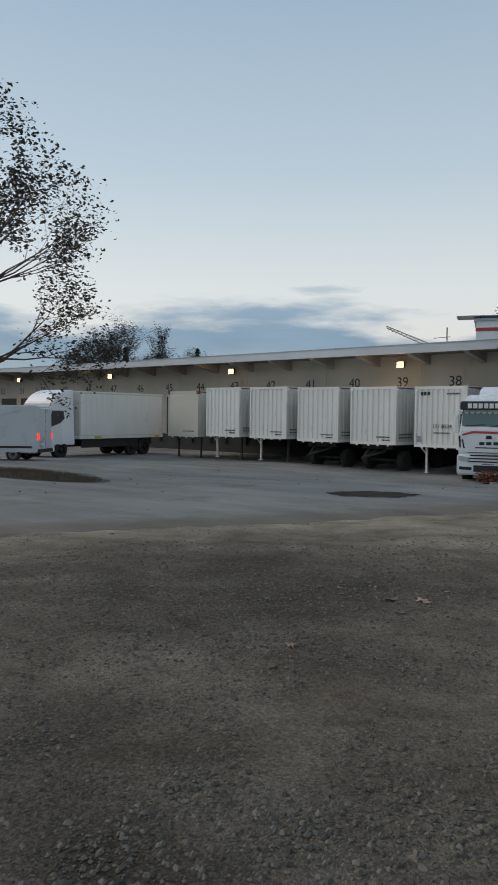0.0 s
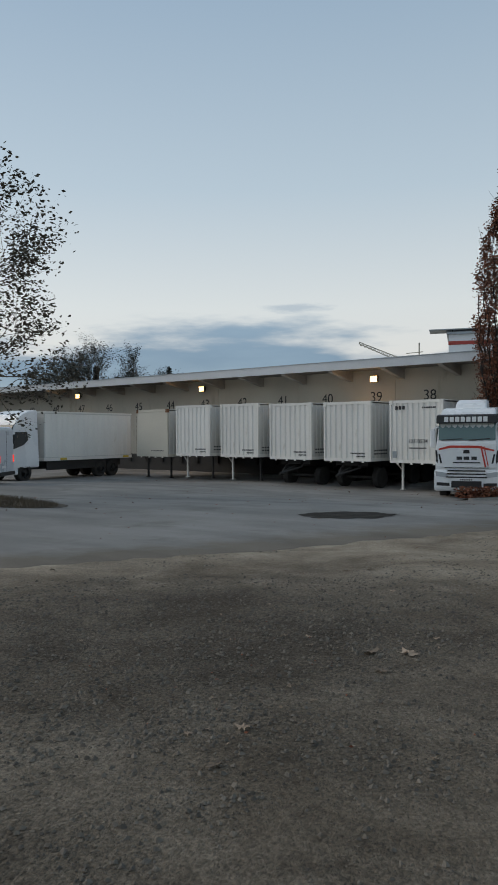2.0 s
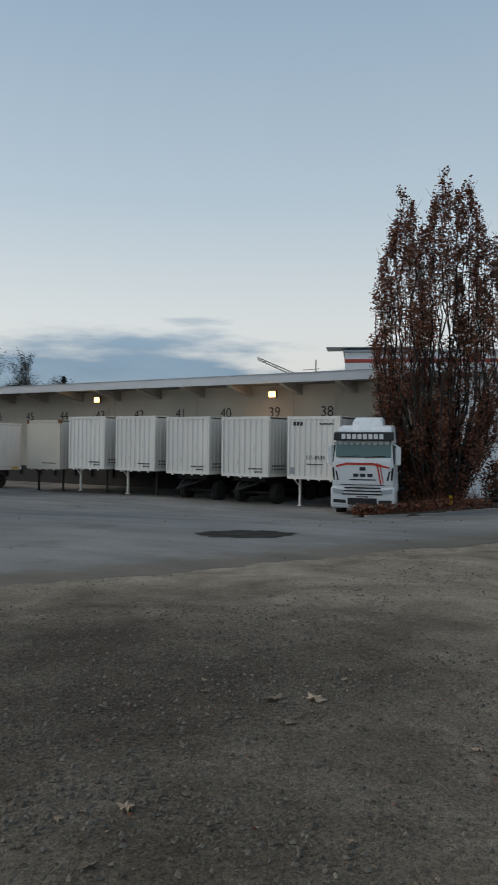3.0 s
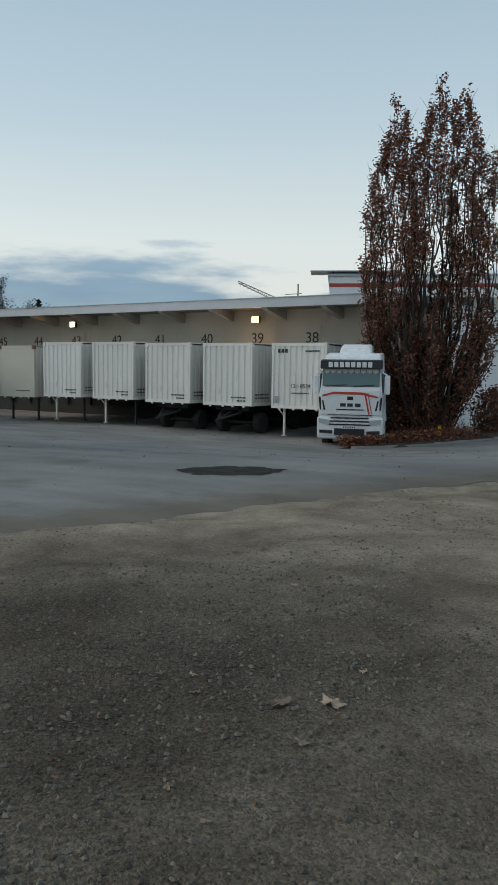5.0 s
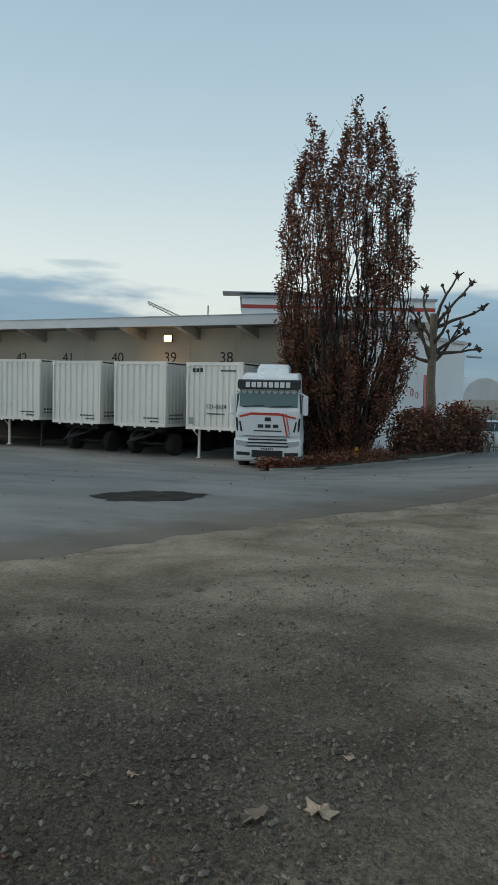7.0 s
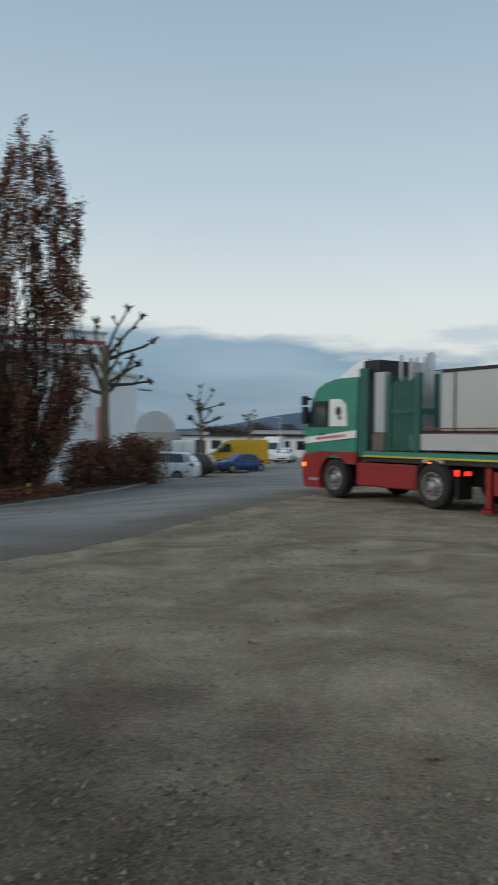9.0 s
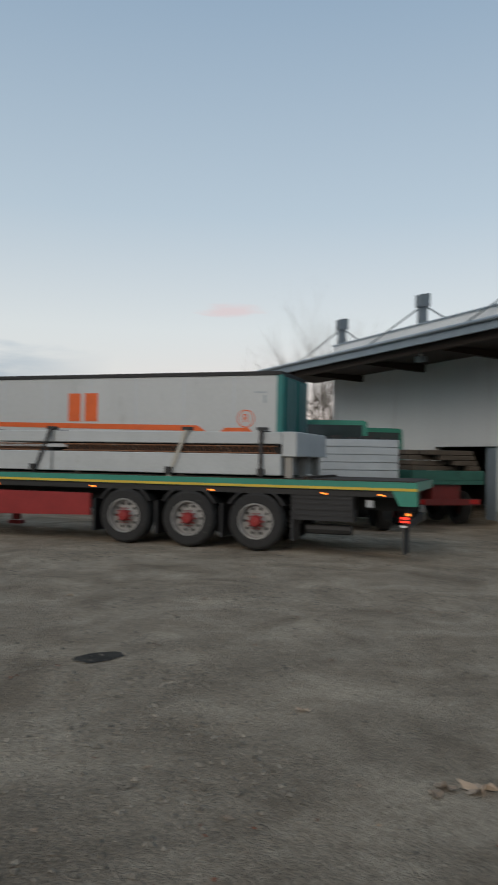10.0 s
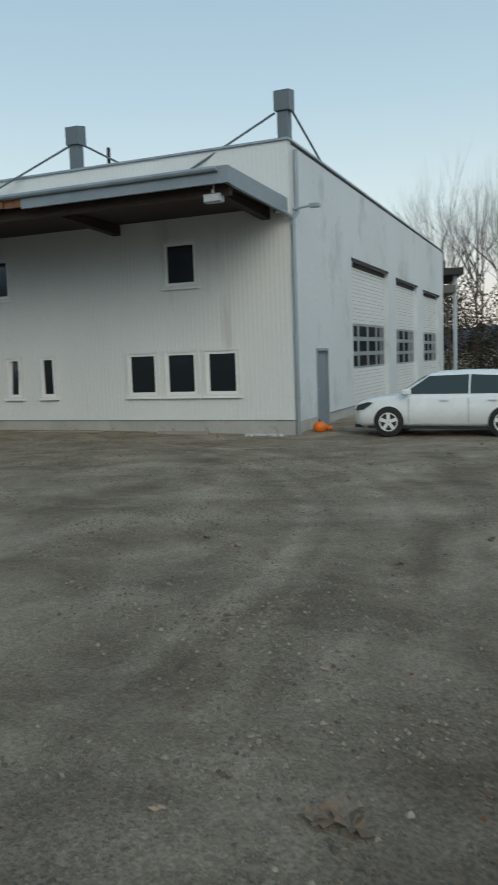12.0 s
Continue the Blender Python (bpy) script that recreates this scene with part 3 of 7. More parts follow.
strip("road", lambda y: -75.0, lambda y: along(NEAR_EDGE, y), -60, 27.6, 0.15, "asphalt", "worn grey asphalt yard road with dusty edge", 0.030, 0.22, 60)
strip("road", far_x, lambda y: along(NEAR_EDGE, y), 27.6, 260, 0.4, "asphalt", "grey asphalt road leading away past parked cars", 0.030, 0.22)
strip("pavement", lambda y: -75.0, lambda y: -7.3, 27.6, 39.0, 0.5, "asphalt", "grey asphalt apron before the loading bays", 0.030, 0.0, 60)

# the dark patch where the asphalt has been dug out
bm = B()
ring = []
for i in range(56):
    a = 2 * math.pi * i / 56
    r = 1 + 0.35 * noise.noise((math.cos(a) * 2, math.sin(a) * 2, 4)) + 0.16 * noise.noise((math.cos(a) * 7, math.sin(a) * 7, 2))
    u, w = 1.05 * r * math.cos(a), 0.85 * r * math.sin(a)
    x, y = -4.05 + 0.78 * u - 0.45 * w, 15.8 + 0.62 * u + 0.78 * w
    ring.append(bm.verts.new((x, y, gz(x, y) + 0.036)))
bm.faces.new(ring)
solid("asphalt_patch", bm, "patch", "dark broken patch in the grey asphalt road", "pothole", kind="structure")
bm = B()
ring = []
for i in range(20):
    a = 2 * math.pi * i / 20
    r = 1 + 0.25 * noise.noise((math.cos(a) * 2, math.sin(a) * 2, 9))
    x, y = 5.95 + 0.22 * r * math.cos(a), 10.68 + 0.15 * r * math.sin(a)
    ring.append(bm.verts.new((x, y, surf(x, y) + 0.006)))
bm.faces.new(ring)
solid("oil_stain", bm, "patch", "small dark oil stain on the gravel", "stain", kind="structure")

# ---------------------------------------------------------------- loading bays
WALL_Y = 39.0
dock = solid("wall_dock", (lambda b: (box(b, -80, -7.6, WALL_Y, WALL_Y + 0.35, -1.2, 5.45), b)[1])(B()), "concrete", "beige concrete wall of the loading bays with painted bay numbers", "wall", kind="structure")
for i in range(11):
    x = -9.3 - 6.46 * i
    boxpart("wall_post", (x - 0.09, x + 0.09, WALL_Y - 0.025, WALL_Y, -0.9, 5.2), "concrete", dock)
for i in range(17):
    x = -13.62 - 3.23 * i
    text("bay_number", str(38 + i), 0.78, "ink", dock, pose(x, WALL_Y - 0.006, 3.63, 90, 0, 0))

# added near-black block: the deep shade under the swap bodies as colour
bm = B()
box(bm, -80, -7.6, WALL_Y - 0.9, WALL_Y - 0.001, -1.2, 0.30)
dock_base = solid("dock_base", bm, "dark_metal", "near-black dock base painting the shade under the loading bays", "dock", kind="structure")
for i in range(17):
    x = -13.62 - 3.23 * i + 1.0
    # added dark panel, painting the shade on the wall behind the bodies
    boxpart("dock_door", (x - 1.25, x + 1.25, WALL_Y - 0.02, WALL_Y - 0.001, 0.32, 3.0), "dark_metal", dock, "added dark dock door in place of shade")
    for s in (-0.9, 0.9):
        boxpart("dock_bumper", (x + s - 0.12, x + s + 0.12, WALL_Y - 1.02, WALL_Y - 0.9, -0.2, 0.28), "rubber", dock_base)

roof = thing("canopy_roof", pose(0, 0, 0), "flat canopy roof with pale metal edge over the loading bays", "roof", kind="structure")
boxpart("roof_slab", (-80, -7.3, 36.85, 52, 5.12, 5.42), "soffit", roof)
boxpart("fascia", (-80, -7.25, 36.70, 36.85, 5.06, 5.50), "fascia", roof, "pale metal roof edge")
boxpart("roof_edge_strip", (-80, -7.22, 36.66, 36.74, 5.50, 5.54), "zinc", roof)
bm = B()
prism(bm, [(36.86, 5.115), (36.86, 4.98), (38.98, 4.55), (38.98, 5.115)], -0.14, 0.14, "yz")
br = mesh("bracket", bm, "beam")
for i in range(22):
    ob = new("bracket", br)
    ob.parent = roof
    ob.matrix_basis = pose(-12.0 - 3.23 * i, 0, 0)

lampm = None
for i in range(5):
    x, z = -16.8 - 12.95 * i, 4.62
    lamp = thing("flood_lamp", pose(x, WALL_Y - 0.35, z), "lit warm-white flood lamp on the loading bay wall", "lamp", "lamps over the loading bays")
    bm = B()
    box(bm, -0.24, 0.24, -0.02, 0.12, -0.19, 0.19, 0.02)
    box(bm, -0.04, 0.04, 0.12, 0.35, -0.04, 0.04)
    part("housing", bm, "black", lamp)
    boxpart("lens", (-0.21, 0.21, -0.035, -0.021, -0.16, 0.16), "lamp", lamp, "glowing lens")
    li = bpy.data.lights.new("flood", "SPOT")
    li.energy, li.color, li.spot_size, li.spot_blend, li.shadow_soft_size = 150, (1.0, 0.56, 0.22), radians(165), 0.6, 0.2
    lo = new("flood_light", li)
    lo.matrix_world = look((x, WALL_Y - 0.42, z - 0.02), (x, WALL_Y - 2.2, z - 1.6))


def corrugated(bm, length, z0, z1, pitch, depth, axis="x", at=0.0, out=-1, start=0.0):
    """A sheet of trapezoid ribs running up, with a back face; ribs stand out by depth."""
    n = max(1, round(length / pitch))
    p = length / n
    pts = []
    for i in range(n):
        a = start + i * p
        pts += [(a, 0), (a + 0.30 * p, 0), (a + 0.42 * p, depth), (a + 0.88 * p, depth)]
    pts.append((start + length, 0))
    def v(u, d, z):
        return bm.verts.new((u, at + out * d, z) if axis == "x" else (at + out * d, u, z))
    lo, hi = [v(u, d, z0) for u, d in pts], [v(u, d, z1) for u, d in pts]
    for i in range(len(pts) - 1):
        bm.faces.new((lo[i], lo[i + 1], hi[i + 1], hi[i]))


def swap_body(m, label, ribs=8, legs=True, box_h=2.67, material="white_steel", leg_mat="white_steel", smooth_front=False):
    """A demountable box 2.5 m wide and 7.45 m long, its front at y = 0; z = 0 is its floor's underside."""
    c = thing("swap_body", m, label, "container", "swap bodies at the loading bays")
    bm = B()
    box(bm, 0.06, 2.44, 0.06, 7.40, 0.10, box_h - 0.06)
    part("box", bm, "white_steel_shaded", c)
    bm = B()
    box(bm, 0, 2.5, 0, 0.14, 0, 0.13)
    box(bm, 0, 2.5, 7.31, 7.45, 0, 0.13)
    for x in (0.0, 2.38):
        box(bm, x, x + 0.12, 0.14, 7.31, 0, 0.14)
    for x in (0.35, 1.0, 1.5, 2.05):
        box(bm, x, x + 0.1, -0.03, 0.0, -0.06, 0.05)
    part("floor_frame", bm, material, c)
    for x in (0.0, 2.42):
        for y in (0.0, 7.37):
            boxpart("corner_post", (x, x + 0.08, y, y + 0.08, 0.1305, box_h - 0.1), material, c)
    boxpart("head_rail", (0.08, 2.42, 0.0, 0.06, box_h - 0.1, box_h - 0.01), material, c)
    if smooth_front:
        boxpart("front_panel", (0.08, 2.42, 0.01, 0.058, 0.132, box_h - 0.102), material, c, bev=0.008)
    else:
        bm = B()
        corrugated(bm, 2.34, 0.131, box_h - 0.101, 2.34 / ribs, 0.035, "x", 0.05, -1, 0.08)
        part("front_panel", bm, material, c, "vertically ribbed front panel")
    # the sides wear the darkened white, as faces turned from the light
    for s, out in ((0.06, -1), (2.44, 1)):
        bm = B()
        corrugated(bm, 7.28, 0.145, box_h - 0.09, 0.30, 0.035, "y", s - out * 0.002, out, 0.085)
        part("side_panel", bm, "white_steel_shaded", c, "ribbed side panel")
    boxpart("roof_panel", (0.0, 2.5, 0.0, 7.45, box_h - 0.008, box_h + 0.03), material, c)
    for x in (0.0, 2.36):
        bm = B()
        box(bm, x - 0.01, x + 0.15, -0.012, 0.15, box_h - 0.16, box_h + 0.034)
        part("corner_fitting", bm, material if not smooth_front else "rust", c)
    if legs:
        for x in (0.28, 2.14):
            for y in (0.55, 6.8):
                bm = B()
                box(bm, x, x + 0.085, y, y + 0.085, -1.16, 0.0)
                box(bm, x - 0.05, x + 0.135, y - 0.05, y + 0.135, -1.19, -1.16)
                cyl(bm, (x + 0.04, y + 0.04, -0.35), (x - 0.30 if x < 1 else x + 0.30, y + 0.04, 0.0), 0.022, n=6)
                part("leg", bm, leg_mat if x < 1 else "dark_metal", c, "folding support leg")
    return c


def bars(parent, rows, y, material="ink", face=-1):
    """Small rows of unreadable marks: (x0, x1, z, height, count) on the face at y."""
    bm = B()
    for x0, x1, z, h, k in rows:
        w = (x1 - x0) / k
        for i in range(k):
            box(bm, x0 + i * w, x0 + (i + 0.72) * w, min(y, y + face * 0.006), max(y, y + face * 0.006), z, z + h)
    return tagged(part("marking", bm, material, parent, "small dark lettering"), kind="stuff")


ZD = 3.08 - 2.67
boxes = [(-11.75, -0.06), (-15.20, -0.03), (-18.40, 0.0), (-21.62, 0.07), (-24.88, 0.09)]
words = ["white ribbed steel swap body standing on thin white legs", "white ribbed steel swap body on a dark trailer chassis", "white ribbed steel swap body on a dark wheeled chassis",
         "white ribbed steel swap body on folding legs", "white ribbed steel swap body with dirty, shade-darkened side on legs"]
for k, ((x, dz), w) in enumerate(zip(boxes, words)):
    c = swap_body(pose(x, 31.38, ZD + dz), w, ribs=9 if k == 0 else 8, legs=k in (0, 3, 4), leg_mat="white_steel")
    if k == 0:
        bars(c, [(0.28, 0.78, 2.30, 0.16, 3), (1.55, 2.2, 2.33, 0.07, 8), (0.95, 1.75, 0.62, 0.05, 11)], 0.01)
        text("container_number", "121-0534", 0.24, "ink", c, pose(1.35, 0.004, 0.93, 90, 0, 0))
        boxpart("data_plate", (0.14, 0.34, 0.0, 0.012, 0.22, 0.5), "zinc", c)
    else:
        bars(c, [(1.45, 2.2, 0.33, 0.06, 10), (1.75, 2.2, 0.19, 0.06, 6)], 0.01)
        bm = B()
        for z in (0.30, 0.45):
            for i in range(6):
                box(bm, 2.476, 2.484, 0.35 + i * 0.2, 0.47 + i * 0.2, z, z + 0.07)
        tagged(part("marking", bm, "ink", c, "small dark lettering"), kind="stuff")


def wheel(parent, x, y, z, R=0.5, w=0.3, rim="rim", hub="dark_metal", out=1, dish=0.62, holes=10, bolts=True):
    """A wheel as tyre > rim, hub; out: +1 when its outer side looks to +y."""
    bm = B()
    lathe(bm, [(R * dish, -w / 2), (R * 0.9, -w / 2), (R * 0.98, -w * 0.4), (R, -w * 0.25), (R, w * 0.25), (R * 0.98, w * 0.4), (R * 0.9, w / 2), (R * dish, w / 2), (R * dish, -w / 2)], (x, y, z), 28)
    tyre = part("wheel", bm, "rubber", parent, "black rubber tyre")
    bm = B()
    f = out * w * 0.36
    lathe(bm, [(R * dish * 1.02, out * w / 2), (R * dish * 0.93, out * w * 0.5), (R * dish * 0.88, f * 0.5), (R * dish * 0.55, f * 0.55), (R * dish * 0.30, f * 1.0), (0.005, f * 1.02)], (x, y, z), 28)
    r = part("rim", bm, rim, tyre, "steel rim")
    bm = B()
    for i in range(holes):
        a = 2 * math.pi * i / holes
        cx, cz = x + R * dish * 0.70 * math.cos(a), z + R * dish * 0.70 * math.sin(a)
        cyl(bm, (cx, y + f * 0.52, cz), (cx, y + f * 0.72, cz), R * 0.055, n=6)
    tagged(part("rim_holes", bm, "black", tyre), kind="stuff")
    bm = B()
    lathe(bm, [(R * 0.21, f * 0.9), (R * 0.21, f * 1.5), (R * 0.15, f * 1.9), (0.005, f * 1.95)], (x, y, z), 14)
    for i in range(10):
        a = 2 * math.pi * i / 10
        cyl(bm, (x + R * 0.27 * math.cos(a), y + f * 0.9, z + R * 0.27 * math.sin(a)), (x + R * 0.27 * math.cos(a), y + f * 1.35, z + R * 0.27 * math.sin(a)), R * 0.03, n=6)
    part("hub", bm, hub, tyre)
    return tyre


def chassis(x, y, z):
    """A dark trailer chassis under a swap body: frame, two axles, drawbar."""
    c = thing("trailer_chassis", pose(x, y, z), "dark steel trailer chassis with black tyres under a swap body", "trailer", "chassis under the swap bodies")
    bm = B()
    for s in (0.75, 1.65):
        box(bm, s - 0.06, s + 0.06, 0.3, 7.2, 0.95, 1.22)
    for yy in (0.3, 2.2, 4.5, 6.9):
        box(bm, 0.4, 2.1, yy, yy + 0.12, 1.05, 1.27)
    part("frame", bm, "dark_metal", c)
    bm = B()
    cyl(bm, (1.2, 0.3, 0.95), (1.2, -0.9, 0.62), 0.06)
    cyl(bm, (0.7, 0.3, 0.95), (1.2, -0.7, 0.66), 0.05)
    cyl(bm, (1.7, 0.3, 0.95), (1.2, -0.7, 0.66), 0.05)
    part("drawbar", bm, "dark_metal", c)
    for yy in (1.2, 4.4, 5.6):
        bm = B()
        cyl(bm, (0.2, yy, 0.48), (2.3, yy, 0.48), 0.07)
        part("axle", bm, "dark_metal", c)
        for xx in (0.3, 2.2):
            bm = B()
            lathe(bm, [(0.05, -0.14), (0.30, -0.14), (0.45, -0.15), (0.48, -0.1), (0.48, 0.1), (0.45, 0.15), (0.30, 0.14), (0.05, 0.12)], (xx, yy, 0.48), 18, "x")
            part("wheel", bm, "rubber", c)
    return c


chassis(-15.2, 31.5, -0.88)
chassis(-18.4, 31.5, -0.88)
cream_box = swap_body(pose(-28.05, 31.4, 0.42), "cream smooth-fronted box body with rusty corners on dark legs", legs=True, box_h=2.60, material="cream", leg_mat="dark_metal", smooth_front=True)
bars(cream_box, [(1.2, 2.2, 0.3, 0.05, 9)], 0.006)

# ---------------------------------------------------------------- white hall with workshop
HALL = pose(21.36, 6.0, -0.35, 0, 0, 74.37)
# in the hall's frame x runs along the front, y = 0 is the front, the inside lies at y < 0; z = 0 is the yard
TOP, LONG, DEEP = 7.18, 25.0, 24.5


def wall_with_holes(bm, length, height, holes, thick, axis="x", z0=0.0):
    """A wall of boxes round rectangular openings (a0, a1, z0, z1); it runs along the axis from 0, its outside at 0."""
    cuts = sorted({0.0, length, *[h[0] for h in holes], *[h[1] for h in holes]})
    for a, b in zip(cuts, cuts[1:]):
        mids = sorted([(h[2], h[3]) for h in holes if h[0] <= a + 1e-6 and h[1] >= b - 1e-6])
        z = z0
        for lo, hi in mids + [(height, height)]:
            if lo - z > 1e-4:
                if axis == "x":
                    box(bm, a, b, -thick, 0, z, lo)
                else:
                    box(bm, 0, thick, -b, -a, z, lo)
            z = hi


win = [(3.88, 4.76), (2.69, 3.60), (1.50, 2.40)]
small = [(7.20, 7.66), (8.40, 8.88), (9.50, 10.02), (12.80, 13.48)]
upper = [(2.58, 3.50), (8.60, 9.55)]
holes = [(a, b, 1.05, 2.17) for a, b in win + small] + [(a, b, 3.90, 5.0) for a, b in upper] + [(14.04, 17.4, 0.0, 2.52)]
bm = B()
wall_with_holes(bm, LONG, TOP, holes, 0.25, z0=0.36)
box(bm, 14.04 - 0.001, 14.041, -0.25, -0.001, 0.0, 0.36)
wall_front = solid("wall_front", bm, "cladding", "pale grey ribbed metal front wall of the hall", "wall", HALL, kind="structure")
bm = B()
x = 0.12
while x < LONG - 0.05:
    w = 0.03
    blocked = sorted([(h[2], h[3]) for h in holes if h[0] - 0.06 < x < h[1] + 0.06])
    z = 0.38
    for lo, hi in blocked + [(TOP - 0.02, TOP)]:
        if lo - 0.1 > z:
            box(bm, x, x + w, 0.0, 0.010, z, lo - 0.1)
        z = hi + 0.1
    x += 0.125
part("cladding_ribs", bm, "cladding", wall_front)
bm = B()
box(bm, -0.02, 14.0, -0.25, 0.035, -0.15, 0.36, 0.01)
part("plinth", bm, "plinth", wall_front, "stained concrete plinth")
bm = B()
box(bm, 17.45, LONG, -0.25, 0.035, -0.15, 0.36)
part("plinth", bm, "plinth", wall_front)
bm = B()
box(bm, -0.02, 14.0, 0.0, 0.06, 0.36, 0.375)
part("plinth_flashing", bm, "zinc", wall_front)
# a dark sheet inside stands for the unlit space beyond the opening
boxpart("doorway_back", (14.1, 17.4, -3.0, -2.8, -0.1, 2.6), "dark_metal", wall_front, "near-black sheet for the shade in the open doorway")
boxpart("sliding_door", (14.05, 14.75, -0.22, -0.16, -0.05, 2.5), "door_grey", wall_front, "grey sliding door leaf")

side_holes = [(1.63, 2.73, -0.1, 2.15), (5.57, 10.75, 0.0, 4.9), (12.25, 16.75, 0.0, 4.8), (18.35, 22.95, 0.0, 4.72)]
bm = B()
wall_with_holes(bm, DEEP, TOP - 0.06, side_holes, 0.3, "y", 0.0)
bmesh.ops.translate(bm, verts=bm.verts[:], vec=(0, -0.251, 0))
wall_side = solid("wall_side", bm, "side_wall_shaded", "weathered, shade-toned pale metal side wall of the hall with roller doors", "wall", HALL, kind="structure")
bm = B()
box(bm, -0.03, 0.02, -1.86, -0.26, -0.1, 0.3)
box(bm, -0.03, 0.02, -5.8, -3.02, -0.1, 0.3)
part("plinth", bm, "plinth", wall_side)
bm = B()
box(bm, -0.05, 0.0, -5.82, -3.0, 0.30, 0.32)
part("plinth_flashing", bm, "zinc", wall_side)
bm = B()
box(bm, -0.05, LONG + 0.1, -DEEP - 0.3, 0.06, TOP, TOP + 0.05)
hall_roof = solid("hall_roof", bm, "zinc", "flat grey metal roof of the hall", "roof", HALL, kind="structure")
bm = B()
box(bm, LONG - 0.3, LONG, -DEEP, -0.26, -0.1, TOP)
box(bm, 0.301, LONG - 0.301, -DEEP - 0.25, -DEEP, -0.1, TOP)
solid("wall_back", bm, "side_wall_shaded", "pale metal back walls of the hall", "wall", HALL, kind="structure")
bm = B()
box(bm, 0.3, LONG - 0.3, -6.2, -6.0, -0.1, TOP - 0.1)
solid("wall_inside", bm, "soffit", "dark inner partition of the hall", "wall", HALL, kind="structure")


def window(a, b, z0, z1, tilt=0.0, label="white plastic window with dark glass"):
    w = thing("window", HALL @ pose(0, 0, 0), label, "window", "windows of the hall", "structure")
    bm = B()
    for x0, x1, c0, c1 in ((a - 0.07, a, z0 - 0.06, z1 + 0.1), (b, b + 0.07, z0 - 0.06, z1 + 0.1), (a, b, z1, z1 + 0.1), (a, b, z0 - 0.06, z0)):
        box(bm, x0, x1, 0.0, 0.05, c0, c1)
    part("window_trim", bm, "cladding", w)
    bm = B()
    box(bm, a - 0.10, b + 0.10, 0.0, 0.09, z0 - 0.10, z0 - 0.06)
    part("window_sill", bm, "frame_white", w)
    bm = B()
    f = 0.075
    box(bm, a, a + f, -0.06, 0.02, z0, z1)
    box(bm, b - f, b, -0.06, 0.02, z0, z1)
    box(bm, a + f, b - f, -0.06, 0.02, z1 - f, z1)
    box(bm, a + f, b - f, -0.06, 0.02, z0, z0 + f)
    part("window_frame", bm, "frame_white", w, "white window frame")
    bm = B()
    box(bm, a + f, b - f, -0.03, -0.02, 0, z1 - z0 - 2 * f)
    pane = part("pane", bm, "glass", w, "dark reflecting glass")
    pane.matrix_basis = pose(0, 0, z0 + f, tilt * 0.6, 0, 0)
    if tilt:
        bm = B()
        box(bm, a + 0.04, a + 0.04 + f, -0.02, 0.03, 0, z1 - z0 - f)
        box(bm, b - f - 0.04, b - 0.04, -0.02, 0.03, 0, z1 - z0 - f)
        sash = part("sash", bm, "frame_white", w)
        sash.matrix_basis = pose(0, 0.0, z0 + f, tilt * 0.6, 0, 0)
    return w


for a, b in win:
    window(a, b, 1.05, 2.17)
for k, (a, b) in enumerate(small):
    window(a, b, 1.05, 2.17, tilt=9.0 if k == 1 else 0.0, label="narrow white window tilted open" if k == 1 else "narrow white window with dark glass")
for a, b in upper:
    window(a, b, 3.90, 5.0)


def roller_door(v0, v1, h, lit0, lit1):
    d = thing("roller_door", HALL @ pose(0, 0, 0), "closed white sectional roller door with glazed band", "garage door", "roller doors of the hall", "structure")
    n = 10
    for i in range(n):
        z0, z1 = i * h / n, (i + 1) * h / n
        if lit0 - 0.05 < z0 and z1 < lit1 + 0.25:
            bm = B()
            k = 4
            w = (v1 - v0) / k
            for j in range(k):
                a = v0 + j * w
                box(bm, 0.16, 0.19, -(a + 0.09), -(a), z0 + 0.006, z1)
                box(bm, 0.16, 0.19, -(a + w), -(a + w - 0.09), z0 + 0.006, z1)
                box(bm, 0.16, 0.19, -(a + w - 0.09), -(a + 0.09), z0 + 0.006, z0 + 0.07)
                box(bm, 0.16, 0.19, -(a + w - 0.09), -(a + 0.09), z1 - 0.07, z1)
            s = part("door_section", bm, "zinc", d)
            boxpart("pane", (0.175, 0.18, -v1 + 0.05, -v0 - 0.05, z0 + 0.05, z1 - 0.05), "glass", s, "dark panes")
        else:
            sec = boxpart("door_section", (0.16, 0.19, -v1, -v0, z0 + 0.008, z1), "cladding", d, bev=0.004)
            for g in (0.25, 0.5, 0.75):
                zz = z0 + (z1 - z0) * g
                boxpart("groove", (0.156, 0.161, -v1 + 0.02, -v0 - 0.02, zz, zz + 0.012), "plinth", sec)
    # near-black strips that paint the shadow gap at the door's head
    bm = B()
    box(bm, -0.03, 0.0, -v1 - 0.05, -v0 + 0.05, h - 0.02, h + 0.06)
    box(bm, 0.14, 0.158, -v1, -v0, h - 0.16, h)
    part("lintel", bm, "dark_metal", d)
    d.matrix_basis = HALL @ pose(0, -0.251, 0)
    return d


roller_door(5.57, 10.75, 4.9, 1.42, 2.85)
roller_door(12.25, 16.75, 4.8, 1.42, 2.75)
roller_door(18.35, 22.95, 4.72, 1.42, 2.7)
door = thing("door_side", HALL @ pose(0, 0.0, 0), "closed grey steel side door of the hall", "door", kind="structure")
boxpart("door_leaf", (0.05, 0.10, -2.92, -1.94, -0.05, 2.08), "door_grey", door, bev=0.005)
bm = B()
box(bm, -0.02, 0.12, -1.94, -1.88, -0.08, 2.15)
box(bm, -0.02, 0.12, -2.98, -2.92, -0.08, 2.15)
box(bm, -0.04, 0.12, -2.92, -1.94, 2.08, 2.15)
part("door_frame", bm, "zinc", door)
bm = B()
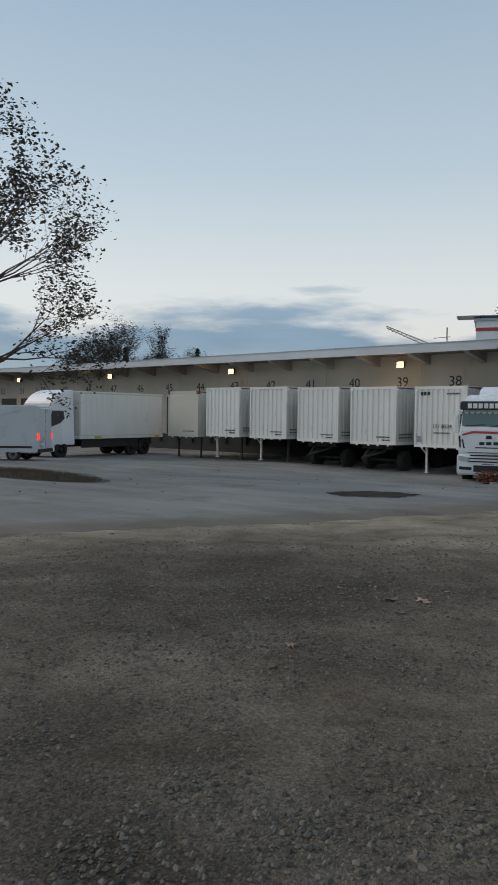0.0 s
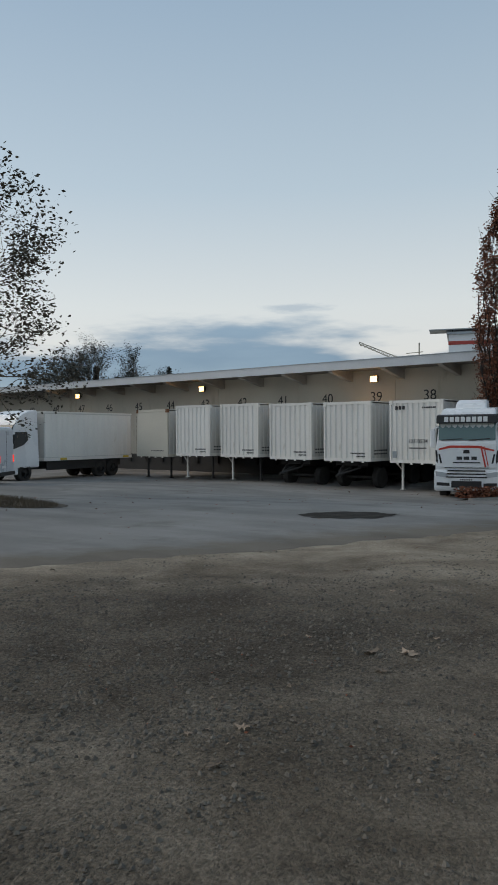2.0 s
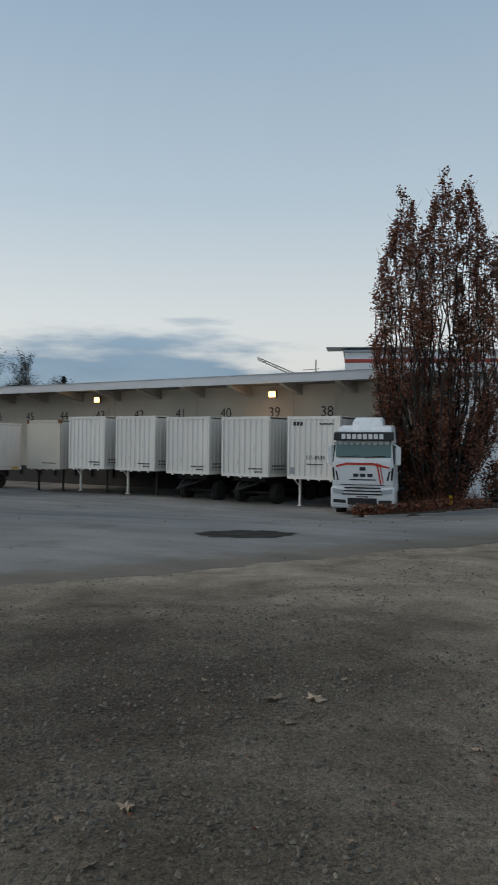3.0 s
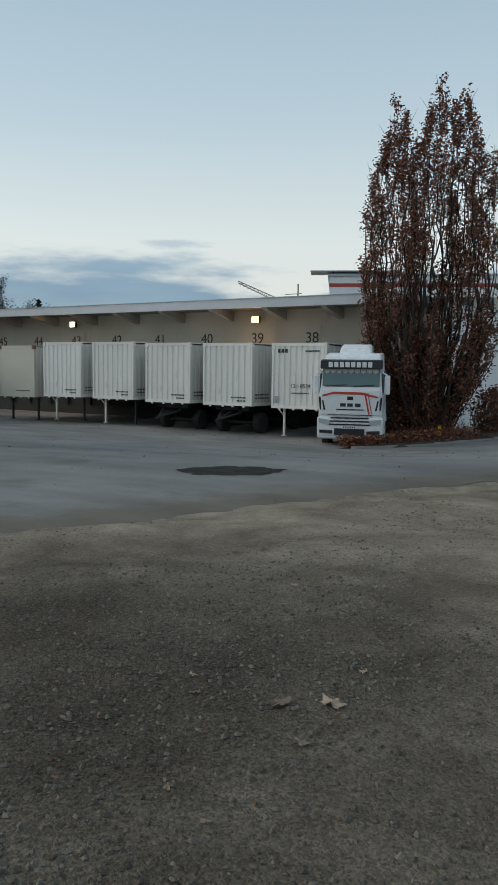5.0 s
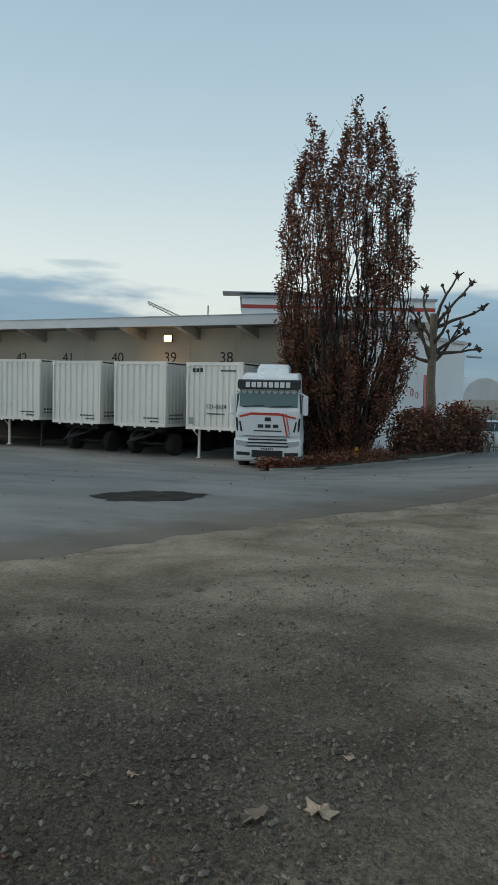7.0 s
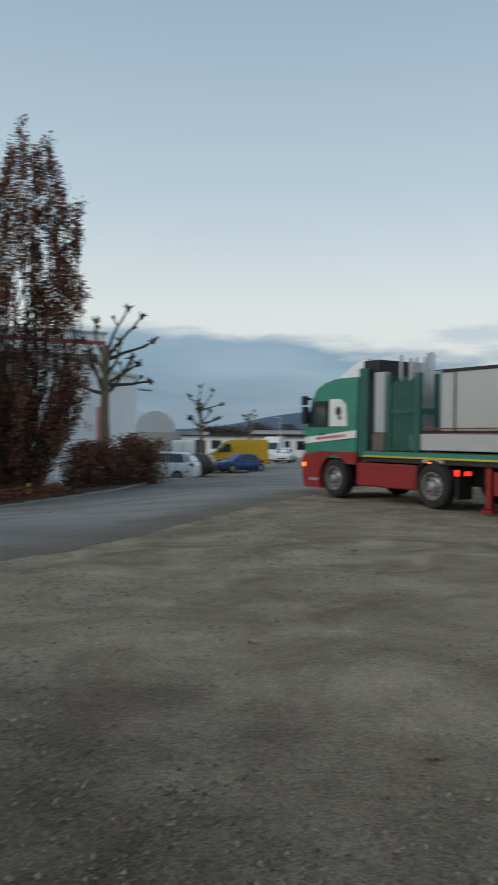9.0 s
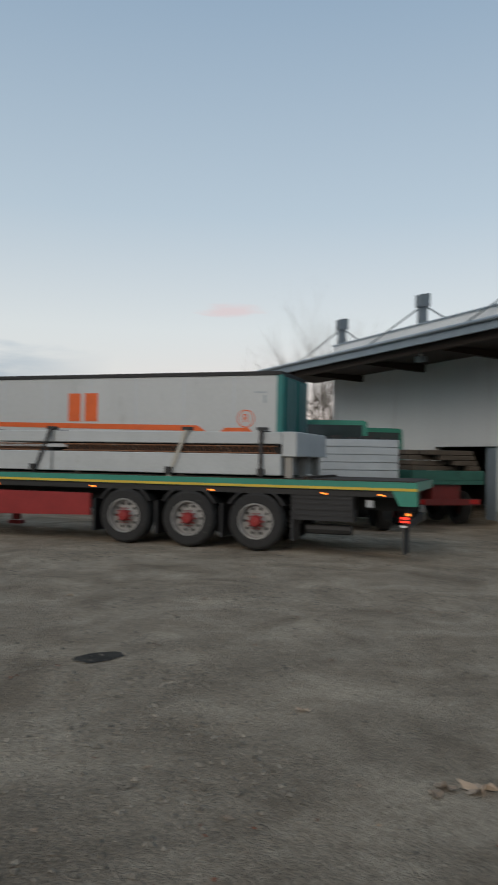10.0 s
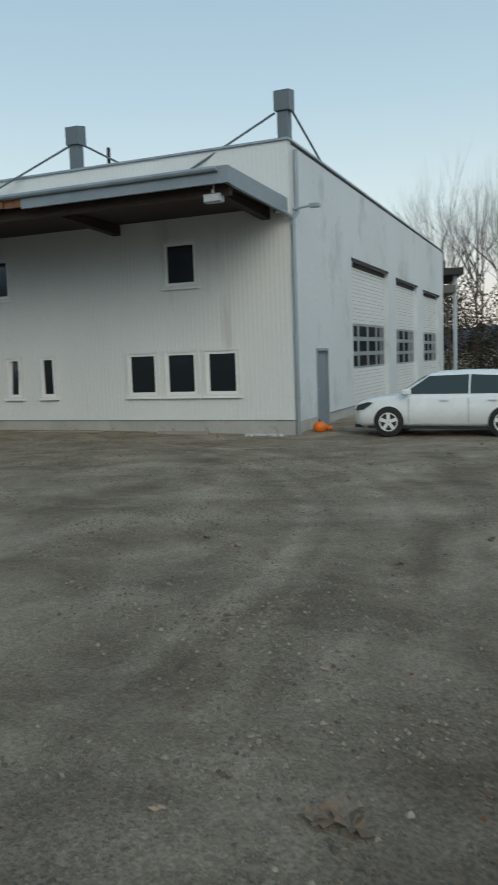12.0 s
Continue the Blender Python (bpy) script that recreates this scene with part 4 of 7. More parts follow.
cyl(bm, (0.05, -2.02, 1.02), (0.0, -2.02, 1.02), 0.02)
cyl(bm, (0.0, -2.02, 1.02), (0.0, -2.14, 1.02), 0.012)
part("door_handle", bm, "alu", door)

# canopy along the front
can = thing("front_canopy", HALL, "deep flat canopy with grey metal edge and dark timber underside", "canopy", kind="structure")
CF, CZ0, CZ1 = 3.55, 5.52, 5.86
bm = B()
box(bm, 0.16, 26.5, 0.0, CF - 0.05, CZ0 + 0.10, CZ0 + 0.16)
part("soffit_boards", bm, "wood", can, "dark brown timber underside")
bm = B()
box(bm, 0.12, 26.5, 0.0, CF - 0.05, CZ0 + 0.165, CZ1 - 0.06)
part("canopy_deck", bm, "zinc", can)
bm = B()
box(bm, 0.12, 5.2, CF - 0.05, CF + 0.03, CZ0, CZ1)
box(bm, 9.0, 26.5, CF - 0.05, CF + 0.03, CZ0 + 0.02, CZ1 - 0.04)
part("fascia", bm, "vent_grey", can, "grey metal edge")
bm = B()
xx = 5.2
k = 0
while xx < 9.0:
    w = 0.22 + 0.16 * abs(noise.noise((k * 1.7, 0, 0)))
    d = 0.05 * noise.noise((k * 2.3, 5, 0))
    box(bm, xx, min(9.0, xx + w - 0.015), CF - 0.05 + d, CF + 0.01 + d, CZ0 + 0.05 + 0.06 * noise.noise((k * 1.1, 9, 0)), CZ1 - 0.1 + 0.05 * noise.noise((k * 3.1, 2, 0)))
    xx += w
    k += 1
part("rusted_edge", bm, "rust", can, "rusted and flaking edge")
bm = B()
prism(bm, [(0.0, 5.42), (0.0, CZ1 - 0.05), (CF + 0.03, CZ1), (CF + 0.03, CZ0), (CF - 0.3, CZ0 - 0.02)], 0.04, 0.12, "yz")
part("end_board", bm, "vent_grey", can)
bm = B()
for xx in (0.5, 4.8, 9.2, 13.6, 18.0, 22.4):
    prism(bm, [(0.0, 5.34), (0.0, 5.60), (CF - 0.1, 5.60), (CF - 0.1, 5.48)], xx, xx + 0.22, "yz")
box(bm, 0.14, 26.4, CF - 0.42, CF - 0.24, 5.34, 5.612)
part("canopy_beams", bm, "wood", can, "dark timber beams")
bm = B()
cyl(bm, (0.25, CF + 0.08, CZ1 - 0.06), (26.4, CF + 0.08, CZ1 - 0.02), 0.06, n=8)
part("gutter", bm, "zinc", can)

for k, (xx, yy) in enumerate(((0.5, 3.3), (14.7, 2.6))):
    fl = thing("flood_lamp", HALL @ pose(xx, yy, 5.48), "switched-off grey flood lamp under the canopy edge", "lamp", "lamps under the canopy")
    bm = B()
    box(bm, -0.20, 0.20, -0.10, 0.10, -0.28, -0.10, 0.02)
    part("housing", bm, "zinc", fl)
    boxpart("lens", (-0.17, 0.17, 0.101, 0.108, -0.26, -0.12), "head", fl)
    bm = B()
    box(bm, -0.03, 0.03, -0.03, 0.03, -0.12, 0.10)
    part("bracket", bm, "frame_white", fl)

# roof vents with their stays
for k, u in enumerate((0.18, 6.29, 12.55, 18.73, 24.9)):
    v = thing("roof_vent", HALL @ pose(u, -0.35, TOP + 0.05), "grey sheet-metal roof vent held by thin stays", "vent", "roof vents of the hall")
    bm = B()
    box(bm, -0.14, 0.14, -0.14, 0.14, -0.05, 0.72)
    part("duct", bm, "vent_dark", v)
    bm = B()
    prism(bm, [(-0.22, 0.74), (0.20, 0.70), (0.20, 1.18), (-0.22, 1.26)], -0.20, 0.20, "yz", bev=0.01)
    part("hood", bm, "vent_dark", v)
    for q0, q1 in (((0.24, 0.0, 0.72), (2.55, 0.9 if k else 0.5, -0.55)), ((-0.2, 0.0, 0.72), (-1.55 if k else -0.1, -0.1 if k else -3.0, -0.03))):
        bm = B()
        cyl(bm, q0, q1, 0.030, n=6)
        part("stay", bm, "vent_dark", v)
bm = B()
cyl(bm, (5.35, -0.5, TOP), (5.35, -0.5, TOP + 0.62), 0.05)
cyl(bm, (11.0, -0.5, TOP), (11.0, -0.5, TOP + 0.62), 0.05)
part("pipe", bm, "dark_metal", hall_roof)

# downpipe at the corner
dp = thing("downpipe", HALL, "grey metal rain downpipe at the corner of the hall", "pipe")
bm = B()
for a, b in (((-0.10, 0.02, 0.0), (-0.10, 0.02, 5.3)), ((-0.10, 0.02, 5.3), (0.05, 0.28, 5.45)), ((0.05, 0.28, 5.45), (0.2, 0.5, 5.45)), ((-0.10, -0.3, 5.5), (-0.10, -0.3, 7.0)), ((-0.10, -0.3, 5.5), (-0.10, 0.02, 5.3))):
    cyl(bm, a, b, 0.055, n=10)
part("tube", bm, "zinc", dp)
for z in (0.9, 2.4, 3.9, 5.1):
    bm = B()
    cyl(bm, (-0.10, 0.02, z), (-0.10, 0.02, z + 0.06), 0.07, n=10)
    part("clamp", bm, "zinc", dp)
cam_arm = thing("wall_lamp", HALL @ pose(-0.05, -0.15, 5.55), "small grey lamp arm on the hall corner", "lamp")
bm = B()
cyl(bm, (0, 0, 0), (-0.35, -0.35, 0.12), 0.03)
box(bm, -0.55, -0.3, -0.55, -0.3, 0.08, 0.16)
part("arm", bm, "zinc", cam_arm)

# ---------------------------------------------------------------- green truck with its flatbed trailer
TR = pose(10.98, 16.69, 0.0, 0, 0, 122.16)
# x runs forward, y = 0 is the near wheels' plane, the vehicle lies at y < 0.1
tractor = thing("semi_truck", TR, "green truck tractor with red chassis and white stripe, parked on gravel", "truck")


def cab_shell(bm, prof, y0, y1, tuck=0.10):
    """A cab from its side outline, its upper points drawn in a little at both sides."""
    top = max(p[1] for p in prof)
    def w(z):
        return tuck * max(0, (z - 1.9) / (top - 1.9))
    v0 = [bm.verts.new((x, y1 - w(z), z)) for x, z in prof]
    v1 = [bm.verts.new((x, y0 + w(z), z)) for x, z in prof]
    fs = [bm.faces.new(v0), bm.faces.new(v1[::-1])]
    for i in range(len(prof)):
        j = (i + 1) % len(prof)
        fs.append(bm.faces.new((v0[i], v1[i], v1[j], v0[j])))
    bmesh.ops.bevel(bm, geom=list({e for f in fs for e in f.edges}), offset=0.05, segments=2, affect="EDGES")


bm = B()
cab_shell(bm, [(9.62, 1.0), (10.05, 1.0), (10.2, 1.12), (10.9, 1.12), (11.2, 1.0), (11.88, 1.0), (11.90, 1.5), (11.86, 1.75), (11.66, 2.62), (11.50, 2.95), (11.15, 3.12), (10.62, 3.22), (9.62, 3.22)], -2.42, 0.10)
part("cab_body", bm, "green", tractor, "green painted cab")
bm = B()
cab_shell(bm, [(9.60, 3.18), (10.75, 3.18), (10.55, 3.34), (10.15, 3.55), (9.85, 3.68), (9.60, 3.70)], -2.36, 0.04, 0.25)
part("roof_fairing", bm, "white_paint", tractor, "white roof fairing")
bm = B()
arch = [(10.53 + 0.63 * math.cos(radians(q)), 0.52 + 0.63 * math.sin(radians(q))) for q in range(-28, 141, 14)]
prism(bm, [(9.62, 1.24), (9.62, 0.92), (9.98, 0.92)] + arch[::-1] + [(11.18, 0.22), (11.86, 0.22), (11.94, 0.45), (11.94, 1.10), (11.2, 1.24)], -2.44, 0.115)
part("bumper", bm, "red", tractor, "red bumper and step panel")
boxpart("step", (11.2, 11.62, 0.115, 0.13, 0.42, 0.50), "alu", tractor)
bm = B()
prism(bm, [(10.86, 1.92), (11.66, 1.92), (11.54, 2.5), (11.44, 2.62), (10.86, 2.62)], 0.062, 0.098)
wf = part("side_window", bm, "black", tractor)
bm = B()
prism(bm, [(10.93, 1.99), (11.56, 1.99), (11.47, 2.45), (11.40, 2.56), (10.93, 2.56)], 0.09, 0.102)
part("pane", bm, "glass_car", wf)
bm = B()
prism(bm, [(10.02, 1.92), (10.76, 1.92), (10.76, 2.66), (10.3, 2.66), (10.08, 2.5)], 0.055, 0.088)
sp = part("side_panel", bm, "white_paint", tractor, "white side panel with dark emblem")
bm = B()
cyl(bm, (10.38, 0.08, 2.33), (10.38, 0.092, 2.33), 0.13, n=10)
cyl(bm, (10.33, 0.08, 2.15), (10.33, 0.092, 2.15), 0.07, n=8)
part("emblem", bm, "ink", sp)
bm = B()
prism(bm, [(9.63, 1.62), (11.86, 1.44), (11.83, 1.62), (9.63, 1.82)], 0.095, 0.108)
st = part("stripe", bm, "white_paint", tractor, "white stripe with red lettering bars")
bm = B()
for i in range(11):
    x = 11.3 - i * 0.115
    z = 1.55 + (11.3 - x) * 0.078
    box(bm, x - 0.08, x, 0.106, 0.113, z, z + 0.07)
part("lettering", bm, "stripe_red", st, "red lettering")
bm = B()
prism(bm, [(11.885, 1.72), (11.70, 2.66), (11.68, 2.66), (11.86, 1.72)], -2.3, -0.02)
part("windscreen", bm, "glass_car", tractor)
bm = B()
box(bm, 11.60, 11.78, 0.13, 0.30, 2.0, 2.48, 0.03)
box(bm, 11.62, 11.80, 0.14, 0.30, 2.52, 2.78, 0.03)
cyl(bm, (11.6, 0.05, 2.7), (11.68, 0.2, 2.7), 0.025)
part("mirror", bm, "black", tractor, "black door mirrors")
boxpart("indicator", (11.80, 11.90, 0.105, 0.135, 0.80, 0.92), "lamp_amber", tractor, "lit amber indicator")
boxpart("door_handle", (10.95, 11.12, 0.098, 0.125, 1.68, 1.73), "black", tractor)
boxpart("side_skirt", (7.45, 9.6, -0.02, 0.10, 0.38, 0.98), "red", tractor, "red side skirt", bev=0.03)
boxpart("side_skirt", (7.45, 9.6, -2.42, -2.32, 0.38, 0.98), "red", tractor, bev=0.03)
boxpart("air_deflector", (9.26, 9.60, -0.06, 0.05, 1.1, 3.42), "green_dark", tractor, "dark green side deflector", bev=0.02)
boxpart("gap_panel", (8.78, 9.16, -0.30, -0.10, 1.75, 3.30), "fascia", tractor, "pale grey panel behind the cab", bev=0.02)
boxpart("gap_locker", (8.72, 9.20, -0.34, -0.06, 1.05, 1.74), "soffit", tractor, "dark locker behind the cab", bev=0.02)
boxpart("air_deflector", (8.95, 9.58, -2.32, -2.26, 1.1, 3.45), "fascia", tractor)
bm = B()
box(bm, 9.0, 9.6, -1.6, -0.12, 3.15, 3.62)
part("fairing_inside", bm, "black", tractor)
boxpart("rear_wall", (9.3, 9.6, -2.3, -0.07, 1.0, 3.15), "soffit", tractor)
boxpart("chassis_frame", (5.6, 11.3, -1.7, -0.7, 0.55, 0.92), "dark_metal", tractor)
for x, ins in ((10.53, 0.0), (6.92, 0.0)):
    wheel(tractor, x, -0.06, 0.52, 0.52, 0.32, "rim", "alu")
    wheel(tractor, x, -2.26, 0.52, 0.52, 0.32, "rim", "alu", -1)
bm = B()
arc_strip(bm, (6.92, 0.52), 0.58, 0.62, 15, 165, -0.55, 0.08)
part("mudguard", bm, "black", tractor)
bm = B()
arc_strip(bm, (6.92, 0.52), 0.60, 0.66, 60, 120, -0.55, 0.085)
part("mudguard_top", bm, "fascia", tractor)
bm = B()
box(bm, 5.95, 6.00, -0.12, 0.03, 0.80, 0.90)
part("tail_lamp", bm, "lamp_red", tractor, "lit red tail lamp")
boxpart("tail_lamp", (6.16, 6.28, 0.035, 0.05, 0.78, 0.92), "lamp_red", tractor, "lit red tail lamp")
boxpart("mud_flap", (6.2, 6.26, -0.45, 0.03, 0.25, 0.75), "black", tractor)

trailer = thing("flatbed_trailer", TR, "long green flatbed trailer with yellow edge and red side guard, loaded", "trailer")
bm = B()
box(bm, -4.14, 9.35, -2.45, 0.09, 1.13, 1.28)
part("bed", bm, "green", trailer, "green bed edge")
boxpart("deck", (-4.1, 9.3, -2.42, 0.05, 1.281, 1.30), "wood", trailer)
boxpart("edge_strip", (-4.14, 9.35, 0.0905, 0.098, 1.135, 1.18), "yellow", trailer, "yellow reflecting strip")
bm = B()
box(bm, -4.14, 9.3, -0.08, 0.06, 1.02, 1.13)
box(bm, -4.0, 8.5, -1.65, -1.5, 0.75, 1.12)
box(bm, -4.0, 8.5, -0.85, -0.7, 0.75, 1.12)
part("frame", bm, "dark_metal", trailer)
bm = B()
prism(bm, [(2.05, 0.50), (5.15, 0.42), (5.15, 0.92), (2.05, 0.92)], 0.03, 0.08)
part("side_guard", bm, "red", trailer, "red side guard")
bm = B()
prism(bm, [(2.05, 0.50), (5.15, 0.42), (5.15, 0.92), (2.05, 0.92)], -2.42, -2.37)
part("side_guard", bm, "red", trailer)
for yy in (-0.12, -2.3):
    bm = B()
    box(bm, 5.28, 5.42, yy, yy + 0.14, 0.12, 1.1)
    box(bm, 5.2, 5.5, yy - 0.05, yy + 0.19, 0.02, 0.10)
    part("landing_leg", bm, "red", trailer, "red landing leg")
for x in (1.31, 0.0, -1.31):
    wheel(trailer, x, -0.08, 0.52, 0.52, 0.36, "rim", "red")
    wheel(trailer, x, -2.24, 0.52, 0.52, 0.36, "rim", "red", -1)
    bm = B()
    arc_strip(bm, (x, 0.54), 0.56, 0.60, 28, 152, -0.45, 0.07)
    part("mudguard", bm, "black", trailer)
    bm = B()
    cyl(bm, (x, -2.2, 0.52), (x, -0.2, 0.52), 0.08)
    part("axle", bm, "dark_metal", trailer)
for x in (0.66, -0.64, -1.98, 1.98):
    boxpart("mud_flap", (x - 0.02, x + 0.02, -0.42, 0.06, 0.20, 0.82), "black", trailer)
boxpart("pallet_box", (-3.05, -1.95, -0.35, 0.04, 0.58, 1.02), "black", trailer, "black tool box")
bm = B()
for z in (0.66, 0.76, 0.86, 0.95):
    box(bm, -3.03, -1.97, 0.041, 0.055, z, z + 0.03)
part("box_ribs", bm, "dark_metal", trailer)
bm = B()
cyl(bm, (-3.0, -0.15, 0.42), (-2.2, -0.15, 0.42), 0.09)
part("air_tank", bm, "dark_metal", trailer)
bm = B()
box(bm, -4.0, -3.9, -2.35, -0.0, 0.5, 0.64)
box(bm, -3.95, -3.85, -1.9, -1.8, 0.6, 1.1)
box(bm, -3.95, -3.85, -0.6, -0.5, 0.6, 1.1)
part("rear_bar", bm, "dark_metal", trailer)
bm = B()
prism(bm, [(-4.14, 0.88), (-3.85, 0.88), (-3.72, 1.13), (-4.14, 1.13)], 0.0, 0.085)
part("rear_corner", bm, "green", trailer)
for z0, m_ in ((0.66, "lamp_red"), (0.52, "frame_white"), (0.60, "lamp_red")):
    boxpart("tail_lamp", (-4.0 if m_ == "lamp_red" else -3.96, -3.86, 0.0, 0.03, z0, z0 + 0.035), m_, trailer, "lit tail lamp" if m_ == "lamp_red" else "white reflector")
boxpart("tail_lamp", (-4.02, -3.95, 0.0, 0.03, 0.72, 0.76), "lamp_amber", trailer, "lit amber lamp")
boxpart("mud_flap", (-3.95, -3.91, -0.42, 0.05, 0.06, 0.52), "rubber", trailer)
boxpart("winch_box", (-3.40, -3.28, 0.0, 0.05, 0.84, 0.96), "alu", trailer)
for x in (7.0, 4.15, 1.95, -0.5, -2.6, -3.6):
    bm = B()
    prism(bm, [(x, 1.035), (x + 0.11, 1.05), (x + 0.11, 1.075), (x, 1.06)], 0.062, 0.08)
    part("side_lamp", bm, "lamp_amber", trailer, "lit amber side lamp")
# headboard rack with steel posts
bm = B()
for yy in (-0.6, -0.05):
    box(bm, 7.38, 7.52, yy, yy + 0.12, 1.30, 3.18)
    box(bm, 8.38, 8.5, yy, yy + 0.12, 1.30, 3.18)
box(bm, 7.40, 7.50, -0.5, -0.05, 2.2, 2.34)
box(bm, 7.5, 8.4, -0.03, 0.05, 2.22, 2.34)
part("rack_frame", bm, "green_dark", trailer, "dark green rack frame")
for i in range(9):
    bm = B()
    x = 7.56 + i * 0.092
    box(bm, x, x + 0.07, -0.02, 0.03, 1.32, 3.1 - 0.05 * (i % 3))
    part("rack_board", bm, "green_dark", trailer)
rnd = random.Random(5)
for i in range(10):
    bm = B()
    x, yy, h = 7.45 + i * 0.105, -0.25 - 0.4 * rnd.random(), 3.45 + 0.28 * rnd.random()
    box(bm, x, x + 0.055, yy, yy + 0.055, 1.31, h)
    part("steel_post", bm, "fascia", trailer, "grey steel post")

# precast concrete elements on the bed
for a, b in ((7.75, 2.98), (2.94, -1.74)):
    slab = thing("concrete_element", TR, "pale grey precast concrete wall element lying on the trailer", "concrete slab", "concrete elements on the trailer")
    boxpart("lower_slab", (b, a, -2.30, 0.02, 1.34, 1.72), "slab", slab, bev=0.012)
    if a > 5:
        boxpart("upper_slab", (b, 4.6, -2.28, 0.0, 1.90, 2.12), "slab", slab, bev=0.012)
    else:
        boxpart("upper_slab", (b, a, -2.28, 0.0, 1.90, 2.12), "slab", slab, bev=0.012)
    bm = B()
    box(bm, b + 0.05, a - 0.25, -2.15, -0.12, 1.72, 1.90 if a < 5 else 1.80)
    part("insulation_core", bm, "dark_metal", slab, "dark recessed core")
    n = int((a - b - 0.3) / 0.12)
    bm = B()
    for i in range(n):
        x = b + 0.15 + i * 0.12
        cyl(bm, (x, -0.1, 1.735), (x + 0.05, -0.02, 1.86), 0.011, n=5)
        cyl(bm, (x + 0.05, -0.02, 1.86), (x + 0.1, -0.1, 1.76), 0.011, n=5)
    for z in (1.74, 1.86):
        cyl(bm, (b + 0.1, -0.03, z), (a - 0.2, -0.03, z), 0.013, n=6)
    rb = part("reinforcement", bm, "rust", slab, "rusty lattice reinforcement")
    tagged(rb, kind="stuff")
for x in (6.9, 4.8, 2.4, 0.2, -2.2):
    boxpart("bearer", (x - 0.05, x + 0.05, -2.3, -0.01, 1.301, 1.339), "wood", trailer, "timber bearer")
bm = B()
box(bm, -2.02, -1.75, -2.26, -0.01, 1.68, 2.125, 0.012)
part("end_block", bm, "slab", trailer, "pale concrete end block")
for yy in (-2.1, -1.1, -0.18):
    bm = B()
    box(bm, -1.93, -1.80, yy, yy + 0.12, 1.301, 1.679)
    part("prop", bm, "beam", trailer, "grey timber prop")
for x0, x1 in ((4.42, 4.75), (2.98, 3.36), (0.08, 0.42), (-1.38, -1.38)):
    s = thing("lashing_strap", TR, "dark lashing strap holding the concrete elements down", "strap", "lashing straps on the trailer")
    bm = B()
    d = 0.035
    prism(bm, [(x0 - d, 2.14), (x0 + d, 2.14), (x1 + d, 1.28), (x1 - d, 1.28)], 0.05, 0.062)
    box(bm, x0 - 0.04, x0 + 0.04, -2.3, 0.062, 2.128, 2.142)
    part("webbing", bm, "concrete" if x0 == 0.08 else "black", s)
    bm = B()
    box(bm, x1 - 0.07, x1 + 0.05, 0.062, 0.12, 1.33, 1.46)
    part("ratchet", bm, "dark_metal", s)
    boxpart("edge_protector", (x0 - 0.09, x0 + 0.09, -0.1, 0.05, 2.145, 2.20), "black", s)

# ---------------------------------------------------------------- white curtain-side trailer behind it
ct = thing("curtain_trailer", TR @ pose(0.1, -6.15, 0), "white curtain-side trailer with orange marks and teal rear doors", "trailer")
boxpart("curtain", (0.12, 13.5, -0.03, 0.02, 1.0, 3.82), "tarp", ct, "white tarpaulin side")
boxpart("cargo_box", (0.05, 13.55, -2.5, -0.03, 0.9, 3.84), "tarp", ct)
boxpart("roof_rail", (0.0, 13.6, -2.54, 0.05, 3.83, 3.93), "dark_metal", ct, "dark roof rail")
boxpart("floor_rail", (0.0, 13.6, -2.54, 0.04, 0.85, 1.0), "teal", ct)
for yy in (-0.06, -2.5):
    boxpart("corner_post", (-0.04, 0.12, yy - 0.03, yy + 0.09, 0.9, 3.84), "teal", ct, "teal corner post")
for k in range(2):
    d = boxpart("rear_door", (-0.06, 0.045, -2.46 + 1.24 * k, -1.26 + 1.24 * k, 0.95, 3.80), "teal", ct, "teal rear door", bev=0.01)
    bm = B()
    for q in (0.3, 0.75):
        cyl(bm, (-0.09, -2.46 + 1.24 * k + q, 1.0), (-0.09, -2.46 + 1.24 * k + q, 3.75), 0.018, n=6)
    part("lock_rod", bm, "zinc", d)
boxpart("curtain_post", (11.85, 11.93, 0.02, 0.035, 0.95, 3.83), "dark_metal", ct)
for i in range(9):
    x = 1.3 + i * 1.45
    boxpart("curtain_seam", (x, x + 0.03, 0.0205, 0.024, 1.0, 3.82), "fascia", ct)
for a, b, z0, z1 in ((5.97, 6.37, 2.60, 3.40), (5.42, 5.84, 2.60, 3.40)):
    boxpart("orange_mark", (a, b, 0.0205, 0.027, z0, z1), "orange", ct, "orange printed mark")
bm = B()
prism(bm, [(2.35, 2.50), (2.1, 2.34), (7.3, 2.42), (9.1, 2.45), (9.0, 2.58)], 0.0205, 0.027)
part("orange_stripe", bm, "orange", ct, "orange printed stripe")
bm = B()
prism(bm, [(0.75, 2.30), (1.75, 2.30), (1.55, 2.44), (0.9, 2.44)], 0.0205, 0.027)
part("orange_stripe", bm, "orange", ct)
bm = B()
lathe(bm, [(0.21, 0.0205), (0.24, 0.0205), (0.24, 0.027), (0.21, 0.027), (0.21, 0.0205)], (0.97, 0, 2.68), 24)
part("orange_ring", bm, "orange", ct)
text("printed_letter", "R", 0.32, "orange", ct, pose(0.97, 0.024, 2.68, 90, 0, 180))
bars(ct, [(0.4, 0.75, 3.35, 0.05, 5), (0.42, 0.5, 3.1, 0.2, 1)], 0.021, "zinc", 1)
for x in (2.6, 3.9, 5.2):
    wheel(ct, x, -0.12, 0.5, 0.5, 0.36)
    wheel(ct, x, -2.36, 0.5, 0.5, 0.36, out=-1)
for yy in (-0.3, -2.2):
    boxpart("landing_leg", (10.5, 10.64, yy - 0.07, yy + 0.07, 0.0, 0.9), "dark_metal", ct)
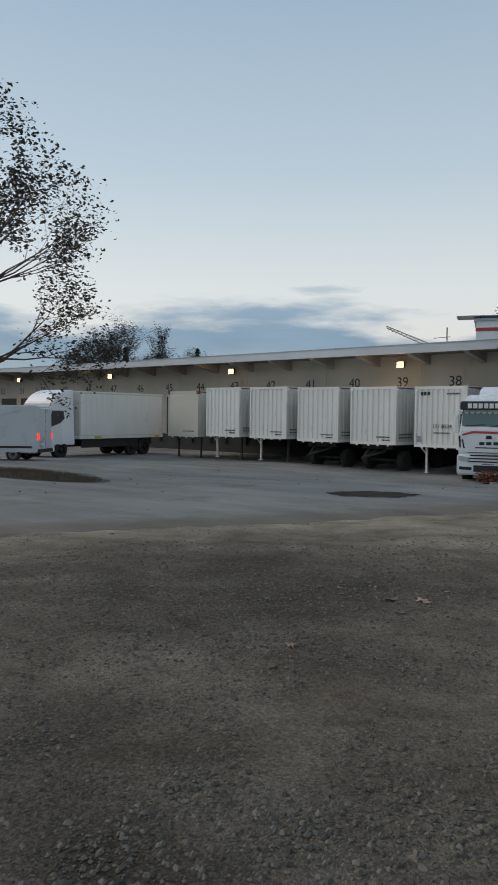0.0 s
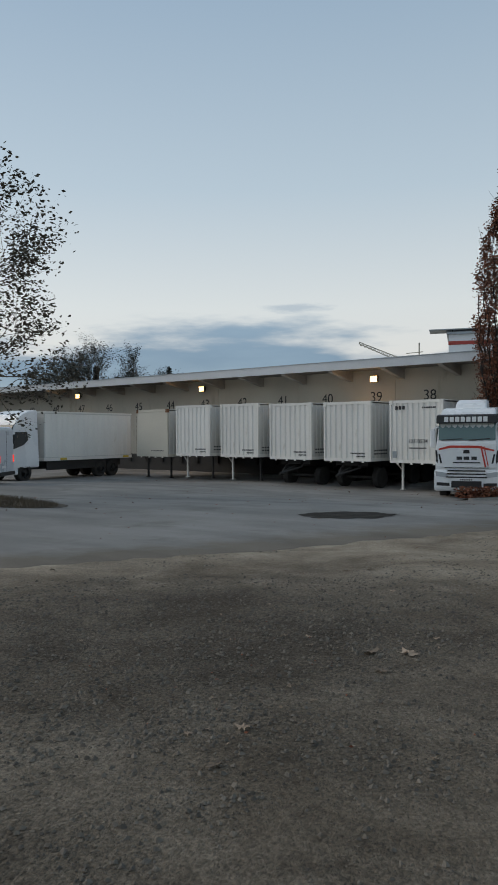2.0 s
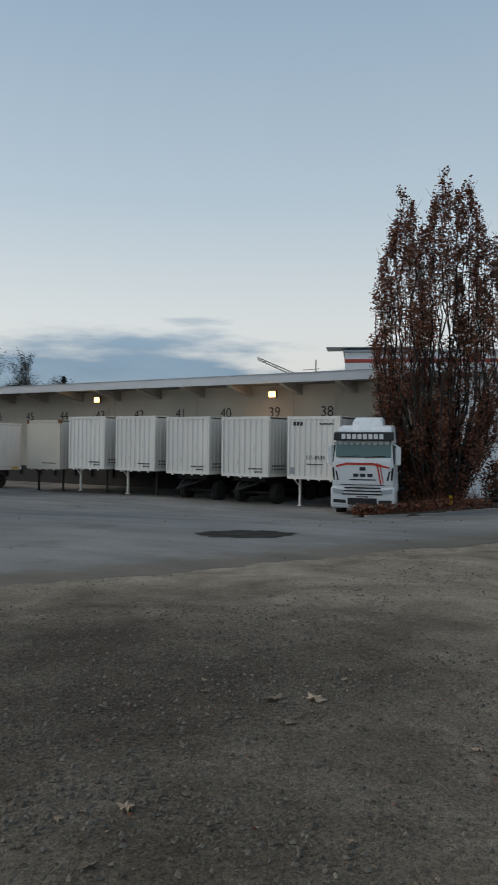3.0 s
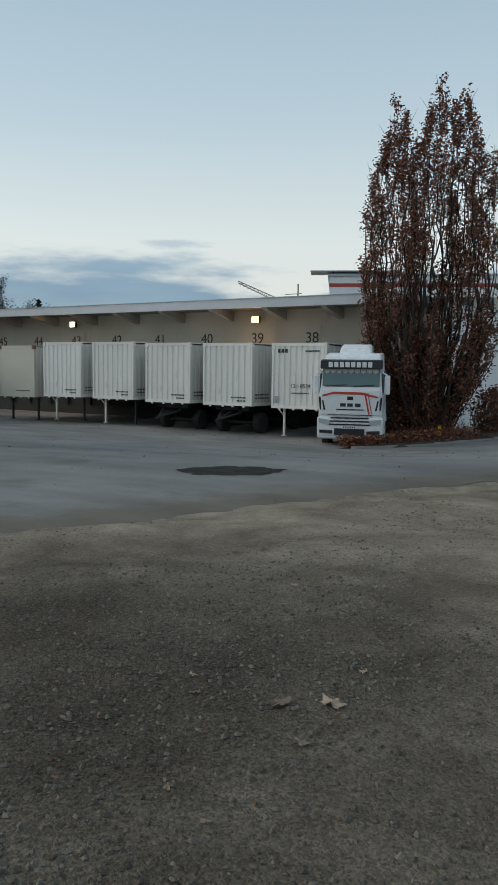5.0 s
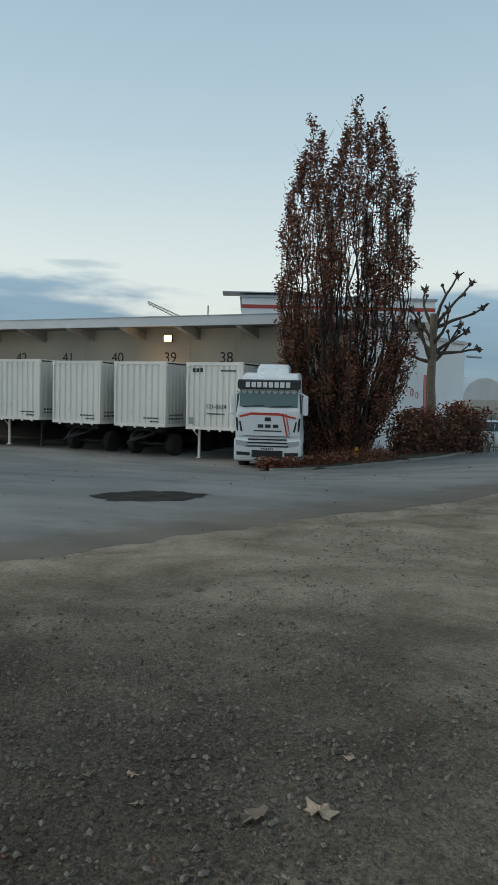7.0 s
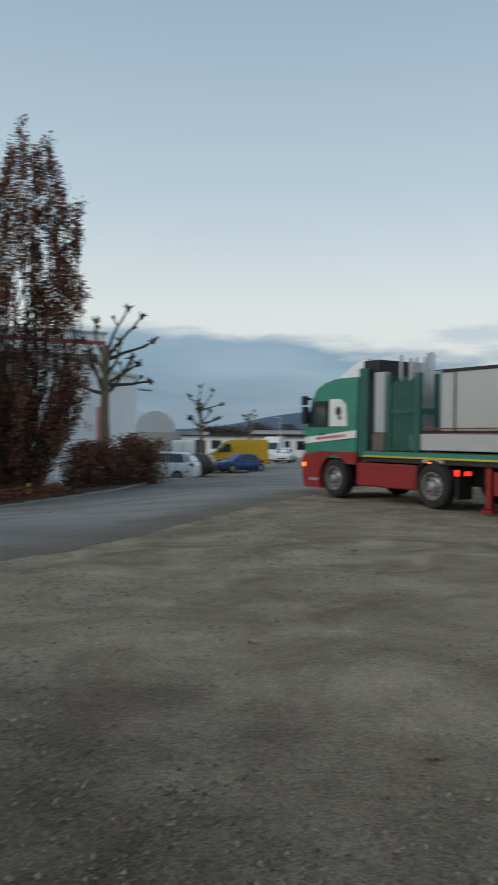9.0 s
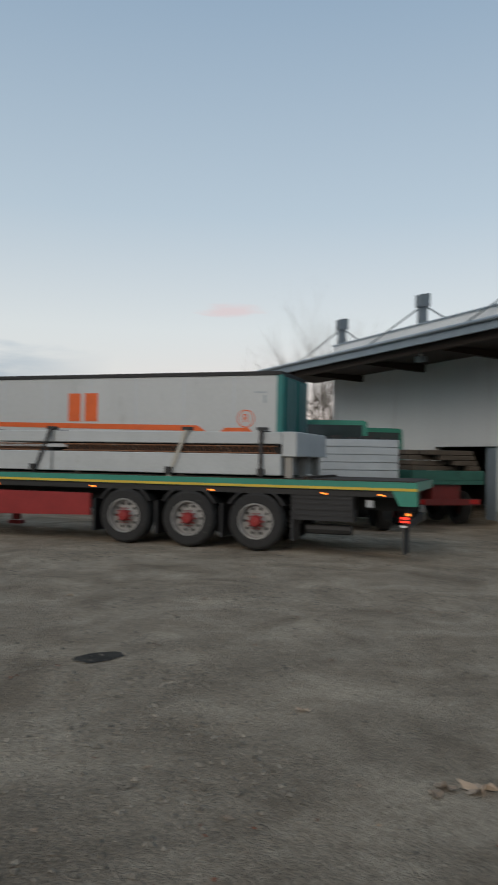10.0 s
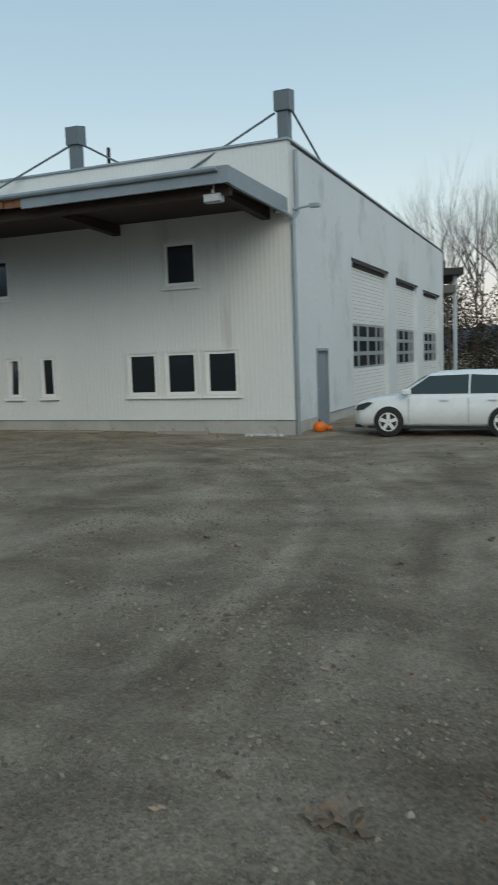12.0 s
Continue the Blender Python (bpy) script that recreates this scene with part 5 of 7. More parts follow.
boxpart("chassis_frame", (0.3, 12.8, -1.75, -0.75, 0.62, 0.9), "dark_metal", ct)

# ---------------------------------------------------------------- green tipper trucks before the hall
def tipper(m, load):
    t = thing("tipper_truck", m, "green tipper truck with aluminium body parked by the hall" if load == "alu" else "green flatbed truck with red chassis and rear lamps", "truck", "tipper trucks by the hall")
    bm = B()
    box(bm, 0.2, 4.6, -1.2, 1.2, 1.22, 1.34)
    part("bed_frame", bm, "green_dark", t)
    if load == "alu":
        for y0 in (1.16, -1.2):
            for i in range(5):
                boxpart("side_board", (0.2, 4.6, y0, y0 + 0.04, 1.36 + i * 0.19, 1.54 + i * 0.19), "alu", t, bev=0.008)
        for x0 in (0.2, 4.56):
            for i in range(5):
                boxpart("end_board", (x0, x0 + 0.04, -1.16, 1.16, 1.36 + i * 0.19, 1.54 + i * 0.19), "alu", t, bev=0.008)
        bm = B()
        for i in range(5):
            box(bm, 0.3, 4.5, -1.0 + 0.4 * i, -0.75 + 0.4 * i, 2.2, 2.36 + 0.03 * (i % 2))
        part("board_load", bm, "dark_metal", t, "stack of dark boards")
        bm = B()
        for i in range(12):
            box(bm, 0.4 + i * 0.35, 0.5 + i * 0.35, 1.2, 1.26, 1.24, 1.36)
        part("hinges", bm, "green_dark", t)
    else:
        boxpart("end_board", (0.2, 0.26, -1.2, 1.2, 1.34, 1.62), "green_dark", t, bev=0.01)
        boxpart("side_board", (0.2, 4.6, 1.16, 1.2, 1.34, 1.62), "green_dark", t, bev=0.01)
        for i in range(5):
            for j in range(4):
                y0, x0 = -1.1 + 0.45 * i, 0.28 + 0.12 * ((i * 3 + j * 5) % 4)
                boxpart("plank", (x0, 4.3, y0, y0 + 0.40, 1.62 + 0.15 * j, 1.755 + 0.15 * j), "bark", t, "dark weathered plank", bev=0.01)
    bm = B()
    box(bm, 0.3, 6.2, -0.45, 0.45, 0.72, 1.2)
    box(bm, 0.25, 0.35, -1.1, 1.1, 0.62, 0.80)
    part("chassis_frame", bm, "red_shaded", t, "stained red chassis, darkened for shade")
    for y0 in (-1.05, 0.75):
        boxpart("tail_lamp", (0.22, 0.25, y0, y0 + 0.3, 0.66, 0.78), "lens_red", t, "red tail lamp")
    for x in (1.2, 2.5, 5.6):
        wheel(t, x, 1.0, 0.5, 0.5, 0.34, out=1, hub="red_shaded", rim="red_shaded")
        wheel(t, x, -1.0, 0.5, 0.5, 0.34, out=-1, hub="red_shaded", rim="red_shaded")
    bm = B()
    cab_shell(bm, [(4.9, 0.75), (6.8, 0.75), (6.85, 1.5), (6.6, 2.8), (6.4, 3.0), (4.9, 3.0)], -1.15, 1.15)
    part("cab", bm, "green", t, "green cab")
    bm = B()
    box(bm, 4.87, 4.895, -0.9, 0.9, 2.35, 2.85)
    part("rear_window", bm, "glass_car", t)
    bm = B()
    prism(bm, [(5.4, 1.6), (6.45, 1.6), (6.3, 2.4), (5.4, 2.4)], 1.09, 1.156)
    part("side_window", bm, "glass_car", t)
    return t


tipper(pose(16.5, 17.9, gz(18.5, 18) + 0.03, 0, 0, 50), "alu")
tipper(pose(21.2, 18.4, gz(21.5, 19) + 0.03, 0, 0, 68), "pipes")

# ---------------------------------------------------------------- white truck before the loading bays
mt = thing("truck", pose(-7.25, 29.2, -0.98, 0, 0, -74), "white truck with red stripes and black sun visor, facing the road", "truck")
# x forward, z = 0 ground
bm = B()
cab_shell(bm, [(-2.2, 0.95), (-0.02, 0.95), (0.02, 1.3), (-0.02, 2.0), (-0.22, 3.0), (-0.40, 3.36), (-0.7, 3.54), (-1.5, 3.60), (-2.2, 3.60)], -1.16, 1.16, 0.16)
part("cab_body", bm, "white_paint", mt, "white painted cab")
bm = B()
prism(bm, [(-1.0, 0.42), (0.02, 0.40), (0.10, 0.5), (0.12, 1.05), (0.06, 1.22), (-1.0, 1.22)], -1.2, 1.2, bev=0.04)
part("bumper", bm, "white_paint", mt, "white bumper")
bm = B()
prism(bm, [(-0.04, 2.34), (-0.19, 2.98), (-0.12, 2.98), (0.01, 2.34)], -1.04, 1.04)
part("windscreen", bm, "glass_dock", mt, "windscreen with drawn curtain fringe")
bm = B()
for i in range(9):
    y = -1.0 + i * 0.222
    prism(bm, [(y, 2.97), (y + 0.22, 2.97), (y + 0.2, 2.86), (y + 0.11, 2.80), (y + 0.02, 2.86)], -0.088, -0.074, "yz")
part("curtain_fringe", bm, "curtain", mt, "pale scalloped curtain fringe")
bm = B()
prism(bm, [(-0.22, 2.99), (-0.30, 3.32), (0.02, 3.27), (0.05, 2.97)], -1.12, 1.12, bev=0.02)
vis = part("sun_visor", bm, "black", mt, "black sun visor with white lettering bars")
bm = B()
for i in range(8):
    y = -0.82 + i * 0.205
    box(bm, 0.035, 0.052, y, y + 0.15, 3.03, 3.22)
part("lettering", bm, "frame_white", vis, "white lettering")
bm = B()
cab_shell(bm, [(-2.15, 3.50), (-1.1, 3.50), (-1.3, 3.75), (-1.7, 3.92), (-2.15, 3.94)], -0.72, 0.72, 0.15)
part("roof_fairing", bm, "white_paint", mt)
bm = B()
prism(bm, [(-0.08, 1.30), (0.06, 1.30), (0.06, 2.16), (0.015, 2.32), (-0.10, 2.32)], -1.08, 1.08, bev=0.02)
part("front_panel", bm, "white_paint", mt)
bm = B()
for k, z in enumerate((0.92, 1.04, 1.16)):
    box(bm, 0.105, 0.135, -0.75 + 0.03 * k, 0.75 - 0.03 * k, z, z + 0.05)
part("grille", bm, "dark_metal", mt, "dark grille slots")
boxpart("grille_bar", (0.06, 0.075, -0.50, 0.50, 1.47, 1.51), "ink", mt, "black lettering bar")
bm = B()
for i, y in enumerate((-0.36, -0.10, 0.18)):
    box(bm, 0.062, 0.075, y, y + 0.2, 1.60, 1.72)
part("badge_letters", bm, "ink", mt, "black badge")
bm = B()
prism(bm, [(-0.12, 1.84), (0.12, 1.84), (0.10, 1.97), (-0.10, 1.97)], 0.062, 0.075, "yz")
part("badge", bm, "dark_metal", mt)
bm = B()
prism(bm, [(1.0, 1.92), (1.0, 1.98), (0.4, 2.13), (-0.6, 2.14), (-1.02, 2.02), (-1.02, 1.95), (-0.6, 2.05), (0.4, 2.04)][::-1], 0.062, 0.072, "yz")
part("red_stripe", bm, "stripe_red", mt, "red curved stripe")
bm = B()
prism(bm, [(0.50, 2.12), (0.56, 2.12), (0.72, 1.33), (0.66, 1.33)], 0.066, 0.076, "yz")
prism(bm, [(0.62, 2.10), (0.66, 2.10), (0.80, 1.36), (0.77, 1.36)], 0.066, 0.076, "yz")
part("red_stripe", bm, "stripe_red", mt)
for s in (-1, 1):
    bm = B()
    prism(bm, [(s * 0.98, 1.82), (s * 1.04, 1.82), (s * 0.97, 1.46), (s * 0.90, 1.46)], 0.045, 0.068, "yz")
    part("air_slot", bm, "black", mt, "black slanted air slot")
    bm = B()
    cyl(bm, (0.035, s * 0.5 - 0.4, 2.345), (0.02, s * 0.5 + 0.35, 2.40), 0.014, n=6)
    cyl(bm, (0.045, s * 0.5 - 0.42, 2.33), (0.03, s * 0.5, 2.375), 0.010, n=6)
    part("wiper", bm, "black", mt, "black wiper")
boxpart("panel_seam", (0.058, 0.070, -0.82, 0.82, 1.285, 1.305), "black", mt)
boxpart("bumper_gap", (0.11, 0.126, -0.55, 0.55, 0.55, 0.80), "black", mt)
boxpart("number_plate", (0.12, 0.135, -0.28, 0.28, 0.80, 0.90), "frame_white", mt, "white plate with dark bars")
bm = B()
for i in range(7):
    box(bm, 0.135, 0.139, -0.22 + i * 0.065, -0.18 + i * 0.065, 0.82, 0.88)
part("plate_bars", bm, "ink", mt)
for s in (-1, 1):
    bm = B()
    prism(bm, [(s * 0.68, 0.92), (s * 1.12, 0.98), (s * 1.14, 1.16), (s * 0.72, 1.10)], 0.08, 0.128, "yz")
    part("headlight", bm, "head", mt, "clear headlight")
    bm = B()
    prism(bm, [(s * 0.62, 0.60), (s * 1.1, 0.62), (s * 1.1, 0.74), (s * 0.62, 0.72)], 0.09, 0.126, "yz")
    part("fog_lamp", bm, "black", mt)
    bm = B()
    prism(bm, [(s * 1.0, 1.40), (s * 1.12, 1.50), (s * 1.16, 1.95), (s * 1.10, 1.95)], 0.0, 0.05, "yz")
    part("air_vane", bm, "black", mt)
    bm = B()
    box(bm, -0.30, -0.12, s * 1.30 - 0.1, s * 1.30 + 0.1, 2.05, 2.75, 0.04)
    cyl(bm, (-0.25, s * 1.1, 2.85), (-0.2, s * 1.3, 2.75), 0.03)
    part("mirror", bm, "white_paint", mt, "white mirror housing")
    bm = B()
    prism(bm, [(-0.35, 2.1), (-1.3, 2.1), (-1.3, 2.9), (-0.5, 2.9)], s * 1.14, s * 1.206)
    part("side_window", bm, "glass_car", mt)
    wheel(mt, -1.35, s * 1.02, 0.5, 0.5, 0.32, out=s)
    wheel(mt, -4.9, s * 1.02, 0.5, 0.5, 0.5, out=s)
boxpart("chassis_frame", (-8.0, -0.8, -0.5, 0.5, 0.6, 1.0), "dark_metal", mt)

# ---------------------------------------------------------------- white lorry with box body parked across
lm = pose(-31.19, 26.27, gz(-32, 28), 0, 0, -82)
lo = thing("box_lorry", lm, "white lorry with ribbed box body, backed towards the bays", "truck")
bm = B()
cab_shell(bm, [(0.25, 0.75), (2.25, 0.75), (2.35, 1.2), (2.2, 2.1), (1.8, 3.1), (1.4, 3.5), (0.8, 3.75), (0.25, 3.8)], -1.22, 1.22, 0.15)
part("cab_body", bm, "white_paint", lo, "white painted cab")
for s in (-1, 1):
    bm = B()
    prism(bm, [(1.12, 2.62), (1.05, 2.2), (1.35, 1.95), (2.02, 1.74), (1.86, 2.62)], s * 1.12, s * 1.226)
    part("side_window", bm, "glass", lo)
    boxpart("side_guard", (-5.0, -0.3, s * 1.12 - 0.03, s * 1.12 + 0.03, 0.55, 1.02), "dark_metal", lo)
    bm = B()
    box(bm, 2.08, 2.2, s * 1.32 - 0.09, s * 1.32 + 0.09, 2.0, 2.5, 0.03)
    part("mirror", bm, "black", lo)
    for x in (1.25, -4.5, -5.6):
        wheel(lo, x, s * 1.0, 0.5, 0.5, 0.34, rim="dark_metal", out=s)
bm = B()
prism(bm, [(2.22, 2.1), (1.85, 3.0), (1.9, 3.0), (2.3, 2.1)], -1.05, 1.05)
part("windscreen", bm, "glass_car", lo)
boxpart("bumper", (1.7, 2.42, -1.2, 1.2, 0.4, 0.95), "white_paint", lo, bev=0.05)
boxpart("chassis_frame", (-7.0, 1.0, -0.5, 0.5, 0.6, 1.0), "dark_metal", lo)
bm = B()
box(bm, -7.2, -0.05, -1.24, 1.24, 1.12, 3.66)
part("box_body", bm, "white_steel_shaded", lo)
for s in (-1, 1):
    bm = B()
    corrugated(bm, 7.0, 1.25, 3.6, 0.42, 0.03, "x", s * 1.241, s, -7.13)
    part("side_panel", bm, "white_steel", lo, "ribbed side panel")
boxpart("roof_edge", (-7.22, -0.03, -1.27, 1.27, 3.66, 3.74), "white_steel", lo)
boxpart("floor_edge", (-7.22, -0.03, -1.27, 1.27, 1.05, 1.22), "white_steel", lo)
for x in (-1.7, -6.9):
    for s in (-1, 1):
        boxpart("reflector", (x, x + 0.5, s * 1.275 - 0.004, s * 1.275 + 0.004, 1.08, 1.2), "yellow", lo)

# ---------------------------------------------------------------- cars
def car(name, m, label, paint, L, H, W, wheelbase, front, hood, tail, wheel_r=0.315, group="", spokes=5, estate=0.0, lights=True):
    """A hatchback: lower body and cabin lofted from stations along x (nose at x = 0, tail at x = -L)."""
    c = thing(name, m, label, "car", group)
    belt = 0.62 * H
    sill = 0.19
    # stations: x, half width, z of the shoulder line, z of the underside
    st = [(0.0, 0.66, 0.60, 0.28), (-0.05, 0.79, 0.72, 0.22), (-0.24, 0.86, 0.80, 0.18), (-hood * 0.6, 0.88, belt - 0.035, sill), (-hood, 0.88, belt, sill),
          (-L * 0.5, 0.885, belt + 0.02, sill), (-L + 0.65, 0.88, belt + 0.05, sill), (-L + 0.18, 0.84, belt + 0.04, 0.22), (-L + 0.03, 0.78, belt - 0.05, 0.30), (-L, 0.70, belt - 0.16, 0.36)]
    k = W / 1.77
    bm = B()
    rings = []
    for x, hw, zs, zb in st:
        hw *= k
        pr = [(hw * 0.86, zb), (hw * 0.985, zb + 0.10), (hw, (zs + zb) * 0.5), (hw * 0.985, zs - 0.06), (hw * 0.92, zs), (hw * 0.55, zs + 0.035)]
        pr = pr + [(-y, z) for y, z in pr[::-1]]
        rings.append([bm.verts.new((x, y, z)) for y, z in pr])
    for a, b in zip(rings, rings[1:]):
        for i in range(len(a)):
            j = (i + 1) % len(a)
            bm.faces.new((a[i], a[j], b[j], b[i]))
    bm.faces.new(rings[0])
    bm.faces.new(rings[-1][::-1])
    part("body", bm, paint, c, "painted body", smooth=True)
    # cabin
    x_a, x_b, x_c, x_d = -hood + 0.08, -hood - front, -L + tail, -L + 0.10
    roof = H
    xm = (x_b + x_c) / 2
    prof = [(x_a, belt), (x_a + (x_b - x_a) * 0.5, belt + (roof - 0.05 - belt) * 0.54), (x_b, roof - 0.06), (x_b - 0.22, roof - 0.015), (xm + 0.1, roof), (xm - 0.35, roof - 0.01), (x_c + 0.25, roof - 0.045), (x_c, roof - 0.09), ((x_c + x_d) / 2 - 0.04, belt + (roof - 0.09 - belt) * 0.52), (x_d, belt + 0.02)]
    lo_w, hi_w = 0.80 * k, 0.60 * k

    def half(z):
        return lo_w + (hi_w - lo_w) * (z - belt) / (roof - belt)

    bm = B()
    rings = []
    for x, z in prof:
        h = z - belt
        soft_edge = min(0.09, 0.4 * h)
        right = [(half(belt), belt - 0.01), (half(z - soft_edge), z - soft_edge), (half(z) - 0.04, z - soft_edge * 0.25), (half(z) * 0.5, z + 0.012)]
        rings.append([bm.verts.new((x, y, zz)) for y, zz in right + [(-y, zz) for y, zz in right[::-1]]])
    for r0, r1 in zip(rings, rings[1:]):
        for i in range(7):
            bm.faces.new((r0[i], r0[i + 1], r1[i + 1], r1[i]))
    part("cabin", bm, paint, c, "painted roof and pillars", smooth=True)
    # glass, a little proud of the cabin
    def side_pane(pts, s):
        b2 = B()
        vs = [b2.verts.new((x, s * (half(z) + 0.006), z)) for x, z in pts]
        v2 = [b2.verts.new((x, s * (half(z) - 0.01), z)) for x, z in pts]
        b2.faces.new(vs)
        b2.faces.new(v2[::-1])
        for i in range(len(pts)):
            j = (i + 1) % len(pts)
            b2.faces.new((vs[i], vs[j], v2[j], v2[i]))
        part("side_window", b2, "glass_car", c, "tinted side window")
    zt, zb2 = roof - 0.10, belt + 0.05
    mid = (x_b + x_c) / 2 + 0.05
    slope = (x_a - x_b) / (roof - 0.05 - belt)
    for s in (-1, 1):
        side_pane([(x_a - 0.05 * slope - 0.12, zb2), (x_b - 0.02, zt), (mid + 0.02, zt + 0.02), (mid + 0.02, zb2)], s)
        side_pane([(mid - 0.02, zb2), (mid - 0.02, zt + 0.02), (x_c + 0.24, zt - 0.02), (x_c + 0.10, zb2)], s)
        side_pane([(x_c - 0.02, zb2 + 0.02), (x_c + 0.12, zt - 0.03), (x_c - 0.0, zt - 0.08), (x_c - 0.18, zb2 + 0.05)], s)
    for (xa, za), (xb, zb3) in (((x_a, belt), (x_b, roof - 0.05)), ((x_d, belt + 0.02), (x_c, roof - 0.06))):
        b2 = B()
        f0, f1 = 0.10, 0.90
        q = [(xa + (xb - xa) * f, za + (zb3 - za) * f) for f in (f0, f1)]
        off = 0.012 if xa > xb else -0.012
        vs = [b2.verts.new((q[0][0] + off, half(q[0][1]) * 0.9, q[0][1] + 0.01)), b2.verts.new((q[0][0] + off, -half(q[0][1]) * 0.9, q[0][1] + 0.01)),
              b2.verts.new((q[1][0] + off, -half(q[1][1]) * 0.9, q[1][1] + 0.01)), b2.verts.new((q[1][0] + off, half(q[1][1]) * 0.9, q[1][1] + 0.01))]
        b2.faces.new(vs)
        part("windscreen" if xa > xb else "rear_window", b2, "glass_car", c)
    fx = -(0.86 if L > 4 else 0.75)
    for x in (fx, fx - wheelbase):
        for s in (-1, 1):
            b2 = B()
            cyl(b2, (x, s * 0.52 * k, wheel_r), (x, s * 0.893 * k, wheel_r + 0.01), wheel_r + 0.035, n=26)
            part("wheel_arch", b2, "black", c, "dark wheel arch")
            b2 = B()
            R, w = wheel_r, 0.2
            lathe(b2, [(R * 0.66, -w / 2), (R * 0.92, -w / 2), (R, -w * 0.3), (R, w * 0.3), (R * 0.92, w / 2), (R * 0.66, w / 2), (R * 0.6, 0), (R * 0.66, -w / 2)], (x, s * 0.82 * k, R), 24)
            ty = part("wheel", b2, "rubber", c, "black tyre")
            b2 = B()
            yo = s * (0.82 * k + w * 0.42)
            for i in range(spokes):
                a = 2 * math.pi * i / spokes + 0.3
                d0, d1 = 0.20, 0.11
                pts = [(x + R * 0.12 * math.cos(a - 1.2), R + R * 0.12 * math.sin(a - 1.2)), (x + R * 0.68 * math.cos(a - d0), R + R * 0.68 * math.sin(a - d0)),
                       (x + R * 0.68 * math.cos(a + d0), R + R * 0.68 * math.sin(a + d0)), (x + R * 0.12 * math.cos(a + 1.2), R + R * 0.12 * math.sin(a + 1.2))]
                prism(b2, pts, yo - 0.02, yo + 0.02)
            lathe(b2, [(R * 0.70, -0.03), (R * 0.70, 0.03), (R * 0.63, 0.03), (R * 0.63, -0.03)], (x, yo, R), 24)
            part("rim", b2, "frame_white" if spokes == 5 else "rim", ty, "pale spoked rim")
            b2 = B()
            cyl(b2, (x, yo - s * 0.10, R), (x, yo - s * 0.08, R), R * 0.62, n=20)
            part("brake_disc", b2, "black", ty)
    for s in (-1, 1):
        b2 = B()
        box(b2, x_a - 0.42, x_a - 0.22, s * 0.97 * k - 0.1, s * 0.97 * k + 0.08, belt + 0.04, belt + 0.17, 0.03)
        part("mirror", b2, paint, c)
        b2 = B()
        prism(b2, [(-0.06, 0.58), (-0.26, 0.60), (-0.50, 0.76), (-0.36, 0.775), (-0.12, 0.71)], s * 0.70 * k, s * 0.878 * k)
        part("headlight", b2, "glass_car", c, "dark headlight")
        b2 = B()
        prism(b2, [(-L + 0.05, belt - 0.16), (-L + 0.32, belt - 0.12), (-L + 0.30, belt + 0.02), (-L + 0.07, belt + 0.01)], s * 0.70 * k, s * 0.875 * k)
        part("tail_light", b2, "lens_red", c, "red tail light")
        b2 = B()
        box(b2, -L + 0.3, -0.35, s * 0.80 * k - 0.03, s * 0.80 * k + 0.06, 0.16, 0.215)
        part("sill", b2, "black", c, "dark sill")
        for xd in (mid - 0.62, mid + 0.42):
            b2 = B()
            box(b2, xd, xd + 0.2, s * 0.885 * k - 0.01, s * 0.885 * k + 0.022, belt - 0.10, belt - 0.07)
            part("door_handle", b2, paint, c)
        for xd in (mid, x_a - 0.35, x_c + 0.02):
            b2 = B()
            box(b2, xd - 0.004, xd + 0.004, s * 0.888 * k - 0.012, s * 0.888 * k + 0.001, 0.30, belt - 0.05)
            part("door_gap", b2, "vent_grey", c)
    boxpart("front_grille", (-0.10, 0.012, -0.5 * k, 0.5 * k, 0.34, 0.46), "black", c)
    boxpart("front_lip", (-0.5, 0.0, -0.74 * k, 0.74 * k, 0.17, 0.24), "black", c)
    return c


def place(front_wheel, heading, z, fx=0.86):
    a = radians(heading)
    return pose(front_wheel[0] + fx * math.cos(a), front_wheel[1] + fx * math.sin(a), z, 0, 0, heading)


gp = place((20.25, 3.71), 71.6, -0.29)
car("hatchback_car", gp @ pose(0, -0.75, 0), "white five-door hatchback car with pale alloy wheels by the hall", "white_paint", 4.2, 1.45, 1.77, 2.58, 0.68, 1.06, 0.5)
car("estate_car", pose(30.0, 1.0, -0.5, 0, 0, 74), "dark estate car standing behind the white hatchback", "dark_car", 4.6, 1.62, 1.82, 2.70, 0.7, 1.1, 0.4)
far_cars = [((-4.4, 51.8), 170, "white compact utility car with its tail to the road", "white_paint", 4.5, 1.74), ((-3.7, 61.2), 170, "black car parked with its tail to the road", "dark_car", 4.5, 1.6),
            ((0.75, 65.6), 210, "blue hatchback car beside the yellow van", "blue_car", 3.6, 1.45), ((6.6, 84), 258, "white small car behind the yellow van", "white_paint", 4.0, 1.5),
            ((11.3, 106), 258, "dark red car far along the road", "banner_red", 4.2, 1.45)]
for (x, y), h, w, p, L, H in far_cars:
    car("parked_car", pose(x, y, gz(x, y) + 0.02, 0, 0, h), w, p, L, H, 1.8, 2.6, 0.65, 1.0, 0.5, group="cars along the road", spokes=7)


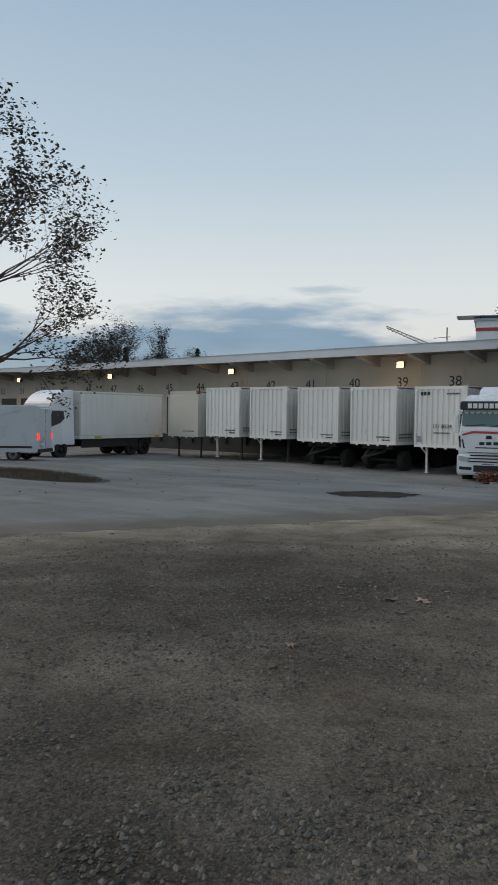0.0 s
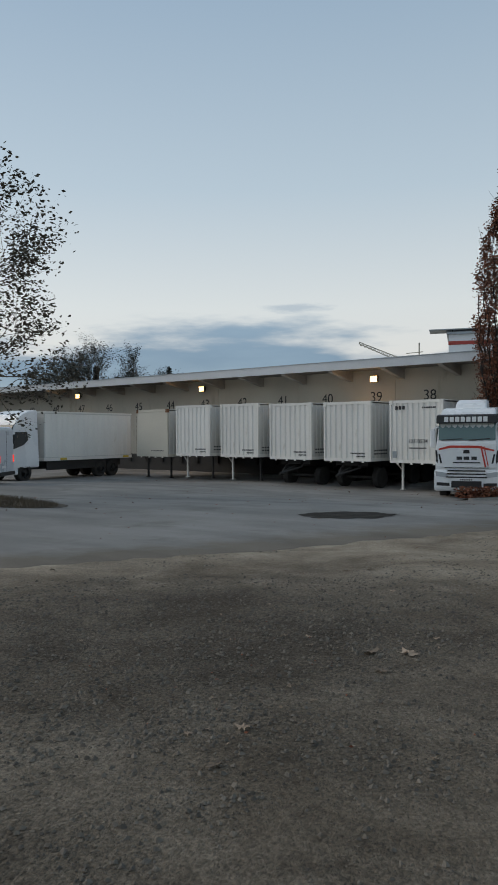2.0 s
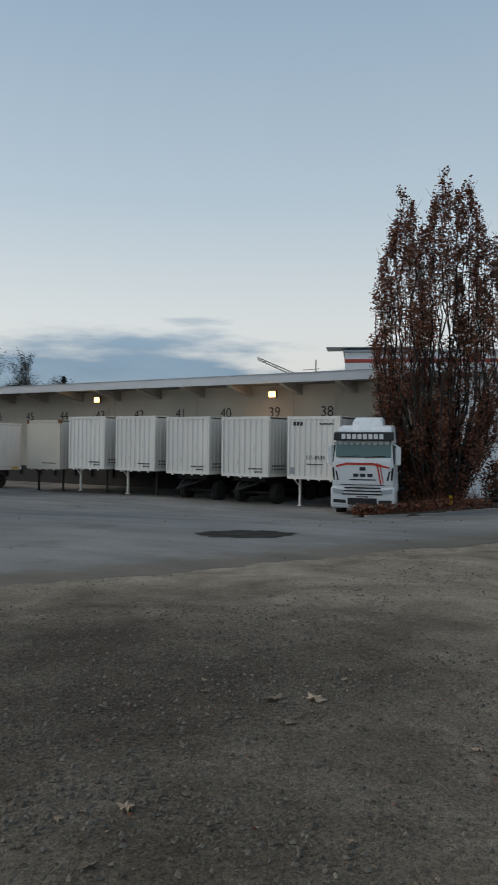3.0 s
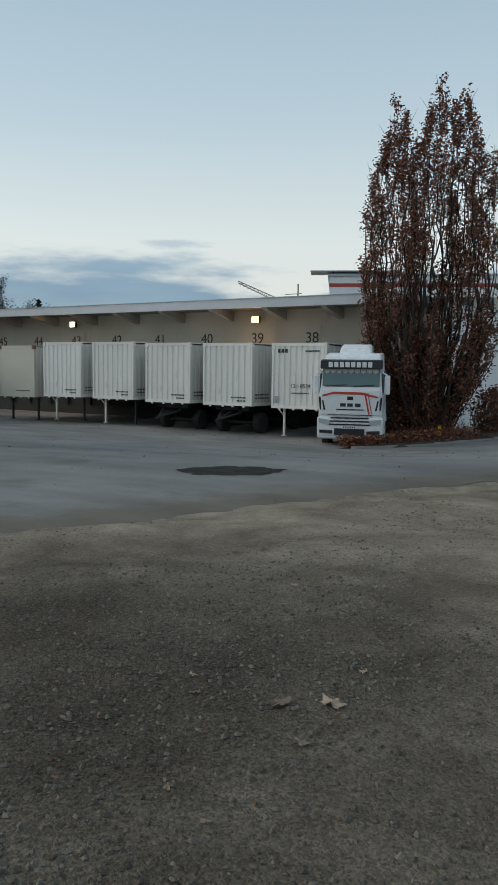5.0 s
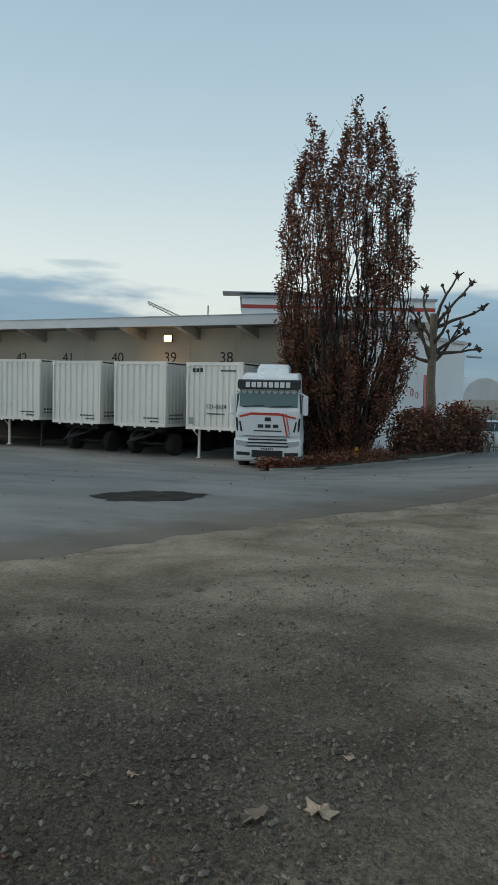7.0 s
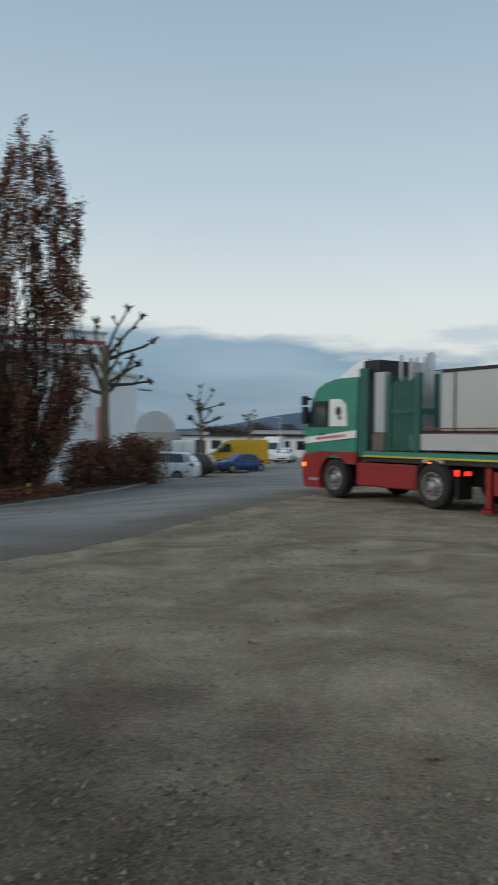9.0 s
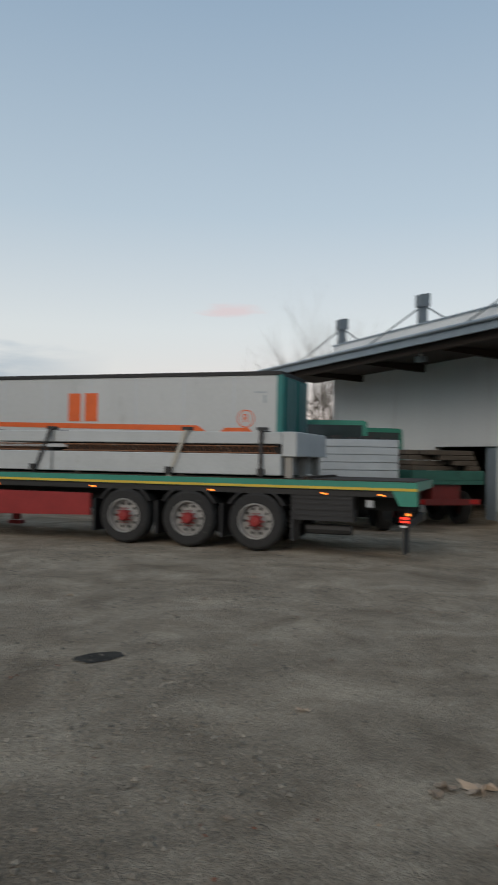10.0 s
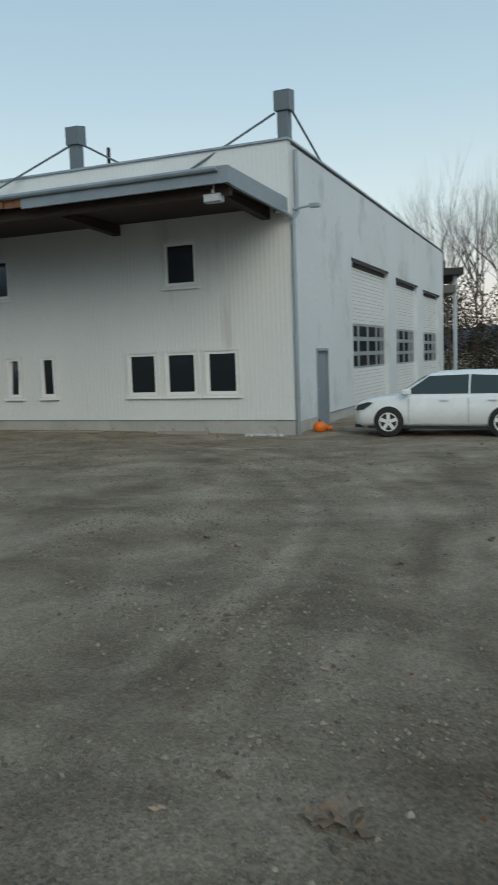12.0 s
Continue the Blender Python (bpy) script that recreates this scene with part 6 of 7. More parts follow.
def panel_van(m, label, paint, L=5.9, H=2.6, light="lens_red", group=""):
    v = thing("panel_van", m, label, "van", group)
    bm = B()
    cab_shell(bm, [(0, 0.35), (0, 0.95), (-0.25, 1.15), (-1.05, 1.38), (-1.75, 2.25), (-2.2, H - 0.08), (-2.8, H), (-L + 0.1, H), (-L, H - 0.1), (-L, 0.4)], -0.98, 0.98, 0.1)
    part("body", bm, paint, v, "painted body")
    bm = B()
    prism(bm, [(-1.10, 1.42), (-1.70, 2.18), (-1.66, 2.2), (-1.05, 1.44)], -0.82, 0.82)
    part("windscreen", bm, "glass_car", v)
    for s in (-1, 1):
        bm = B()
        prism(bm, [(-1.35, 1.42), (-2.35, 1.42), (-2.35, 2.1), (-1.85, 2.1)], s * 0.93, s * 0.992)
        part("side_window", bm, "glass_car", v)
        bm = B()
        box(bm, -1.45, -1.25, s * 1.08 - 0.1, s * 1.08 + 0.1, 1.45, 1.75, 0.03)
        part("mirror", bm, "black", v)
        boxpart("tail_lamp", (-L - 0.015, -L + 0.06, s * 0.90 - 0.06, s * 0.90 + 0.06, 1.0, 1.32), light, v, "red tail lamp")
        boxpart("rub_strip", (-L + 0.3, -0.4, s * 0.985 - 0.01, s * 0.985 + 0.02, 0.62, 0.72), "black", v)
        for x in (-0.9, -L + 1.2):
            wheel(v, x, s * 0.86, 0.34, 0.34, 0.22, out=s)
    boxpart("rear_bumper", (-L - 0.06, -L + 0.1, -0.95, 0.95, 0.42, 0.58), "black", v)
    boxpart("door_gap", (-L - 0.006, -L + 0.02, -0.01, 0.01, 0.6, H - 0.2), "ink", v)
    boxpart("number_plate", (-L - 0.012, -L + 0.01, 0.15, 0.6, 0.75, 0.86), "frame_white", v, "plate with dark bars")
    return v


panel_van(pose(-30.2, 17.7, gz(-28, 19), 0, 0, 218), "white panel van with lit red tail lamps on the yard road", "van_paint", light="lamp_red")
panel_van(pose(-0.8, 71.9, gz(2, 72), 0, 0, 185), "yellow panel van parked beside the road", "van_yellow", L=5.6, H=2.5)
panel_van(pose(-2.3, 68.5, gz(-2, 66), 0, 0, 95), "white panel van parked behind the hedge", "white_paint", L=4.5, H=2.5)
panel_van(pose(5.5, 92, -1.35, 0, 0, 258), "white delivery van far along the road", "white_paint", H=2.9)

# ---------------------------------------------------------------- buildings behind
def block(name, x0, x1, y0, y1, z0, z1, wallmat, label, m=None):
    b = thing(name, m if m is not None else pose(0, 0, 0), label, "building")
    boxpart("wall", (x0, x1, y0, y1, z0, z1), wallmat, b)
    boxpart("roof", (x0 - 0.15, x1 + 0.15, y0 - 0.15, y1 + 0.15, z1, z1 + 0.18), "zinc", b)
    return b


wb = block("white_building", 0, 12.4, 0.0, 14, -0.3, 5.9, "render_white", "white rendered building with red banner and grey roof edge", pose(-7.3, 40.6, -0.75, 0, 0, 74.3))
boxpart("banner", (7.1, 7.65, -0.03, -0.004, 1.7, 3.9), "banner", wb, "red banner")
bm = B()
for k in range(2):
    lathe(bm, [(0.22 - 0.02 * k, -0.03), (0.15, -0.03), (0.15, -0.005)], (5.7 + 0.6 * k, 0, 2.9 - 0.15 * k), 12)
part("wall_logo", bm, "banner", wb, "red round mark")
bm = B()
cyl(bm, (12.3, -0.2, 5.2), (13.7, -0.5, 5.2), 0.07)
part("spout", bm, "zinc", wb)

rb = block("office_building", 0, 15, 0, 10, -1.2, 9.40, "render_white", "white office building with red stripe and flat roof canopy", pose(-21.8, 58.7, 0, 0, 0, 24))
boxpart("red_stripe", (-0.03, 15.03, -0.03, 0.0, 8.58, 8.86), "banner_red", rb, "red stripe")
boxpart("wall_band", (-0.03, 15.03, -0.05, 0.0, 7.0, 7.8), "concrete", rb)
boxpart("roof_canopy", (-1.5, 5.5, -0.25, 2.0, 9.74, 9.82), "zinc", rb, "thin grey roof canopy")
for i in range(6):
    boxpart("window", (5.5 + i * 1.5, 6.5 + i * 1.5, -0.08, -0.05, 7.0, 7.8), "glass", rb)
for x in (0.3, 2.5, 4.7):
    bm = B()
    cyl(bm, (x, -0.1, 9.5), (x, -0.1, 9.76), 0.04)
    part("canopy_post", bm, "dark_metal", rb)

gb = thing("barrel_roof_hall", pose(-2.6, 71.0, -1.35, 0, 0, 166), "low grey hall with ribbed barrel roof", "building")
boxpart("wall", (0, 16, 0, 10, 0, 3.2), "concrete", gb)
boxpart("wall", (-1.5, 14, -2.2, 0, 0, 2.5), "soffit", gb, "dark low annex")
boxpart("roof_edge", (-1.7, 16.2, -2.4, 0.2, 3.0, 3.3), "fascia", gb)
for i in range(12):
    bm = B()
    pts = [(5 + 4.6 * math.cos(radians(a)), 3.2 + 1.7 * math.sin(radians(a))) for a in range(0, 181, 15)]
    prism(bm, pts, 0.4 + i * 1.2, 1.55 + i * 1.2, "yz")
    part("roof_rib", bm, "fascia", gb)
fb = thing("apartment_building", pose(-8, 118, -1.4, 0, 0, -12), "long white building with rows of dark windows", "building")
boxpart("wall", (0, 26, 0, 10, 0, 2.9), "render_white", fb)
boxpart("roof", (-0.4, 26.4, -0.4, 10.4, 2.9, 3.3), "dark_metal", fb)
for i in range(10):
    boxpart("window", (1 + i * 2.5, 2.5 + i * 2.5, -0.06, 0.0, 1.1, 2.3), "glass", fb)
for k, (x, y, w, h, m_) in enumerate(((16, 150, 12, 4.2, "render_white"), (24, 175, 8, 5.5, "concrete"), (4, 160, 10, 4.0, "slab"), (36, 190, 12, 5, "render_white"))):
    b = block("far_house", 0, w, 0, 8, 0, h, m_, "pale far house along the road", pose(x, y, -1.4, 0, 0, -10))
    for r in range(max(1, int(h // 3))):
        for i in range(int(w // 3)):
            boxpart("window", (0.8 + i * 2.8, 2.2 + i * 2.8, -0.06, 0.0, 1.0 + r * 2.8, 2.4 + r * 2.8), "glass", b)
for x, y, h in ((10.0, 95, 5.5), (13.5, 112, 6.5), (6.6, 88, 5.0)):
    p = thing("street_pole", pose(x, y, -1.4), "thin pale street pole beside the road", "pole", "street poles")
    bm = B()
    cyl(bm, (0, 0, 0), (0, 0, h), 0.07, 0.05)
    part("shaft", bm, "fascia", p)
    boxpart("head", (-0.6, 0.1, -0.08, 0.08, h - 0.02, h + 0.1), "fascia", p)

crane = thing("tower_crane", pose(-62, 118, 0), "far pale tower crane jib above the roof", "crane")
bm = B()
p0, p1 = Vector((-4.4, 0, 17.6)), Vector((2.6, 4, 14.2))
for off in ((0, 0, 0), (0, 0, -0.7)):
    cyl(bm, p0 + Vector(off) * 0.4, p1 + Vector(off), 0.09, n=5)
for i in range(12):
    a, b = p0.lerp(p1, i / 12), p0.lerp(p1, (i + 0.5) / 12)
    cyl(bm, a, b + Vector((0, 0, -0.6)), 0.05, n=4)
    cyl(bm, b + Vector((0, 0, -0.6)), p0.lerp(p1, (i + 1) / 12), 0.05, n=4)
part("jib", bm, "concrete", crane)
bm = B()
cyl(bm, (4.6, 5, -1), (4.6, 5, 17.2), 0.14, n=6)
cyl(bm, (2.6, 4, 15.4), (5.2, 5.2, 15.6), 0.07, n=5)
part("mast", bm, "concrete", crane)

rc = thing("rear_canopy", pose(0, 0, 0), "dark flat canopy roof on a grey post behind the hall", "canopy")
boxpart("roof", (53.0, 60.0, -2.95, 4.0, 6.3, 6.75), "dark_metal", rc, bev=0.03)
boxpart("roof_lower", (53.3, 60.0, -2.5, 4.0, 5.2, 5.7), "soffit", rc, bev=0.02)
boxpart("roof_upper", (53.6, 60.0, -1.9, 4.0, 6.755, 7.3), "soffit", rc)
bm = B()
cyl(bm, (53.8, -2.5, -0.6), (53.8, -2.5, 6.3), 0.13, n=10)
part("post", bm, "fascia", rc)

# ---------------------------------------------------------------- trees
def leaf_cloud(name, spots, size, material, parent, rng, flat=0.5):
    """Many small folded leaves, each two triangles, at the given spots."""
    vs, fs = [], []
    for p in spots:
        s = size * (0.6 + 0.8 * rng.random())
        a = Vector((rng.uniform(-1, 1), rng.uniform(-1, 1), rng.uniform(-flat, flat))).normalized() * s
        b = Vector((rng.uniform(-1, 1), rng.uniform(-1, 1), rng.uniform(-1, 1))).cross(a).normalized() * s * 0.55
        i = len(vs)
        c = Vector(p)
        vs += [c - a, c + b, c + a, c - b]
        fs += [(i, i + 1, i + 2, i + 3)]
    ob = raw(name, [tuple(v) for v in vs], fs, material, parent=parent)
    return ob


def limb(bm, p0, d, length, r, depth, rng, tips, spread=0.5, up=0.15, n=5, kids=3, step=0.0):
    """A branch that bends and forks; gathers its tips."""
    segs = 3
    p = Vector(p0)
    d = Vector(d).normalized()
    for i in range(segs):
        d2 = (d + Vector((rng.uniform(-1, 1), rng.uniform(-1, 1), rng.uniform(-1, 1) + up)) * 0.16).normalized()
        q = p + d2 * length / segs
        ra, rb_ = r * (1 - i * 0.2), r * (1 - (i + 1) * 0.2)
        cyl(bm, p, q, ra, rb_, n, caps=False)
        if depth > 0 and i > 0:
            for _ in range(kids if i == segs - 1 else max(1, kids - 1)):
                side = Vector((rng.uniform(-1, 1), rng.uniform(-1, 1), rng.uniform(-0.6, 0.9)))
                limb(bm, q, (d2 + side * spread).normalized(), length * rng.uniform(0.5, 0.75), rb_ * 0.6, depth - 1, rng, tips, spread, up, max(3, n - 1), kids, step)
        p, d = q, d2
        tips.append((tuple(p), depth))


# the columnar tree with brown leaves
rng = random.Random(11)
col = thing("columnar_tree", pose(-5.95, 33.85, -0.72), "tall columnar tree with rust-brown withered leaves", "tree")
bm = B()
spots = []


def between(table, x):
    for (x0, y0), (x1, y1) in zip(table, table[1:]):
        if x <= x1:
            return y0 + (y1 - y0) * max(0.0, (x - x0) / (x1 - x0))
    return table[-1][1]


# the crown's height across its width: two spires with a notch between, and shoulders
CROWN = [(-2.95, 6.3), (-2.7, 10.9), (-2.3, 12.3), (-1.9, 13.2), (-1.45, 13.9), (-1.1, 13.2), (-0.77, 12.0), (-0.4, 13.2), (0.0, 14.2), (0.3, 14.2), (0.8, 14.0), (1.5, 13.8), (1.85, 12.6), (2.3, 11.9), (2.65, 11.1), (2.85, 8.8)]
FAN = [(0.0, 0.28), (2.0, 0.62), (4.2, 0.93), (6.0, 1.0), (15.0, 1.0)]


def stem(dx, dy, top, r0, leafy):
    dx *= 0.92
    tx, ty = dx * 0.95 - dy * 0.31, dx * 0.31 + dy * 0.95
    n = max(4, int(top / 0.55))
    pts = []
    for k in range(n + 1):
        z = top * k / n
        g = between(FAN, z)
        w = 0.07 if k else 0.0
        pts.append(Vector((tx * g + rng.gauss(0, w), ty * g + rng.gauss(0, w), z)))
    for k in range(n):
        cyl(bm, pts[k], pts[k + 1], r0 * (1 - 0.9 * k / n), r0 * (1 - 0.9 * (k + 1) / n), 5, caps=False)
    z = 0.35 + 0.4 * rng.random()
    while z < top + 0.1:
        f = min(z / top, 0.999) * n
        base = pts[int(f)].lerp(pts[int(f) + 1], f - int(f))
        hollow = noise.noise((base.x * 1.5 + 7, base.y * 0.4, base.z * 0.7))
        near_top = z > top - 1.1
        if near_top or rng.random() < leafy - 1.9 * hollow:
            tip = base + Vector((rng.gauss(0, 0.15), rng.gauss(0, 0.15), rng.uniform(0.25, 0.55)))
            cyl(bm, base, tip, 0.015, 0.005, 3, caps=False)
            slim = 0.085 if near_top else 0.115
            for _ in range(rng.randint(34, 62)):
                q = base.lerp(tip, rng.uniform(0.15, 1.15))
                spots.append(q + Vector((rng.gauss(0, slim), rng.gauss(0, slim), rng.gauss(0, 0.12))))
        if rng.random() < 0.5:
            tip = base + Vector((rng.gauss(0, 0.2), rng.gauss(0, 0.2), rng.uniform(0.4, 0.9)))
            cyl(bm, base, tip, 0.012, 0.004, 3, caps=False)
        z += rng.uniform(0.26, 0.46)


for i in range(46):
    dx = -2.9 + 5.75 * (i + rng.random()) / 46
    dy = rng.uniform(-1, 1) * 1.9 * math.sqrt(max(0.05, 1 - (dx / 3.1) ** 2))
    stem(dx, dy, between(CROWN, dx) - 0.9 - 0.5 * rng.random() ** 2, 0.062, 0.56)
for i in range(16):
    a, rr = rng.uniform(0, 2 * math.pi), math.sqrt(rng.random())
    dx = 2.4 * rr * math.cos(a)
    stem(dx, 1.7 * rr * math.sin(a), between(CROWN, dx) * rng.uniform(0.55, 0.85), 0.045, 0.40)
# short shoots that thicken the foot
for i in range(34):
    dx = rng.uniform(-3.4, 3.6)
    stem(dx, rng.uniform(-1.5, 1.5), rng.uniform(1.6, 4.6), 0.035, 0.85)
part("trunk", bm, "stem", col, "many upright dark stems")
leaf_cloud("crown", spots, 0.062, "leaf_brown", col, rng)
bm = B()
for i in range(900):
    x, y = rng.gauss(0.1, 0.9), rng.gauss(0, 0.9)
    cyl(bm, (x, y, 0), (x + rng.gauss(0, 0.2), y + rng.gauss(0, 0.2), 0.25 + 0.5 * rng.random()), 0.008, 0.003, 3, caps=False)
tagged(part("brushwood", bm, "leaf_hedge", col, "brown shoots at the foot"), kind="stuff")

# pollarded plane trees
def pollard(m, h, seed, label, scale=1.0):
    rng = random.Random(seed)
    t = thing("pollard_tree", m, label, "tree", "pollarded trees along the road")
    bm = B()
    z = 0.0
    p = Vector((0, 0, 0))
    for k in range(8):
        q = Vector((0.03 * rng.uniform(-1, 1), 0.03 * rng.uniform(-1, 1), h * (k + 1) / 8))
        r = scale * (0.265 - 0.018 * k + (0.03 if k == 7 else 0))
        cyl(bm, p, q, r + 0.018, r, 10, caps=False)
        p = q
    part("trunk", bm, "bark_light", t, "pale mottled trunk")
    arms = [(-0.5, 0.1, 0.9, 2.0), (0.1, 0.3, 1.0, 2.6), (0.7, 0.1, 0.9, 2.5), (0.9, -0.3, 0.45, 2.3), (1.0, 0.2, 0.12, 2.3), (-0.9, 0.2, 0.3, 1.5), (0.3, -0.8, 0.7, 1.8), (-0.3, 0.8, 0.6, 1.8), (0.95, 0.1, 0.55, 2.0), (-0.2, -0.1, 1.0, 1.9), (0.9, 0.0, 0.75, 1.7), (-0.7, -0.2, 0.7, 1.6)]
    for k, (ax, ay, az, ln) in enumerate(arms):
        bm = B()
        p, d = Vector((0, 0, h * (0.90 if k < 4 else 0.78 - 0.06 * (k % 3)))), Vector((ax, ay, az)).normalized()
        r = 0.10 * scale
        for s in range(5):
            d = (d + Vector((rng.uniform(-0.25, 0.25), rng.uniform(-0.25, 0.25), rng.uniform(-0.15, 0.22)))).normalized()
            q = p + d * ln * scale / 5
            cyl(bm, p, q, r, r * 0.82, 8, caps=False)
            r *= 0.82
            p = q
            if s in (2, 3) and rng.random() < 0.8:
                d3 = (d + Vector((rng.uniform(-0.9, 0.9), rng.uniform(-0.9, 0.9), rng.uniform(0, 0.9)))).normalized()
                cyl(bm, p, p + d3 * 0.5 * scale, r * 0.7, r * 0.6, 6)
                lathe(bm, [(0.01, -0.10), (0.06, -0.06), (0.085, 0.0), (0.06, 0.07), (0.01, 0.09)], p + d3 * 0.5 * scale, 8, "z")
        lathe(bm, [(0.01, -0.14), (0.08, -0.09), (0.11, 0.0), (0.08, 0.09), (0.01, 0.13)], p, 8, "z")
        for _ in range(7):
            d3 = Vector((rng.uniform(-1, 1), rng.uniform(-1, 1), rng.uniform(-0.1, 1))).normalized()
            cyl(bm, p, p + d3 * rng.uniform(0.2, 0.38), 0.045, 0.02, 5)
        part("limb", bm, "bark", t, "knobby cut-back limb")
    return t


pollard(pose(-3.3, 38.6, -0.75, 0, 0, 20), 6.3, 3, "pollarded plane tree with knobby bare limbs behind the hedge")
pollard(pose(-0.85, 68.6, -1.4, 0, 0, 10), 5.6, 8, "smaller pollarded plane tree beside the road", 0.8)
pollard(pose(3.4, 98, -1.4, 0, 0, 70), 4.6, 9, "far pollarded tree beside the road", 0.8)


def bare_tree(m, h, seed, label, lean=(0, 0, 1), leaves=0, leaf="leaf_dark", r=0.22, spread=0.75, depth=4, bark="bark", kids=3, first=0.33, size=0.06, group="bare trees", up=0.15):
    rng = random.Random(seed)
    t = thing("tree", m, label, "tree", group)
    bm = B()
    tips = []
    p = Vector((0, 0, 0))
    d = Vector(lean).normalized()
    n = 6
    for k in range(n):
        q = p + (d + Vector((rng.uniform(-0.08, 0.08), rng.uniform(-0.08, 0.08), 0))) * h * 0.62 / n
        cyl(bm, p, q, r * (1 - k / 8), r * (1 - (k + 1) / 8), 8, caps=False)
        if k >= n * first:
            for _ in range(2):
                a = rng.uniform(0, 2 * math.pi)
                limb(bm, q, (math.cos(a) * spread, math.sin(a) * spread, 0.6), h * 0.34, r * 0.45, depth - 1, rng, tips, spread * 0.75, up, 5, kids)
        p = q
    limb(bm, p, d, h * 0.38, r * 0.4, depth - 1, rng, tips, spread * 0.7, up, 5, kids)
    part("trunk", bm, bark, t, "bare branching trunk")
    if leaves:
        ends = [q for q, dep in tips if dep <= 1]
        sp = []
        for q in ends:
            for _ in range(leaves):
                sp.append(Vector(q) + Vector((rng.gauss(0, 0.16), rng.gauss(0, 0.16), rng.gauss(0, 0.16))))
        leaf_cloud("crown", sp, size, leaf, t, rng)
    return t


# the near tree at the grass island, its crown reaching into view
bare_tree(pose(-20.9, 12.5, gz(-20.9, 12.5)), 11.2, 21, "sparse tree with small dark leaves on thin branches", (0.02, 0, 1), leaves=4, depth=4, spread=0.9, r=0.46, size=0.075, first=0.12, up=0.05, kids=3)
# woods behind the loading bays and at the far end of the yard
for k, (x, y, h) in enumerate(((-71.8, 60.8, 9.6), (-69.6, 62.8, 10.0), (-65.8, 65.8, 9.4))):
    bare_tree(pose(x, y, -1.0), h, 40 + k, "dark bare tree behind the loading bay roof", leaves=1, depth=4, r=0.5, spread=0.8, kids=4, leaf="conifer", size=0.09, group="trees behind the bays")


def spruce(m, h, seed, label, group):
    rng = random.Random(seed)
    t = thing("conifer_tree", m, label, "tree", group)
    bm = B()
    cyl(bm, (0, 0, 0), (0, 0, h), 0.16, 0.02, 6)
    part("trunk", bm, "bark", t)
    sp = []
    for _ in range(int(420 * h / 8)):
        z = h * (0.08 + 0.92 * rng.random())
        w = 0.15 * (h - z) * (0.5 + 0.5 * rng.random()) + 0.05
        a = rng.uniform(0, 2 * math.pi)
        sp.append((w * math.cos(a), w * math.sin(a), z - 0.15 * w))
    leaf_cloud("crown", sp, 0.28, "conifer", t, rng, 0.25)
    return t


spruce(pose(-62.8, 68.1, -1), 10.8, 71, "small dark spruce behind the roof", "spruces")
spruce(pose(-70.4, 62.9, -1), 11.0, 72, "dark spruce among bare trees", "spruces")

rng = random.Random(77)
for k in range(16):
    x = 68 + 10 * rng.random() + k * 0.6
    y = -2 - k * 1.2
    bare_tree(pose(x, y, -0.6), 10.5 + 3 * rng.random(), 90 + k, "slender bare tree behind the hall", leaves=0, depth=4, r=0.15, spread=0.42, bark="bark", group="bare trees behind the hall", first=0.35)
for k in range(5):
    bare_tree(pose(46 + 3 * k, 50 + 2.5 * k, -0.6), 9 + 2 * rng.random(), 120 + k, "bare tree seen past the hall", depth=4, r=0.14, spread=0.6, group="bare trees behind the hall", first=0.2)


def thicket(name, box_, count, size, material, label, seed, height):
    """A far wood's edge: many upright leafy twigs in one mesh."""
    rng = random.Random(seed)
    sp = []
    x0, x1, y0, y1, z0 = box_
    for _ in range(count):
        f = rng.random()
        x, y = x0 + (x1 - x0) * f, y0 + (y1 - y0) * f
        h = height * (0.55 + 0.45 * noise.noise((f * 14, seed, 0)) + 0.25 * noise.noise((f * 47, seed, 0)))
        sp.append((x + rng.uniform(-2, 2), y + rng.uniform(-2, 2), z0 + h * rng.random() ** 0.8))
    ob = leaf_cloud(name, sp, size, material, None, rng, 1.0)
    return tagged(ob, label, "woods", kind="stuff")


thicket("far_woods", (-120, -75, 18, 60, -1), 9000, 0.35, "wood_far", "dark line of far woods behind the bays", 5, 9.0)
thicket("far_woods", (68, 84, 8, -42, -1), 90000, 0.11, "leaf_dark", "brown line of bare woods behind the hall", 6, 13.0)
thicket("far_woods", (-10, 45, 230, 240, -1.4), 9000, 0.45, "wood_far", "far dark trees along the road", 7, 9.0)
# two unseen tree lines, added to darken what the hall windows reflect
thicket("far_woods", (-60, 40, -48, -60, -1), 9000, 0.6, "wood_far", "unseen dark trees added behind the yard", 8, 14.0)
thicket("far_woods", (-75, -62, -50, 30, -1), 9000, 0.6, "wood_far", "unseen dark trees added at the yard's west side", 9, 12.0)

# hedge beside the road
rng = random.Random(31)
hedge = thing("hedge", pose(0, 0, 0), "brown withered hedge beside the road", "hedge")
sp, bm = [], B()
for _ in range(6400):
    f = rng.random()
    u, w = f, rng.gauss(0, 0.55)
    x, y = -4.05 + 2.55 * f, 35.6 + 5.6 * f
    hgt = 2.05 + 0.75 * noise.noise((f * 5, 0, 2)) + 0.35 * noise.noise((f * 17, 1, 2)) - 0.5 * math.exp(-((f - 0.48) / 0.07) ** 2)
    z = hgt * rng.random() ** 0.75
    k = 1 if z < hgt * 0.7 else 0.7
    sp.append((x + w * k * (0.8 + 0.5 * noise.noise((f * 9, z * 2, 5))), y + rng.gauss(0, 0.3), gz(x, y) + z))
